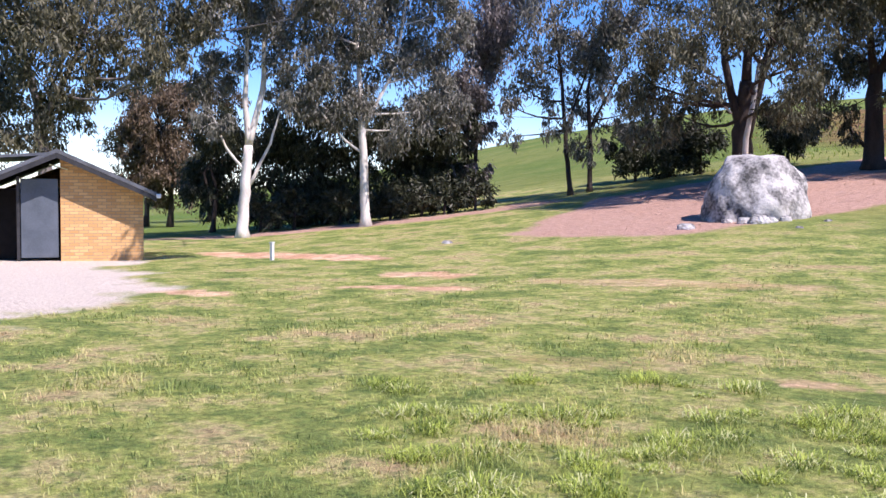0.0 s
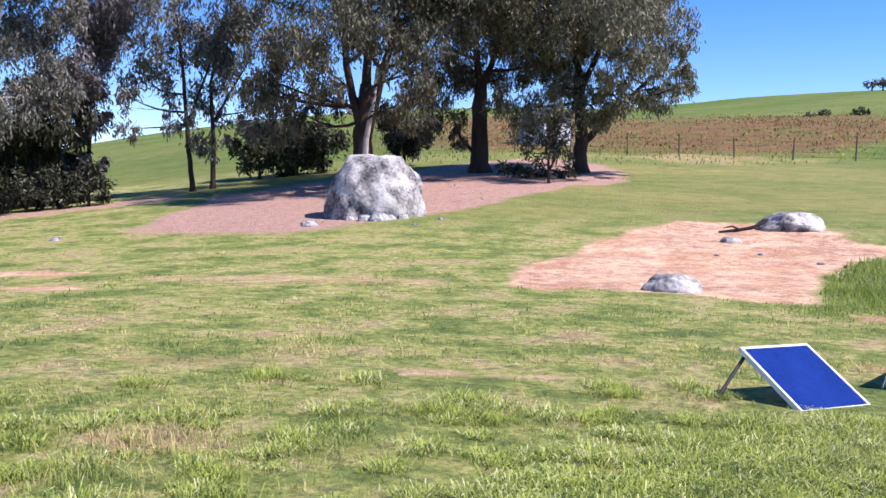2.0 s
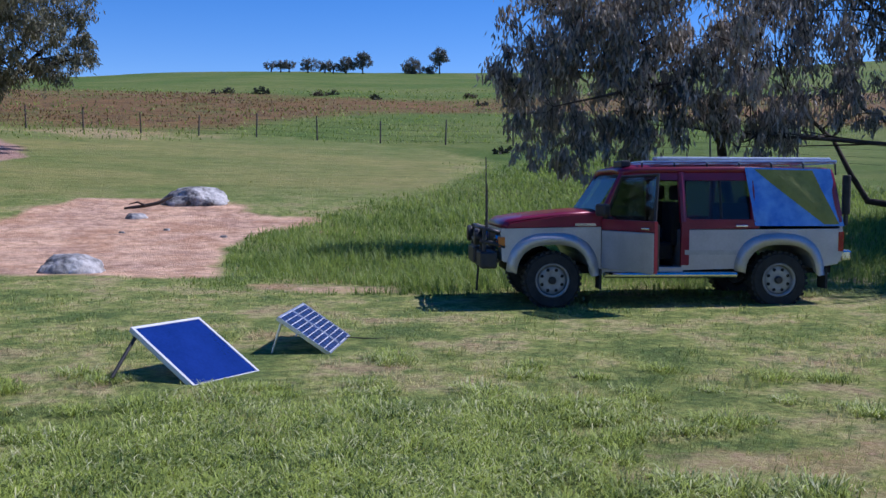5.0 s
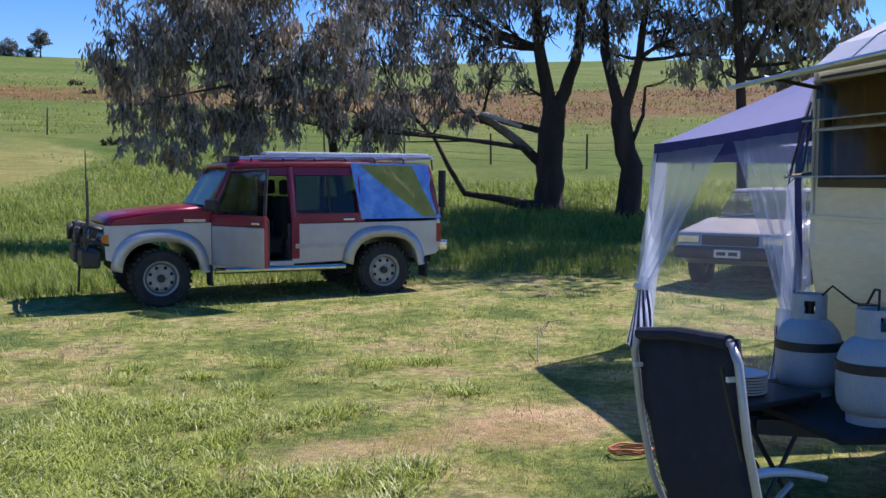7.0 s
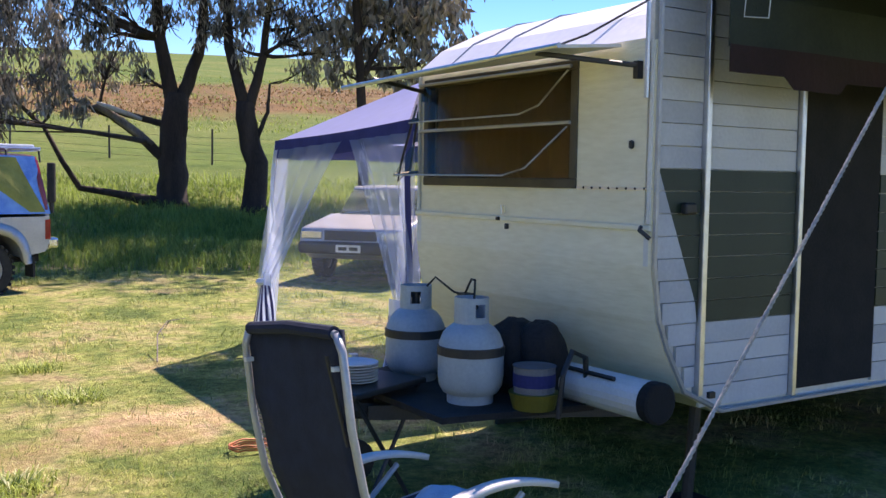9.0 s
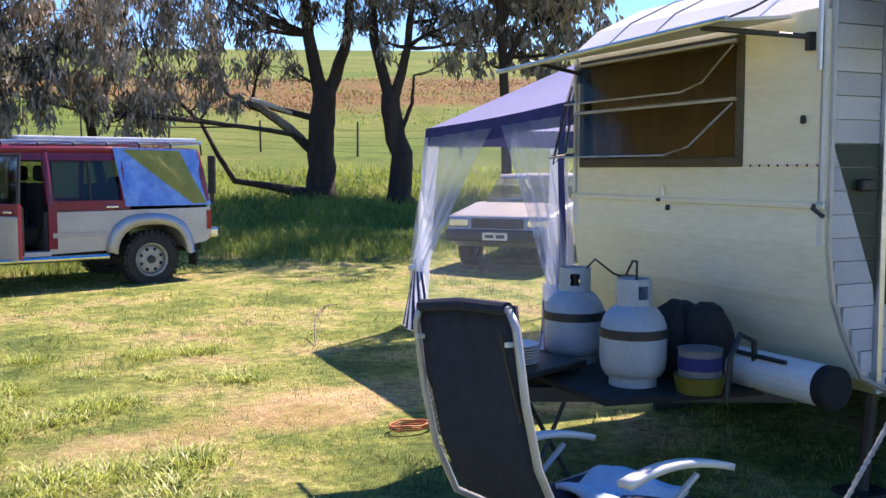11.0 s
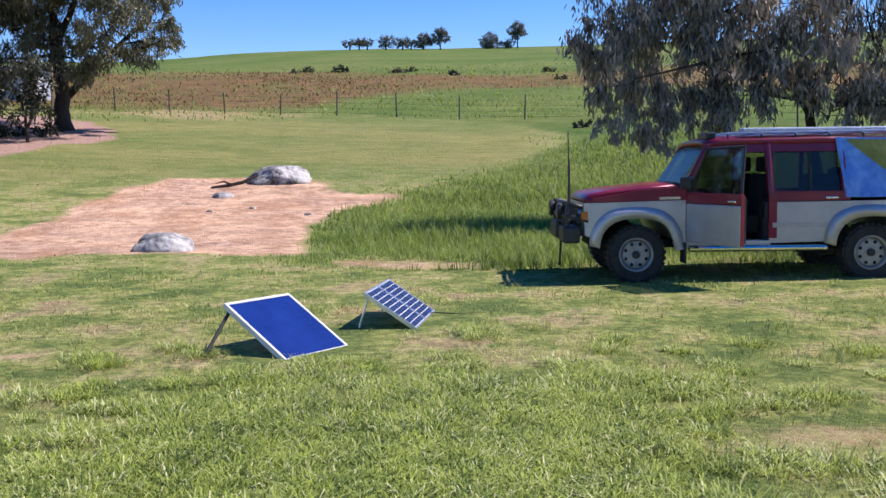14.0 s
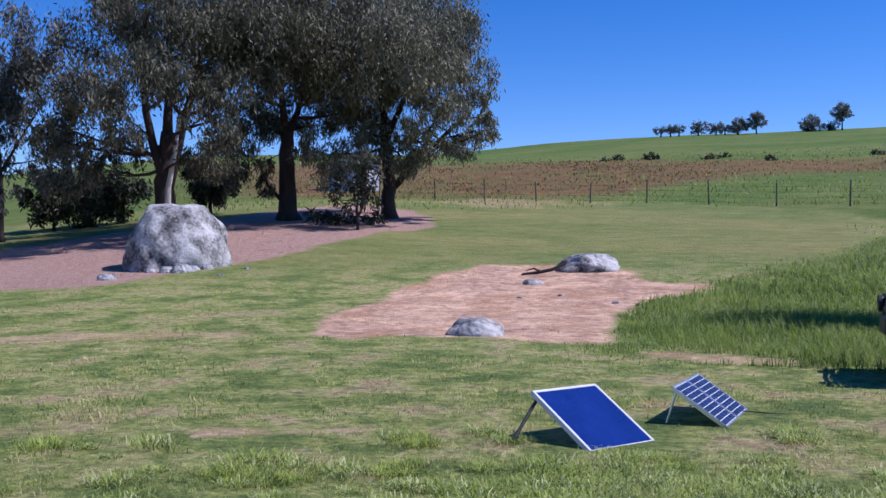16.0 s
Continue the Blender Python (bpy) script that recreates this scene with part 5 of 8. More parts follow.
# ---- amenities block of brick ----
def amenities_block():
    b = thing("amenities_block", on_ground(-27.1, 8.7, -0.03), "small tan brick amenities block with a dark steel gable roof", "building", turn=163.7)
    part("wall", Build().prism([(0, -0.2), (0, 1.9), (2.14, 2.80), (2.14, -0.2)], 0, 0.24, "x"), BRICK, b)
    part("wall", Build().box(0.24, 5.4, 0.0, 0.24, -0.2, 1.9), BRICK, b)
    part("wall", Build().prism([(0, -0.2), (0, 1.9), (2.14, 2.80), (4.28, 1.9), (4.28, -0.2)], 5.4, 5.64, "x"), BRICK, b)
    part("wall", Build().box(0.0, 5.4, 4.5, 4.74, -0.2, 1.9), BRICK, b)
    # the porch's shade is put into this wall's near-black colour
    part("wall", Build().box(1.2, 1.35, 2.14, 4.5, -0.2, 2.0), NEAR_BLACK, b, "recessed inner wall of the porch, near-black to stand in for shade")
    part("door", Build().box(0.10, 0.15, 2.20, 3.14, 0.12, 2.25), DOOR_GREY, b, "blue-grey steel screen door", 0.01)
    part("post", Build().box(0.06, 0.14, 3.16, 3.24, 0.0, 2.3), STEEL_DARK, b)
    for side, poly in (("right", [(-0.32, 1.80), (2.2, 2.93), (2.2, 3.0), (-0.32, 1.87)]), ("left", [(2.2, 2.93), (5.1, 1.66), (5.1, 1.73), (2.2, 3.0)])):
        roof = part("roof", Build().prism(poly, -0.55, 6.0, "x"), ROOF_METAL, b)
        (y0, z0), (y1, z1) = poly[2], poly[3]
        ribs = Build()
        for i in range(22):
            x = -0.5 + i * 0.3
            ribs.prism([(y0, z0), (y1, z1), (y1, z1 + 0.035), (y0, z0 + 0.035)], x, x + 0.05, "x")
        part("rib", ribs, ROOF_METAL, roof)
        part("barge_board", Build().prism([(poly[0][0], poly[0][1] - 0.14), (poly[1][0], poly[1][1] - 0.14), (poly[1][0], poly[1][1] - 0.01), (poly[0][0], poly[0][1] - 0.01)], -0.56, -0.53, "x"), STEEL_DARK, roof)
    part("gutter", Build().box(-0.6, 6.0, -0.44, -0.32, 1.74, 1.86), PLASTIC_WHITE, b, "white roof gutter", 0.02)
    part("upper_roof", Build().prism([(2.4, 2.98), (6.0, 2.72), (6.0, 2.80), (2.4, 3.06)], 2.2, 5.8, "x"), ROOF_METAL, b, "upper sheet of pale-edged roofing")
    part("downpipe", Build().tube([(-0.03, -0.06, 1.75), (-0.03, -0.06, 1.25)], 0.035, 8), STEEL_DARK, b)
    part("bracket", Build().tube([(-0.05, 1.95, 2.5), (-0.3, 2.4, 2.62)], 0.02, 6), ALUMINIUM, b)


amenities_block()


def cream_shed():
    p = polar(26.6, 64)
    b = thing("farm_shed", p - Vector((0, 0, 0.2)), "small pale farm shed behind the trees", "building", turn=66)
    part("wall", Build().box(-1.2, 1.0, 0, 2.6, 0, 1.95), SHADED_WHITE, b)
    part("roof", Build().prism([(-1.4, 1.9), (-0.1, 2.3), (1.2, 1.93), (1.2, 2.0), (-0.1, 2.38), (-1.4, 1.97)], -0.3, 2.9, "y"), ROOF_METAL, b)
    part("door", Build().box(-0.95, -0.15, -0.04, -0.005, 0.1, 1.8), material("rust_brown_door", (0.14, 0.07, 0.045), (0.24, 0.13, 0.08), 2), b)


cream_shed()


# ---- rocks ----
def rock(name, label, place, a, b, c, seed, turn=0.0, sharp=0.55, lumps=0.13, cut=0.93, category="rock"):
    """A weathered outcrop: a flattened dome with facets and cracks, set into the ground."""
    rng = np.random.default_rng(seed)
    bm = bmesh.new()
    bmesh.ops.create_icosphere(bm, subdivisions=5, radius=1)
    off = Vector(rng.normal(size=3) * 10)
    for v in bm.verts:
        d = v.co.normalized()
        e = 2.0 + 1.6 * sharp
        k = (abs(d.x) ** e + abs(d.y) ** e + abs(d.z) ** e) ** (-1 / e)
        q = d * k
        q *= 1 + lumps * noise.noise(q * 1.7 + off) + 0.6 * lumps * noise.noise(q * 4.1 + off) + 0.25 * lumps * noise.noise(q * 11 + off)
        crack = abs(noise.noise(q * 2.3 + off * 2))
        if crack < 0.05:
            q *= 1 - 0.045 * (1 - crack / 0.05)
        q.z = min(q.z, cut + 0.04 * noise.noise(q * 3 + off))
        s = 1 - 0.2 * max(q.z, 0)
        v.co = (q.x * a * s, q.y * b * s, q.z * c)
    for f in bm.faces:
        f.smooth = True
    me = bpy.data.meshes.new(name)
    bm.to_mesh(me)
    bm.free()
    me.materials.append(ROCK)
    ob = new(name, me)
    ob.matrix_world = pose(*place, 0, 0, turn)
    return tagged(ob, label, category)


rock("boulder", "huge grey lichened granite boulder on bark mulch", polar(37.40, 31.6, 0.0), 1.64, 1.5, 2.0, 3, 37, 0.30, 0.11, 0.93)
for yaw, r, s in ((38.0, 29.9, 0.22), (37.2, 29.8, 0.30), (36.6, 29.9, 0.2), (38.9, 30.2, 0.15), (35.8, 30.2, 0.18)):
    rock("rock", "rounded grey rock at the foot of the boulder", polar(yaw, r, 0.02), s, s * 0.8, s * 0.75, int(yaw * 10), yaw)
rock("rock", "low loose brown-grey rock in the mulch", polar(41.2, 29.0), 0.27, 0.2, 0.17, 12, 20)
rock("rock", "low pale granite outcrop in bare earth", polar(20.6, 17.5, -0.08), 0.55, 0.5, 0.38, 14, 10, 0.3)
rock("rock", "flat-topped pale granite outcrop with a dark end", polar(14.0, 29.3, -0.05), 0.98, 0.9, 0.52, 17, 14, 0.15, 0.14, cut=0.95)
for i, (yaw, r, s) in enumerate(((54.9, 29.3, 0.2), (17.2, 26.3, 0.3), (15.6, 24.0, 0.10), (18.0, 23.5, 0.09), (12.5, 22.6, 0.10), (35.1, 28.6, 0.12), (33.6, 30.0, 0.13))):
    rock("rock", "small broken stone lying on bare earth", polar(yaw, r, -s * 0.25), s, s * 0.8, s * 0.7, 60 + i, 40 * i)


# ---- stake, fence ----
def stake():
    s = thing("stake", polar(65.2, 26.2, -0.1), "short pale timber stake in the grass", "stake", turn=20)
    part("post", Build().box(-0.05, 0.05, -0.04, 0.04, 0, 0.55), WHITE_PAINT, s, bevel=0.012)
    part("cap", Build().box(-0.06, 0.06, -0.05, 0.05, 0.55, 0.58), WHITE_PAINT, s)


stake()


def paddock_fence():
    line = [(-34, 48), (-22, 52.5), (-9.8, 52.2), (3.4, 48.5), (11, 41), (18.5, 32), (30, 22)]
    f = thing("fence", on_ground(*line[0]), "wire paddock fence on weathered posts", "fence")
    o = f.matrix_world.translation
    spots = []
    for (x0, y0), (x1, y1) in zip(line, line[1:]):
        n = max(1, round(math.hypot(x1 - x0, y1 - y0) / 3.4))
        spots += [(x0 + (x1 - x0) * i / n, y0 + (y1 - y0) * i / n) for i in range(n)]
    rng = random.Random(4)
    tops = []
    for x, y in spots:
        h, lean = rng.uniform(1.05, 1.3), rng.uniform(-0.05, 0.05)
        g = on_ground(x, y)
        part("post", Build().tube([g - o - Vector((0, 0, 0.1)), g - o + Vector((lean, 0, h))], [0.042, 0.036], 7), TIMBER, f)
        tops.append((g - o, h))
    for level in (0.95, 0.68, 0.4, 0.15):
        part("wire", Build().tube([p + Vector((0, 0, level)) for p, h in tops], 0.005, 4), STEEL_DARK, f)


paddock_fence()


# ---- solar panels ----
def big_panel():
    a, b = Vector((-1.95, 7.70, 0.02)), Vector((-1.55, 8.36, 0.02))
    e = (b - a).normalized()
    up = Vector((-0.72 * e.y, 0.72 * e.x, 0.42))
    w, h = (b - a).length, up.length
    p = thing("solar_panel", a, "large blue thin-film solar panel propped on legs in grass", "solar panel")
    m = Matrix((e, up.normalized(), e.cross(up).normalized())).transposed().to_4x4()
    part("glass", Build().box(0.02, w - 0.02, 0.02, h - 0.02, -0.012, 0.004, m), SOLAR_BLUE, p)
    for box in ((0, w, 0, 0.028), (0, w, h - 0.028, h), (0, 0.028, 0.028, h - 0.028), (w - 0.028, w, 0.028, h - 0.028)):
        part("frame_rail", Build().box(*box, -0.035, 0.01, m), PLASTIC_WHITE, p, "white painted frame rail", 0.004)
    part("backing", Build().box(0.03, w - 0.03, 0.03, h - 0.03, -0.03, -0.014, m), PLASTIC_WHITE, p)
    for x in (0.04, w - 0.04):
        top = m @ Vector((x, h - 0.06, -0.03))
        foot = Vector((top.x, top.y, 0)) + Vector((-0.15, -0.34, -0.01)) * (1 if x < 0.1 else 0.4)
        part("leg", Build().tube([top, foot], 0.016, 8), STEEL_DARK, p)


big_panel()


def folding_panel():
    a = Vector((-1.05, 9.2, 0.04))
    e, up = Vector((0.07, 1.0, 0.0)).normalized(), Vector((-0.5, 0.035, 0.34))
    w, h = 1.13, up.length
    p = thing("solar_panel", a, "folding pair of silicon solar panels propped in grass", "solar panel")
    m = Matrix((e, up.normalized(), e.cross(up).normalized())).transposed().to_4x4()
    for k in (0, 1):
        x0 = k * (w / 2 + 0.004)
        half = part("panel", Build().box(x0 + 0.015, x0 + w / 2 - 0.019, 0.015, h - 0.015, -0.01, 0.0, m), SOLAR_BACK, p)
        for box in ((x0, x0 + w / 2 - 0.004, 0, 0.016), (x0, x0 + w / 2 - 0.004, h - 0.016, h), (x0, x0 + 0.016, 0.016, h - 0.016), (x0 + w / 2 - 0.02, x0 + w / 2 - 0.004, 0.016, h - 0.016)):
            part("frame_rail", Build().box(*box, -0.03, 0.006, m), ALUMINIUM, half)
        for i in range(4):
            for j in range(9):
                cw, ch = (w / 2 - 0.05) / 4, (h - 0.04) / 9
                cx, cy = x0 + 0.022 + i * cw, 0.02 + j * ch
                part("cell", Build().box(cx + 0.006, cx + cw - 0.006, cy + 0.004, cy + ch - 0.004, 0.0, 0.004, m), SOLAR_CELL, half)
    for x in (0.05, w - 0.05):
        top = m @ Vector((x, h - 0.05, -0.03))
        part("leg", Build().tube([top, (top.x - 0.1, top.y, -0.04)], 0.012, 8), ALUMINIUM, p)
    part("cable", Build().tube([(0.05, 0.9, 0.02), (0.35, 0.95, 0.0), (0.8, 1.1, -0.01), (1.4, 1.2, -0.01)], 0.006, 5), RUBBER, p)


folding_panel()


# ---- four-wheel drive ----
def arch_line(cx, half, top, n=16, base=0.40, e=2.7):
    """A squarish wheel arch from front to back, over the axle."""
    out = []
    for i in range(n + 1):
        c, q = math.cos(math.pi * i / n), math.sin(math.pi * i / n)
        k = (abs(c) ** e + abs(q) ** e) ** (-1 / e)
        out.append((cx + half * k * c, base + (top - base) * k * q))
    return out


def arch(cx, half, z0):
    return [(x, max(z0, z)) for x, z in arch_line(cx, half, 0.865)]


def wheel(parent, x, y, z, r, width, rim_mat, out=1):
    m = pose(x, y, z, -90 * out, 0, 0)
    h = width / 2
    w = part("wheel", Build().tube([m @ Vector((0, 0, -h * 0.8)), m @ Vector((0, 0, h * 0.3))], 0.07, 12), STEEL_DARK, parent)
    tyre = Build().lathe([(r * 0.58, -h), (r * 0.9, -h), (r * 0.98, -h * 0.75), (r, 0), (r * 0.98, h * 0.75), (r * 0.9, h), (r * 0.62, h), (r * 0.58, h * 0.7)], 36, m, False)
    tread = Build()
    for k in range(30):
        for s in (-1, 1):
            t = pose(0, 0, 0, 0, 0, 12 * k + 5 * s)
            tread.box(r * 0.95, r * 1.025, -0.022, 0.022, min(s * h * 0.15, s * h * 0.98), max(s * h * 0.15, s * h * 0.98), m @ t)
    part("tyre", tyre, RUBBER, w)
    tagged(part("tread", tread, RUBBER, w), kind="stuff")
    rim = Build().lathe([(r * 0.57, -h * 0.6), (r * 0.60, h * 0.92), (r * 0.55, h * 0.96), (r * 0.52, h * 0.45), (r * 0.50, h * 0.3)], 32, m, False)
    part("rim", rim, rim_mat, w, smooth=True)
    disc = Build().lathe([(r * 0.53, h * 0.40), (r * 0.46, h * 0.60), (r * 0.30, h * 0.66), (r * 0.22, h * 0.60), (r * 0.16, h * 0.62)], 32, m)
    part("rim_face", disc, rim_mat, w, smooth=True)
    # raised near-black discs paint the dark of holes on a solid face
    for k in range(8):
        a = 2 * math.pi * (k + 0.5) / 8
        part("rim_hole_mark", Build().tube([m @ Vector((r * 0.38 * math.cos(a), r * 0.38 * math.sin(a), z)) for z in (h * 0.55, h * 0.672)], r * 0.062, 10), NEAR_BLACK, w)
    part("hub_cap", Build().lathe([(r * 0.14, h * 0.5), (r * 0.13, h * 0.9), (r * 0.10, h * 0.96)], 16, m), STEEL_DARK, w)
    part("brake_drum", Build().lathe([(r * 0.5, -h * 0.5), (r * 0.5, h * 0.2), (r * 0.45, h * 0.22)], 24, m), STEEL_DARK, w)
    return w


def four_wheel_drive():
    f, r = Vector((1.37, 12.69, 0)), Vector((4.41, 12.88, 0))
    mid, turn = (f + r) / 2, 183.7
    side = Vector((0.064, -0.998, 0))
    o = mid - side * 0.87
    v = thing("four_wheel_drive", (o.x, o.y, 0.04), "red and silver four-wheel drive wagon with its front door open", "vehicle", turn=turn)
    hx, W = 1.49, 0.86
    front = [(2.14, 0.62)] + arch(hx, 0.47, 0.56) + [(0.86, 0.52), (0.86, 1.06), (2.14, 1.035), (2.16, 0.98)]
    part("front_body", Build().prism(front, -W, W), SILVER, v, bevel=0.03)
    rear = [(-0.20, 0.50)] + arch(-hx, 0.47, 0.52) + [(-2.28, 0.58), (-2.34, 0.70), (-2.34, 1.04), (-0.20, 1.02)]
    part("rear_body", Build().prism(rear, -W, W), SILVER, v, bevel=0.03)
    bonnet = Build()
    bonnet.grid([[(2.17 - 0.10 * (y / W) ** 4, y, 1.045), (2.165 - 0.10 * (y / W) ** 4, y, 1.09 - 0.02 * (y / W) ** 4), (2.09 - 0.06 * (y / W) ** 4, y, 1.145 - 0.03 * (y / W) ** 6), (1.8, y, 1.19 - 0.035 * (y / W) ** 6), (1.35, y, 1.235 - 0.035 * (y / W) ** 6), (0.92, y, 1.27 - 0.035 * (y / W) ** 6)] for y in np.linspace(-W + 0.02, W - 0.02, 13)])
    part("bonnet", bonnet, RED, v, smooth=True, thick=0.03)
    for s in (-1, 1):
        part("front_wing_top", Build().prism([(2.09, 1.04), (2.04, 1.105), (1.4, 1.20), (0.86, 1.24), (0.86, 1.064)], s * (W - 0.03), s * W, "y"), RED, v, bevel=0.008)
        part("wing_badge", Build().box(0.93, 1.2, s * W, s * (W + 0.006), 1.07, 1.105), CHROME, v)
        part("rear_red_band", Build().prism([(-0.2, 1.03), (-1.22, 1.04), (-1.22, 1.16), (-0.2, 1.16)], s * (W - 0.05), s * (W + 0.002), "y"), RED, v, bevel=0.006)
        part("rubbing_strip", Build().box(-1.0, -0.24, s * W, s * (W + 0.012), 0.70, 0.76), PLASTIC_GREY, v)
        for cx in (hx, -hx):
            flare = Build()
            o_, i_ = arch_line(cx, 0.60, 0.985), arch_line(cx, 0.475, 0.87)
            o_[0], o_[-1] = (cx + 0.585, 0.50), (cx - 0.66, 0.46)
            i_[0], i_[-1] = (cx + 0.475, 0.50), (cx - 0.50, 0.46)
            ys = (s * (W - 0.02), s * (W + 0.085))
            rows = [[(p[0], ys[0], p[1]) for p in o_], [(p[0], ys[0] + s * 0.05, p[1] - 0.012) for p in o_], [(p[0], ys[1], p[1] - 0.035) for p in i_[:]], [(p[0], ys[1] - s * 0.015, p[1] - 0.03) for p in i_], [(p[0], ys[0], p[1]) for p in i_]]
            part("wheel_flare", flare.grid(rows), SILVER, v, smooth=True)
            part("mud_flap", Build().box(cx - 0.63, cx - 0.60, min(s * 0.68, s * 0.92), max(s * 0.68, s * 0.92), 0.26, 0.52), RUBBER, v)
            wheel(v, cx, s * (W - 0.09), 0.37, 0.37, 0.26, RIM_PALE, s)
        part("side_step", Build().tube([(0.82, s * (W + 0.02), 0.44), (-0.92, s * (W + 0.02), 0.44)], 0.04, 10), CHROME, v)
        for x in (0.6, -0.7):
            part("step_bracket", Build().tube([(x, s * (W + 0.02), 0.44), (x, s * 0.6, 0.5)], 0.02, 6), STEEL_DARK, v)
        # pillars lean in towards the roof
        b, t = s * (W - 0.03), s * 0.73
        for name, x0, x1, wd in (("front_pillar", 0.90, 0.56, 0.035), ("middle_pillar", -0.22, -0.20, 0.05), ("rear_pillar", -1.16, -1.14, 0.045), ("tail_pillar", -2.30, -2.20, 0.05)):
            part(name, Build().tube([(x0, b, 1.12), ((x0 + x1) / 2, (b + t) / 2 + s * 0.01, 1.45), (x1, t, 1.76)], wd, 8), RED, v)
        if s < 0:
            part("door_glass", Build().prism([(0.82, 1.16), (0.46, 1.7), (-0.14, 1.7), (-0.16, 1.16)], s * 0.79, s * 0.785, "y"), GLASS_CAR, v)
            part("front_door", Build().box(-0.2, 0.86, -W, -W + 0.07, 0.5, 1.16), SILVER, v)
        for x0, x1, u0, u1 in ((-0.28, -0.72, -0.27, -0.70), (-0.76, -1.11, -0.74, -1.08)):
            g = Build().add([(x0, s * 0.80, 1.16), (x1, s * 0.80, 1.16), (u1, s * 0.725, 1.69), (u0, s * 0.725, 1.69)], [(0, 1, 2, 3)])
            part("window_glass", g, GLASS_CAR, v, thick=0.005)
        part("window_bar", Build().tube([(-0.74, s * 0.80, 1.16), (-0.72, s * 0.73, 1.70)], 0.018, 6), STEEL_DARK, v)
        if s < 0:
            part("rear_glass", Build().add([(-1.2, s * 0.8, 1.16), (-2.34, s * 0.8, 1.16), (-2.24, s * 0.725, 1.69), (-1.18, s * 0.725, 1.69)], [(0, 1, 2, 3)]), GLASS_CAR, v, thick=0.005)
        part("door_handle", Build().box(-1.06, -0.90, s * (W + 0.002), s * (W + 0.03), 1.06, 1.09), CHROME, v, bevel=0.008)
        part("tail_light", Build().box(-2.355, -2.28, min(s * 0.7, s * (W + 0.006)), max(s * 0.7, s * (W + 0.006)), 0.74, 1.0), material("red_lamp_lens", (0.25, 0.008, 0.006), (0.35, 0.015, 0.01), 20, 0.2, bump=0), v, bevel=0.01)
        part("headlight", Build().lathe([(0.10, 0), (0.10, 0.03), (0.07, 0.045)], 18, pose(2.17, s * 0.6, 0.85, 0, 90, 0)), CHROME, v)
        part("indicator", Build().box(2.10, 2.19, min(s * 0.76, s * (W + 0.004)), max(s * 0.76, s * (W + 0.004)), 0.80, 0.93), material("amber_lamp_lens", (0.5, 0.14, 0.02), (0.6, 0.2, 0.03), 20, 0.2, bump=0), v, bevel=0.01)
    roof = [[(0.60, y, 1.74 + 0.045 * (1 - (y / 0.76) ** 4)), (0.40, y, 1.785 + 0.05 * (1 - (y / 0.76) ** 4)), (-0.9, y, 1.80 + 0.05 * (1 - (y / 0.76) ** 4)), (-2.22, y, 1.77 + 0.045 * (1 - (y / 0.76) ** 4))] for y in np.linspace(-0.76, 0.76, 9)]
    part("roof", Build().grid(roof), RED, v, smooth=True, thick=0.07)
    for s in (-1, 1):
        part("window_header", Build().add([(0.52, s * 0.752, 1.66), (-1.2, s * 0.752, 1.66), (-1.2, s * 0.732, 1.77), (0.57, s * 0.732, 1.77)], [(0, 1, 2, 3)]), RED, v, thick=0.03)
        part("door_post", Build().box(-0.30, -0.19, min(s * 0.80, s * (W + 0.003)), max(s * 0.80, s * (W + 0.003)), 0.56, 1.18), RED, v, bevel=0.01)
    part("windscreen", Build().add([(0.92, -0.76, 1.25), (0.92, 0.76, 1.25), (0.60, 0.68, 1.73), (0.60, -0.68, 1.73)], [(0, 1, 2, 3)]), GLASS_CAR, v, thick=0.006)
    part("rear_door", Build().box(-2.37, -2.31, -0.8, 0.8, 0.6, 1.2), SILVER, v, bevel=0.02)
    part("floor_pan", Build().box(-2.3, 2.0, -0.62, 0.62, 0.44, 0.54), NEAR_BLACK, v)
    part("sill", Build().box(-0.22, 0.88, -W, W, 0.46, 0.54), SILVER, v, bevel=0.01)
    part("dashboard", Build().box(0.62, 0.92, -0.78, 0.78, 0.9, 1.2), NEAR_BLACK, v, bevel=0.05)
    part("firewall", Build().box(0.84, 0.87, -0.84, 0.84, 0.5, 1.2), NEAR_BLACK, v)
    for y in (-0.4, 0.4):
        seat = part("front_seat", Build().box(-0.15, 0.4, y - 0.25, y + 0.25, 0.62, 0.85), NEAR_BLACK, v, bevel=0.05)
        part("seat_back", Build().box(-0.28, -0.12, y - 0.25, y + 0.25, 0.8, 1.38), NEAR_BLACK, seat, bevel=0.05)
        part("headrest", Build().box(-0.3, -0.18, y - 0.13, y + 0.13, 1.40, 1.6), NEAR_BLACK, seat, bevel=0.04)
    part("rear_seat", Build().box(-1.3, -1.12, -0.72, 0.72, 0.9, 1.36), NEAR_BLACK, v, bevel=0.05)
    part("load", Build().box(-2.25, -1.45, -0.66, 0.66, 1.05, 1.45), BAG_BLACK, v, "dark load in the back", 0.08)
    # open door, swung towards the camp
    hinge = new("front_door")
    hinge.parent = v
    hinge.matrix_basis = pose(0.86, W, 0, 0, 0, -64)
    part("door_skin", Build().box(-1.0, 0.0, -0.05, 0.0, 0.52, 1.02), SILVER, hinge, "silver lower door panel", 0.015)
    part("door_red_band", Build().box(-1.0, 0.0, -0.05, 0.002, 1.024, 1.16), RED, hinge, bevel=0.008)
    part("door_trim", Build().box(-0.98, -0.02, -0.11, -0.052, 0.56, 1.12), NEAR_BLACK, hinge, bevel=0.01)
    part("door_edge", Build().box(-1.012, -1.0, -0.05, -0.002, 0.53, 1.15), RED, hinge)
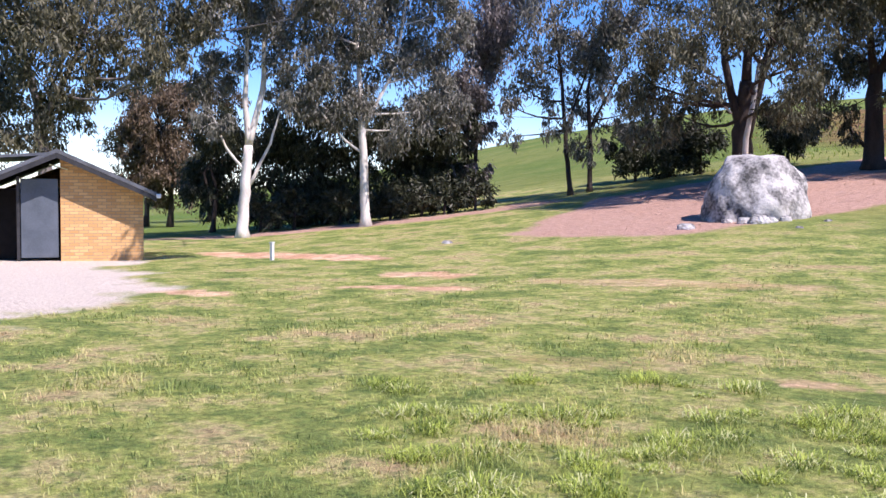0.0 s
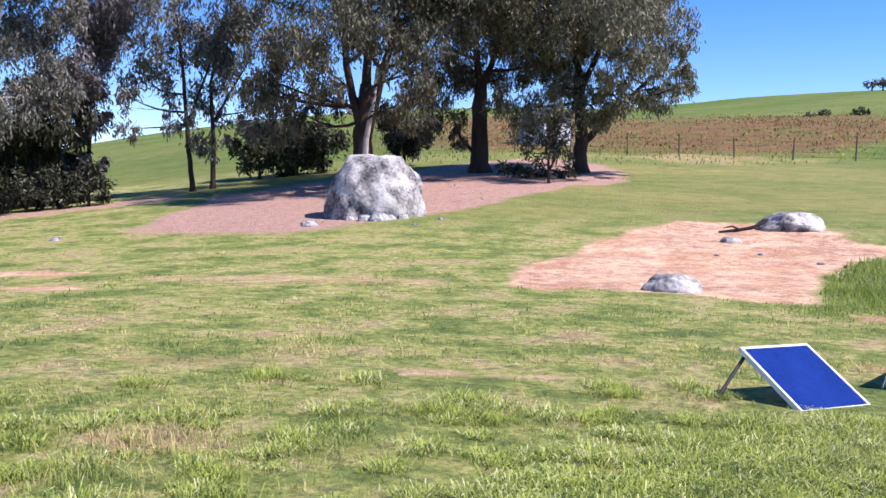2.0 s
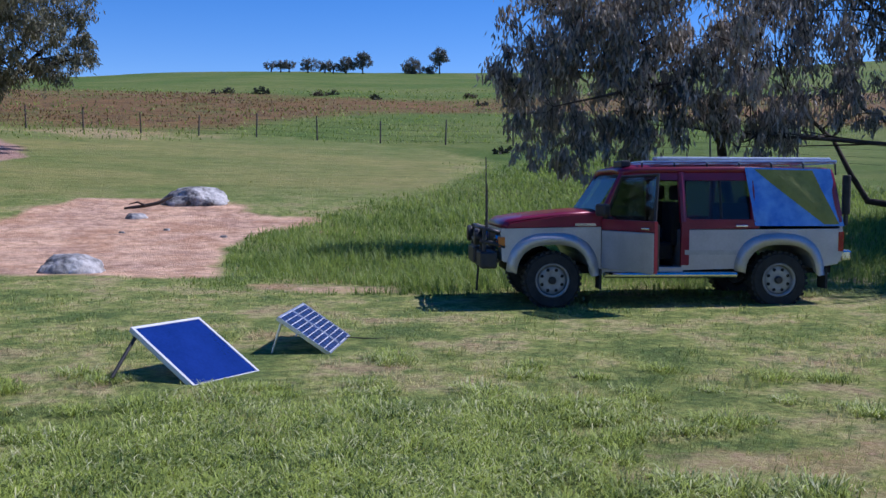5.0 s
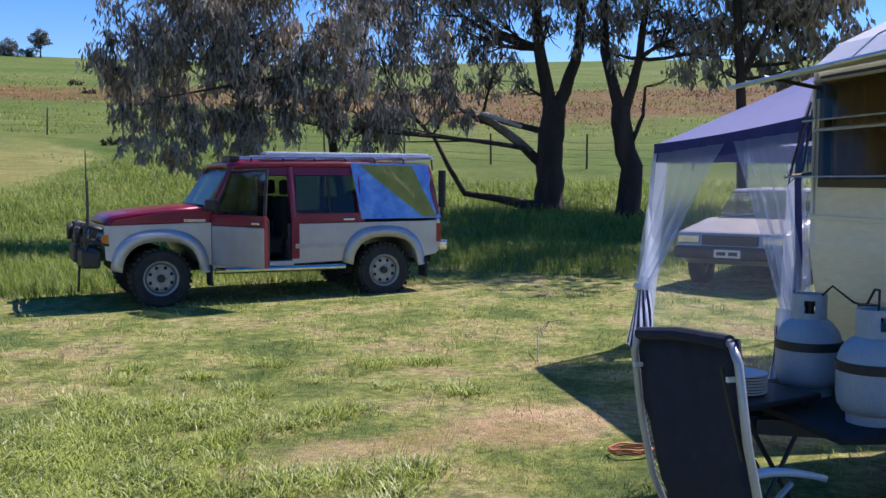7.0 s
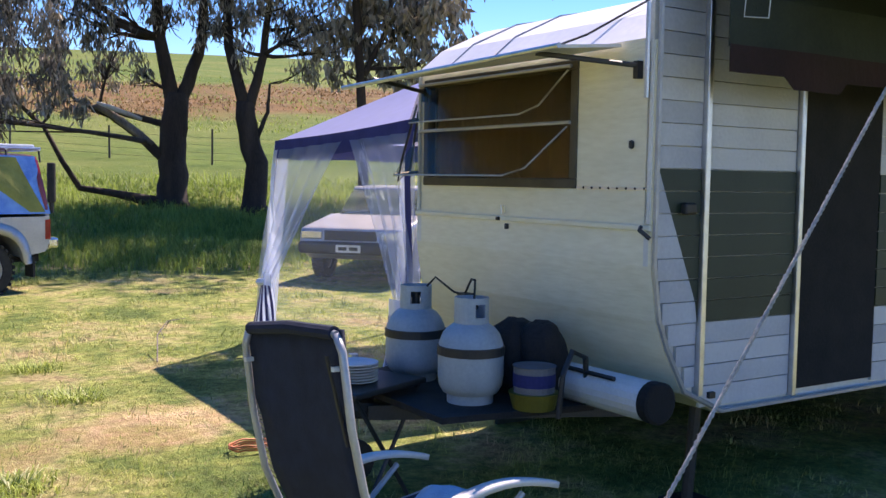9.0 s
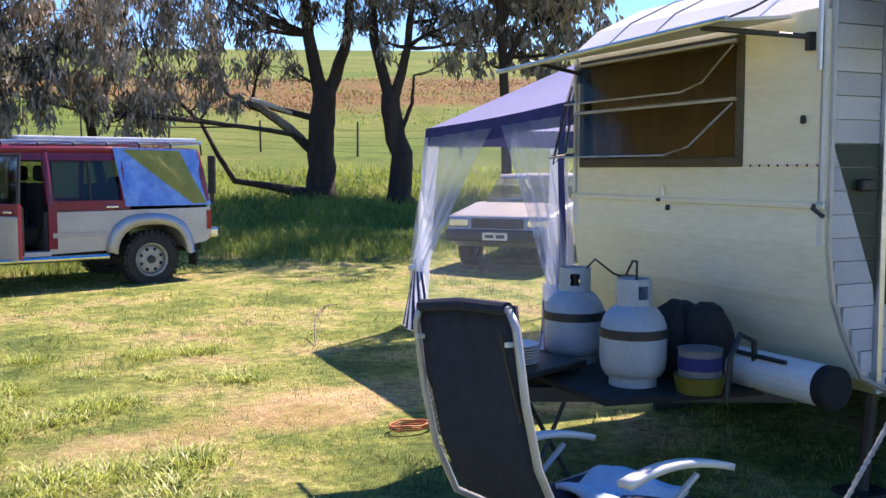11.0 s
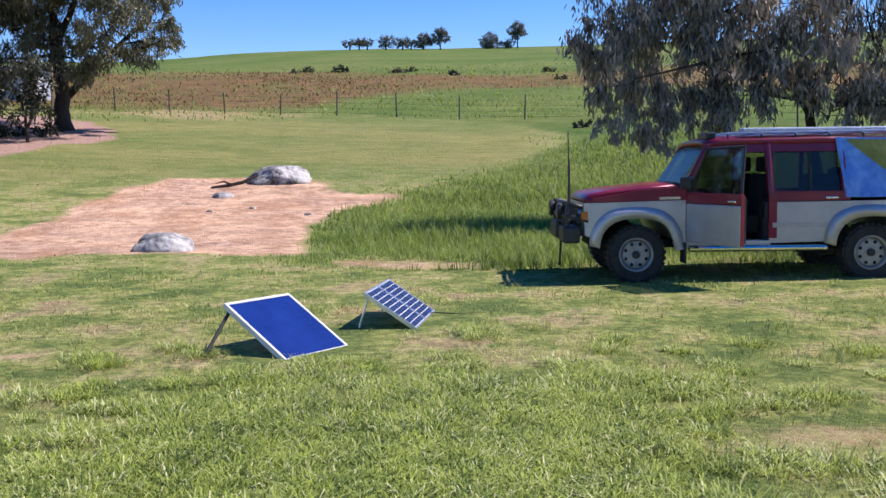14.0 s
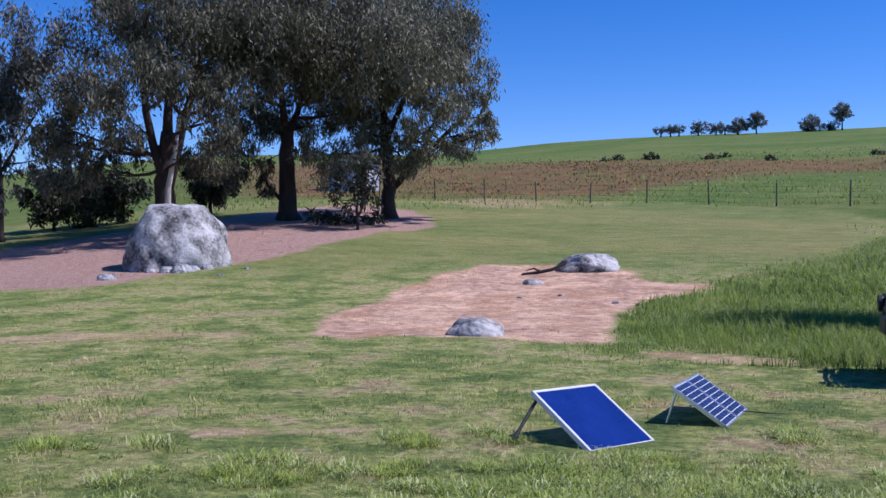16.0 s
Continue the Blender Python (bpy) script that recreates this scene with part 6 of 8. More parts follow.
    part("window_frame", Build().tube([(-0.04, -0.03, 1.16), (-0.31, -0.08, 1.70), (-0.96, -0.09, 1.72), (-0.98, -0.03, 1.16)], 0.022, 6), STEEL_DARK, hinge)
    part("door_glass", Build().add([(-0.05, -0.03, 1.16), (-0.31, -0.08, 1.69), (-0.95, -0.09, 1.71), (-0.97, -0.03, 1.16)], [(0, 1, 2, 3)]), GLASS_CAR, hinge, thick=0.005)
    part("door_handle", Build().box(-0.94, -0.80, 0.003, 0.03, 1.05, 1.08), CHROME, hinge, bevel=0.008)
    part("mirror", Build().box(-0.26, -0.06, 0.05, 0.16, 1.2, 1.36), STEEL_DARK, hinge, "black door mirror", 0.03)
    # covered rear quarter
    sheet = Build()
    cols = 12
    rows = []
    for i in range(9):
        t = i / 8
        row = []
        for k in range(cols + 1):
            u = k / cols
            x = (-1.16 - 1.19 * u) * (1 - t) + (-1.04 - 1.14 * u) * t
            y = (W + 0.015) * (1 - t) + 0.775 * t + 0.012 * math.sin(9 * u + 5 * t) * math.sin(math.pi * t)
            row.append((x, y, 1.075 + 0.76 * t - 0.02 * u * t))
        rows.append(row)
    part("blue_cover", sheet.grid(rows), BLUE_TARP, v, "blue tarpaulin over the rear side window", thick=0.006)
    band = Build()
    def on_sheet(u, t, d=0.008):
        return ((-1.16 - 1.19 * u) * (1 - t) + (-1.04 - 1.14 * u) * t, (W + 0.015) * (1 - t) + 0.775 * t + 0.012 * math.sin(9 * u + 5 * t) * math.sin(math.pi * t) + d, 1.075 + 0.76 * t - 0.02 * u * t)
    band.grid([[on_sheet(0.08 + 0.72 * (1 - t) + (0.15 + 0.55 * t) * k / 6, t) for k in range(7)] for t in np.linspace(0.03, 0.97, 12)])
    part("olive_cover", band, OLIVE_TARP, v, "olive panel sewn on the tarpaulin")
    part("tail_cover", Build().grid([[(-2.345 + 0.16 * t, y, 1.08 + 0.74 * t) for y in np.linspace(0.86 - 0.09 * t, -0.86 + 0.09 * t, 5)] for t in np.linspace(0, 1, 5)]), BLUE_TARP, v, thick=0.006)
    # roof rack and its load
    rack = part("roof_rack", Build().tube([(0.30, 0.70, 1.90), (-2.3, 0.70, 1.92)], 0.016, 6).tube([(0.30, -0.70, 1.90), (-2.3, -0.70, 1.92)], 0.016, 6), ALUMINIUM, v)
    for i in range(7):
        x = 0.3 - i * 0.43
        part("crossbar", Build().tube([(x, -0.72, 1.90), (x, 0.72, 1.90)], 0.014, 6), ALUMINIUM, rack)
        for s in (-1, 1):
            part("foot", Build().tube([(x, s * 0.70, 1.90), (x, s * 0.735, 1.74)], 0.012, 6), STEEL_DARK, rack)
    part("folded_canopy", Build().box(-2.25, 0.1, 0.45, 0.66, 1.92, 1.97), material("pale_blue_cloth", (0.35, 0.42, 0.52), (0.55, 0.60, 0.68), 6, 0.8, bump=0.3), v, "pale folded canopy on the roof rack", 0.02)
    part("light_bar", Build().box(0.42, 0.55, 0.15, 0.6, 1.83, 1.92), STEEL_DARK, v, bevel=0.02)
    # bull bar
    bar = part("bull_bar", Build().box(2.20, 2.42, -0.86, 0.86, 0.52, 0.74), STEEL_DARK, v, "black steel bull bar", 0.03)
    for z, w, x in ((0.86, 0.84, 2.38), (1.02, 0.80, 2.34)):
        part("hoop", Build().tube([(2.10, w, z - 0.06), (2.30, w, z), (x, w * 0.9, z), (x + 0.03, 0, z), (x, -w * 0.9, z), (2.30, -w, z), (2.10, -w, z - 0.06)], 0.028, 8), STEEL_DARK, bar, smooth=True)
    for y in (-0.78, -0.4, 0.4, 0.78):
        part("upright", Build().tube([(2.36, y, 0.6), (2.36, y * 0.97, 1.04)], 0.028, 8), STEEL_DARK, bar)
    for y in (-0.5, 0.5):
        part("driving_lamp", Build().lathe([(0.05, -0.1), (0.11, -0.02), (0.11, 0.02), (0.09, 0.03)], 20, pose(2.44, y, 0.92, 0, 90, 0)), STEEL_DARK, bar)
    part("winch", Build().box(2.22, 2.46, -0.3, 0.3, 0.56, 0.78), STEEL_DARK, bar, bevel=0.03)
    part("grille", Build().box(2.13, 2.165, -0.5, 0.5, 0.72, 1.0), STEEL_DARK, v)
    part("aerial", Build().tube([(2.33, 0.72, 1.0), (2.33, 0.72, 1.25), (2.34, 0.72, 1.95)], [0.022, 0.012, 0.006], 6), STEEL_DARK, v, "tall black aerial")
    part("aerial", Build().tube([(2.30, 0.55, 1.0), (2.30, 0.55, 1.6)], [0.012, 0.004], 6), STEEL_DARK, v)
    part("hanging_strap", Build().tube([(2.42, 0.6, 0.55), (2.44, 0.6, 0.22)], 0.015, 6), RUBBER, v)
    part("rear_bumper", Build().box(-2.48, -2.34, -0.84, 0.84, 0.62, 0.76), CHROME, v, bevel=0.03)
    part("canister", Build().tube([(-2.40, 0.80, 1.22), (-2.40, 0.80, 1.74)], 0.055, 12), RUBBER, v, "black cylinder at the tail", 0.015)
    part("canister_strap", Build().tube([(-2.40, 0.80, 1.08), (-2.40, 0.80, 1.24)], 0.03, 8), STEEL_DARK, v)
    for x in (hx, -hx):
        part("axle", Build().tube([(x, -0.7, 0.37), (x, 0.7, 0.37)], 0.06, 8), STEEL_DARK, v)


four_wheel_drive()


def sedan():
    """A pale car parked in the shade beyond the gazebo."""
    p = on_ground(10.8, 12.56)
    v = thing("sedan", (p.x, p.y, p.z - 0.02), "pale silver sedan parked in the shade of trees", "car", turn=212)
    W = 0.82
    side = [(2.05, 0.45), (2.10, 0.60), (2.05, 0.80)] + [(0.95, 0.96), (-1.2, 0.98), (-2.05, 0.92), (-2.15, 0.55), (-2.0, 0.42)]
    low = [(2.05, 0.42)] + [(1.3 + 0.36 * math.cos(math.pi * i / 10), 0.30 + 0.36 * math.sin(math.pi * i / 10)) for i in range(11)] + [(-1.3 + 0.36 * math.cos(math.pi * i / 10), 0.30 + 0.36 * math.sin(math.pi * i / 10)) for i in range(11)] + side[-1:] + side[-2:-1] + [(-2.05, 0.92), (-1.2, 0.98), (0.95, 0.96), (2.05, 0.80), (2.10, 0.60)]
    part("body", Build().prism(low, -W, W), SILVER, v, bevel=0.06)
    top = Build().prism([(0.95, 0.95), (0.25, 1.36), (-0.95, 1.38), (-1.6, 0.97)], -0.66, 0.66)
    part("cabin", top, GLASS_CAR, v, "dark tinted glasshouse", 0.05)
    part("roof", Build().prism([(0.30, 1.345), (0.24, 1.40), (-0.95, 1.42), (-1.05, 1.36)], -0.64, 0.64), SILVER, v, bevel=0.03)
    part("front_bumper", Build().box(2.04, 2.20, -0.8, 0.8, 0.42, 0.60), STEEL_DARK, v, bevel=0.05)
    part("grille", Build().box(2.07, 2.12, -0.4, 0.4, 0.62, 0.76), STEEL_DARK, v)
    part("number_plate", Build().box(2.20, 2.21, -0.19, 0.19, 0.45, 0.56), PLASTIC_WHITE, v, "pale plate with plain bars")
    part("plate_bars", Build().box(2.21, 2.213, -0.15, -0.02, 0.48, 0.53).box(2.21, 2.213, 0.02, 0.15, 0.48, 0.53), STEEL_DARK, v)
    for s in (-1, 1):
        part("headlight", Build().box(2.04, 2.11, min(s * 0.45, s * 0.78), max(s * 0.45, s * 0.78), 0.63, 0.76), CHROME, v, bevel=0.02)
        for x in (1.3, -1.3):
            wheel(v, x, s * 0.72, 0.31, 0.31, 0.19, PLASTIC_GREY, s)


sedan()


# ---- gazebo ----
def gazebo():
    A, B = Vector((5.52, 8.07, 0)), Vector((4.95, 5.20, 0))
    deep = Vector((2.85, -0.57, 0))
    C, D = B + deep, A + deep
    corners = [A, B, C, D]
    tops = [1.98, 2.09, 2.12, 2.02]
    g = thing("gazebo", on_ground(A.x, A.y), "blue-roofed gazebo with pale netting tied back at its sides", "gazebo")
    o = g.matrix_world.translation.copy()
    mid = (A + B + C + D) / 4
    peak = Vector((mid.x, mid.y, 2.78)) - o
    P = [Vector((c.x, c.y, t)) - o for c, t in zip(corners, tops)]
    for i in range(4):
        a, b = P[i], P[(i + 1) % 4]
        rows = []
        for t in np.linspace(0, 1, 6):
            row = []
            for u in np.linspace(0, 1, 7):
                p = (a.lerp(b, u)).lerp(peak, t)
                p.z -= 0.05 * math.sin(math.pi * u) * math.sin(math.pi * t) + 0.02 * math.sin(math.pi * u) * (1 - t)
                row.append(p)
            rows.append(row)
        part("roof_panel", Build().grid(rows), GAZEBO_TOP, g, smooth=True)
        drop = Vector((0, 0, -0.17))
        vrow = [a.lerp(b, u) + Vector((0, 0, 0.004 - 0.02 * math.sin(math.pi * u))) for u in np.linspace(0, 1, 13)]
        out = (a + b) / 2 - Vector((mid.x, mid.y, 0)) + Vector((o.x, o.y, 0))
        out = Vector((out.x, out.y, 0)).normalized() * 0.015
        part("valance", Build().grid([[p + out for p in vrow], [p + drop + out * 1.6 + Vector((0, 0, 0.008 * math.sin(5 * k))) for k, p in enumerate(vrow)]]), GAZEBO_NAVY, g, thick=0.004)
    feet = []
    for c, p in zip(corners, P):
        away = (c - mid).normalized() * 0.16
        f = on_ground(c.x + away.x, c.y + away.y) - o
        feet.append(f)
        part("pole", Build().tube([f, p + Vector((0, 0, -0.02))], 0.019, 8), PLASTIC_WHITE, g)
    def wall_point(i, u, t, bulge=0.0):
        """u along the side, t from the eaves (0) to the ground (1)"""
        a = P[i].lerp(feet[i], t)
        b = P[(i + 1) % 4].lerp(feet[(i + 1) % 4], t)
        n = (b - a).cross(Vector((0, 0, 1))).normalized()
        return a.lerp(b, u) + n * bulge
    for i in (1, 2, 3):
        part("net_wall", Build().grid([[wall_point(i, u, 0.06 + 0.92 * t, 0.02 * math.sin(14 * u)) for u in np.linspace(0, 1, 25)] for t in np.linspace(0, 1, 5)]), NET, g, smooth=True)
        for u in (0.03, 0.5, 0.97):
            part("wall_binding", Build().grid([[wall_point(i, u + d, 0.06 + 0.92 * t, 0.03) for d in (-0.02, 0.02)] for t in np.linspace(0, 1, 5)]), NET_DENSE, g)
    # the open side: netting gathered to the poles
    part("net_wall", Build().grid([[wall_point(0, u, 0.06 + 0.9 * t, 0.01 * math.sin(14 * u)) for u in np.linspace(0.02, 0.98, 20)] for t in np.linspace(0, 1, 5)]), NET, g)
    for flip in (0, 1):
        rows = []
        for t in np.linspace(0.05, 0.99, 22):
            s = min(t / 0.70, 1.0)
            inner = (0.36 if flip else 0.50) * (1 - s ** 0.9) + 0.085 + (0.09 * (t - 0.68) / 0.31 if t > 0.68 else 0)
            outer = 0.015
            begin = inner * 0.12 * (1 - s) + outer
            row = []
            for k in range(31):
                u = k / 30
                w = begin + (inner - begin) * u
                w = 1 - w if flip else w
                row.append(wall_point(0, w, t, 0.05 + 0.035 * math.sin(u * 26 + 3 * t) * (0.5 + s)))
            rows.append(row)
        part("curtain", Build().grid(rows), NET_SHEET, g, "white net curtain gathered to the pole", smooth=True)
        part("curtain_hem", Build().grid([row[23:] for row in rows]), NET_DENSE, g, "dense white hem of the net curtain", smooth=True)
        tail = [[wall_point(0, (1 - w if flip else w), t, 0.09 + 0.03 * math.sin(40 * w + 6 * t)) for w in np.linspace(0.035 - 0.22 * (t - 0.64), 0.12 + 0.16 * (t - 0.64), 18)] for t in np.linspace(0.64, 1.0, 10)]
        part("curtain_tail", Build().grid(tail), NET_DENSE, g, smooth=True)
        strip = [[wall_point(0, (1 - w if flip else w), t, 0.07 + 0.02 * math.sin(9 * t)) for w in (0.02 + 0.03 * q, 0.05 + 0.03 * q)] for q in (1,) for t in np.linspace(0.05, 0.98, 12)]
        part("binding", Build().grid(strip), GAZEBO_NAVY if flip else NET_DENSE, g)
        knot = wall_point(0, 0.94 if flip else 0.06, 0.69, 0.1)
        for k in range(6):
            rows = []
            for t in np.linspace(0.70, 0.995, 9):
                lo, hi = 0.035 - 0.22 * (t - 0.64), 0.12 + 0.16 * (t - 0.64)
                at, half = lo + (hi - lo) * (k + 0.5) / 6, (hi - lo) * 0.045
                rows.append([wall_point(0, (1 - w if flip else w), t, 0.098 + 0.03 * math.sin(40 * w + 6 * t)) for w in (at - half, at, at + half)])
            part("blue_stripe", Build().grid(rows), GAZEBO_NAVY, g, smooth=True)
        part("tie", Build().lathe([(0.05, -0.03), (0.07, 0), (0.05, 0.03)], 12, pose(*knot)), PLASTIC_WHITE, g)


gazebo()


# ---- caravan ----
def caravan():
    turn = -9.9
    c = thing("caravan", (3.96, 2.62, 0.0), "old cream and white caravan with a dark green stripe", "caravan", turn=turn)
    W, L = 2.05, 5.2
    prof = [(0.0, 2.28), (0.0, 1.25), (0.04, 1.0), (0.10, 0.86), (0.22, 0.65), (0.48, 0.53), (L - 0.3, 0.53), (L, 0.7), (L, 2.3), (L - 0.4, 2.6), (1.2, 2.72), (0.5, 2.58), (0.18, 2.43)]
    # front skin over the whole width
    front_line = [(0.48, 0.53), (0.22, 0.65), (0.10, 0.86), (0.04, 1.0), (0.0, 1.25), (0.0, 2.28)]
    top_line = [(0.0, 2.28), (0.18, 2.43), (0.5, 2.58), (1.2, 2.72), (3, 2.74), (L - 0.4, 2.6), (L, 2.3)]
    part("roof", Build().grid([[(x, y, z) for x, z in top_line] for y in np.linspace(0.06, W + 0.01, 4)]), ROOF_WHITE, c, "white roof curving down at the front", thick=0.03)
    # front wall round the window opening: y 0.66 to 1.96 at z 1.62 to 2.18
    y0, y1, z0, z1 = 0.55, 1.95, 1.62, 2.22
    fw = Build()
    for a, b, d, e in ((0, W, 1.426, z0), (0, W, z1, 2.28), (0, y0, z0, z1), (y1, W, z0, z1)):
        fw.box(0.0, 0.04, a, b, d, e)
    part("front_wall", fw, CREAM, c)
    part("front_wall_lower", Build().grid([[(x + 0.015, y, z) for x, z in front_line[:5] + [(0.0, 1.426)]] for y in np.linspace(0, W, 3)]), CREAM, c, thick=0.03)
    for y in (0.02, W - 0.02):
        part("corner_strip", Build().box(-0.008, 0.0, y - 0.012, y + 0.012, 1.445, 2.28), WHITE_PAINT, c, bevel=0.003)
    part("front_rail", Build().box(-0.016, 0.0, 0.0, W, 1.412, 1.440), CREAM, c, "cream rail across the front", 0.006)
    part("seam", Build().box(-0.006, 0.0, 0.0, y0, 1.60, 1.612), ALUMINIUM, c)
    for i in range(9):
        part("rivet", Build().lathe([(0.006, 0), (0.005, 0.004), (0.001, 0.006)], 8, pose(-0.006, 0.05 + 0.06 * i, 1.606, 0, -90, 0)), STEEL_DARK, c)
    # front window
    w = part("front_window", Build().box(0.0, 0.02, y0 + 0.03, y1 - 0.03, z0 + 0.03, z1 - 0.03), GLASS_BROWN, c, "brown tinted front window")
    for a, b, d, e in ((y0 - 0.02, y1 + 0.02, z0 - 0.02, z0 + 0.03), (y0 - 0.02, y1 + 0.02, z1 - 0.03, z1 + 0.02), (y0 - 0.02, y0 + 0.03, z0 + 0.03, z1 - 0.03), (y1 - 0.03, y1 + 0.02, z0 + 0.03, z1 - 0.03)):
        part("window_frame", Build().box(-0.012, 0.045, a, b, d, e), FRAME_BROWN, w, bevel=0.006)
    part("curtain", Build().grid([[(0.06 + 0.012 * math.sin(y * 46), y, z) for y in np.linspace(y0, y1, 90)] for z in (z0 - 0.02, z1 + 0.02)]), material("faded_brown_curtain", (0.05, 0.032, 0.010), (0.11, 0.07, 0.025), 4, 0.9), w, smooth=True)
    # unseen near-black board, added to block light behind the window
    part("dark_backing", Build().box(0.3, 0.32, 0.05, W - 0.05, 0.7, 2.4), NEAR_BLACK, c)
    # two hopper panes pushed open
    for k, (zt, zb, out) in enumerate(((1.93, 1.66, 0.20), (2.21, 1.98, 0.10))):
        pane = part("hopper_pane", Build().add([(-0.02, y0 + 0.03, zt), (-0.02, y1 + 0.05, zt), (-out, y1 + 0.05, zb), (-out, y0 + 0.25, zb), (-0.04, y0 + 0.03, zt - 0.05)], [(0, 1, 2, 3, 4)]), GLASS_BROWN, w, "hinged acrylic pane propped open", thick=0.004)
        part("pane_rail", Build().tube([(-0.02, y0 + 0.02, zt), (-0.02, y1 + 0.06, zt)], 0.010, 6), PLASTIC_GREY, pane)
        part("pane_rail", Build().tube([(-0.03, y0 + 0.03, zt - 0.02), (-out * 0.8, y0 + 0.2, zb + 0.04), (-out, y0 + 0.34, zb), (-out, y1 + 0.05, zb)], 0.005, 6), PLASTIC_GREY, pane)
        part("pane_stay", Build().tube([(-0.02, y1 + 0.07, zb + 0.02), (-out, y1 + 0.05, zb)], 0.010, 6), STEEL_DARK, pane)
    # raised stone shield above the window
    sh = part("window_shield", Build().add([(-0.03, 0.20, 2.27), (-0.03, W - 0.02, 2.27), (-0.42, W + 0.0, 2.20), (-0.42, 0.22, 2.235)], [(0, 1, 2, 3)]), WHITE_PAINT, c, "white window shield propped up as an awning", thick=0.015)
    part("shield_edge", Build().tube([(-0.42, 0.18, 2.235), (-0.42, W + 0.22, 2.19)], 0.014, 8), ALUMINIUM, sh)
    for y in (0.10, W - 0.1):
        part("shield_arm", Build().tube([(-0.03, y, 2.17), (-0.38, y + 0.3 * (y < 1), 2.225)], 0.012, 6), STEEL_DARK, sh)
        part("arm_bracket", Build().box(-0.035, 0.0, y - 0.015, y + 0.015, 2.11, 2.19), STEEL_DARK, sh)
    part("roof_cable", Build().tube([(-0.20, 0.62, 2.26), (0.02, 0.50, 2.36), (0.40, 0.34, 2.60), (1.0, 0.1, 2.74)], 0.006, 5), RUBBER, c, "black cable over the roof")
    for y in (1.30, 1.72):
        part("roof_seam", Build().tube([(0.0, y, 2.30), (0.18, y, 2.452), (0.5, y, 2.60), (1.2, y, 2.74)], 0.006, 5), PLASTIC_GREY, c)
    part("latch", Build().box(-0.022, 0.0, 0.125, 0.15, 1.79, 1.83), STEEL_DARK, c, bevel=0.01)
    part("rail_clasp", Build().tube([(-0.025, 1.10, 1.45), (-0.03, 1.095, 1.50), (-0.03, 1.125, 1.50), (-0.025, 1.12, 1.45)], 0.005, 6), ALUMINIUM, c)
    part("rail_catch", Build().box(-0.03, 0.0, 1.15, 1.175, 1.415, 1.435), STEEL_DARK, c, bevel=0.005)
    part("rail_catch", Build().box(-0.02, 0.0, 1.085, 1.105, 1.37, 1.40), STEEL_DARK, c, bevel=0.005)
    part("corner_rail", Build().tube([(-0.02, 0.04, 2.02), (-0.02, 0.04, 2.45)], 0.012, 6), ALUMINIUM, c)
    part("rail_end", Build().tube([(-0.03, 0.04, 1.43), (-0.06, 0.02, 1.42), (-0.03, -0.02, 1.38)], 0.010, 6), STEEL_DARK, c)
    # near side: lapped boards, a door and a dark stripe
    def line_x(z):
        """the curved front edge of the side at height z"""
        for (xa, za), (xb, zb) in zip(front_line, front_line[1:]):
            if za <= z <= zb:
                return xa + (xb - xa) * (z - za) / (zb - za)
        return 0.48 if z < 0.53 else 0.0
    part("side_wall", Build().prism([(0.0, 2.76)] + prof[1:8] + [(L, 2.6), (L - 0.3, 2.76)], 0.02, 0.05), WHITE_PAINT, c)
    part("side_wall", Build().prism(prof, W - 0.05, W - 0.001), WHITE_PAINT, c)
    part("rear_wall", Build().box(L - 0.04, L, 0.05, W - 0.05, 0.5, 2.4), WHITE_PAINT, c)
    part("floor", Build().box(0.5, L - 0.1, 0.05, W - 0.05, 0.52, 0.6), STEEL_DARK, c)
    bh = 0.104
    for i in range(21):
        za, zb = 0.56 + i * bh, 0.56 + (i + 1) * bh - 0.005
        for xa, xb in ((max(line_x(za), line_x(zb)) + 0.03, 0.31), (0.35, 1.0), (1.72, L - 0.05)):
            if xa > 0.28 and xb < 0.32:
                continue
            green = 1.02 < za + bh / 2 < 1.66
            # white boards in a shade-toned colour, as this side faces from the sun
            mat = SHADED_WHITE
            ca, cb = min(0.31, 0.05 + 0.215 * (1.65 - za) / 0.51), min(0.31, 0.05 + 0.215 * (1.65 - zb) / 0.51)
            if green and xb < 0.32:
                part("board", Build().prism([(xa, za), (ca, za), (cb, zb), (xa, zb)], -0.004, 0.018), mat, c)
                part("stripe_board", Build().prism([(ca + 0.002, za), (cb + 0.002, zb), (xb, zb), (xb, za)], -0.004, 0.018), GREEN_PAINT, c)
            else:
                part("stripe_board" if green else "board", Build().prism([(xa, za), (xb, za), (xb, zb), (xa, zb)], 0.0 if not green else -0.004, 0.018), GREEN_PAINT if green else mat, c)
    part("edge_trim", Build().tube([(x + 0.015, -0.008, z) for x, z in [(0.0, 2.76)] + front_line[::-1]] + [(L, -0.008, 0.53)], 0.014, 6), PLASTIC_GREY, c)
    part("door_trim", Build().box(0.312, 0.345, -0.03, 0.018, 0.62, 2.75), ALUMINIUM, c, bevel=0.006)
    part("door_trim", Build().box(1.005, 1.035, -0.03, 0.018, 0.55, 2.2), ALUMINIUM, c, bevel=0.006)
    # no opening: a flat near-black panel paints the dark inside the door
    part("doorway_shade", Build().box(1.04, 1.71, -0.003, 0.018, 0.58, 2.3), NEAR_BLACK, c, "near-black panel standing in for the shaded open doorway")
    part("door_lock", Build().box(0.175, 0.245, -0.045, -0.004, 1.49, 1.545), STEEL_DARK, c, "black lock", 0.01)
    part("side_marker", Build().box(0.40, 0.44, -0.02, 0.0, 0.60, 0.63), STEEL_DARK, c)
    # awning over the door
    xs = np.linspace(0.13, 4.2, 60)
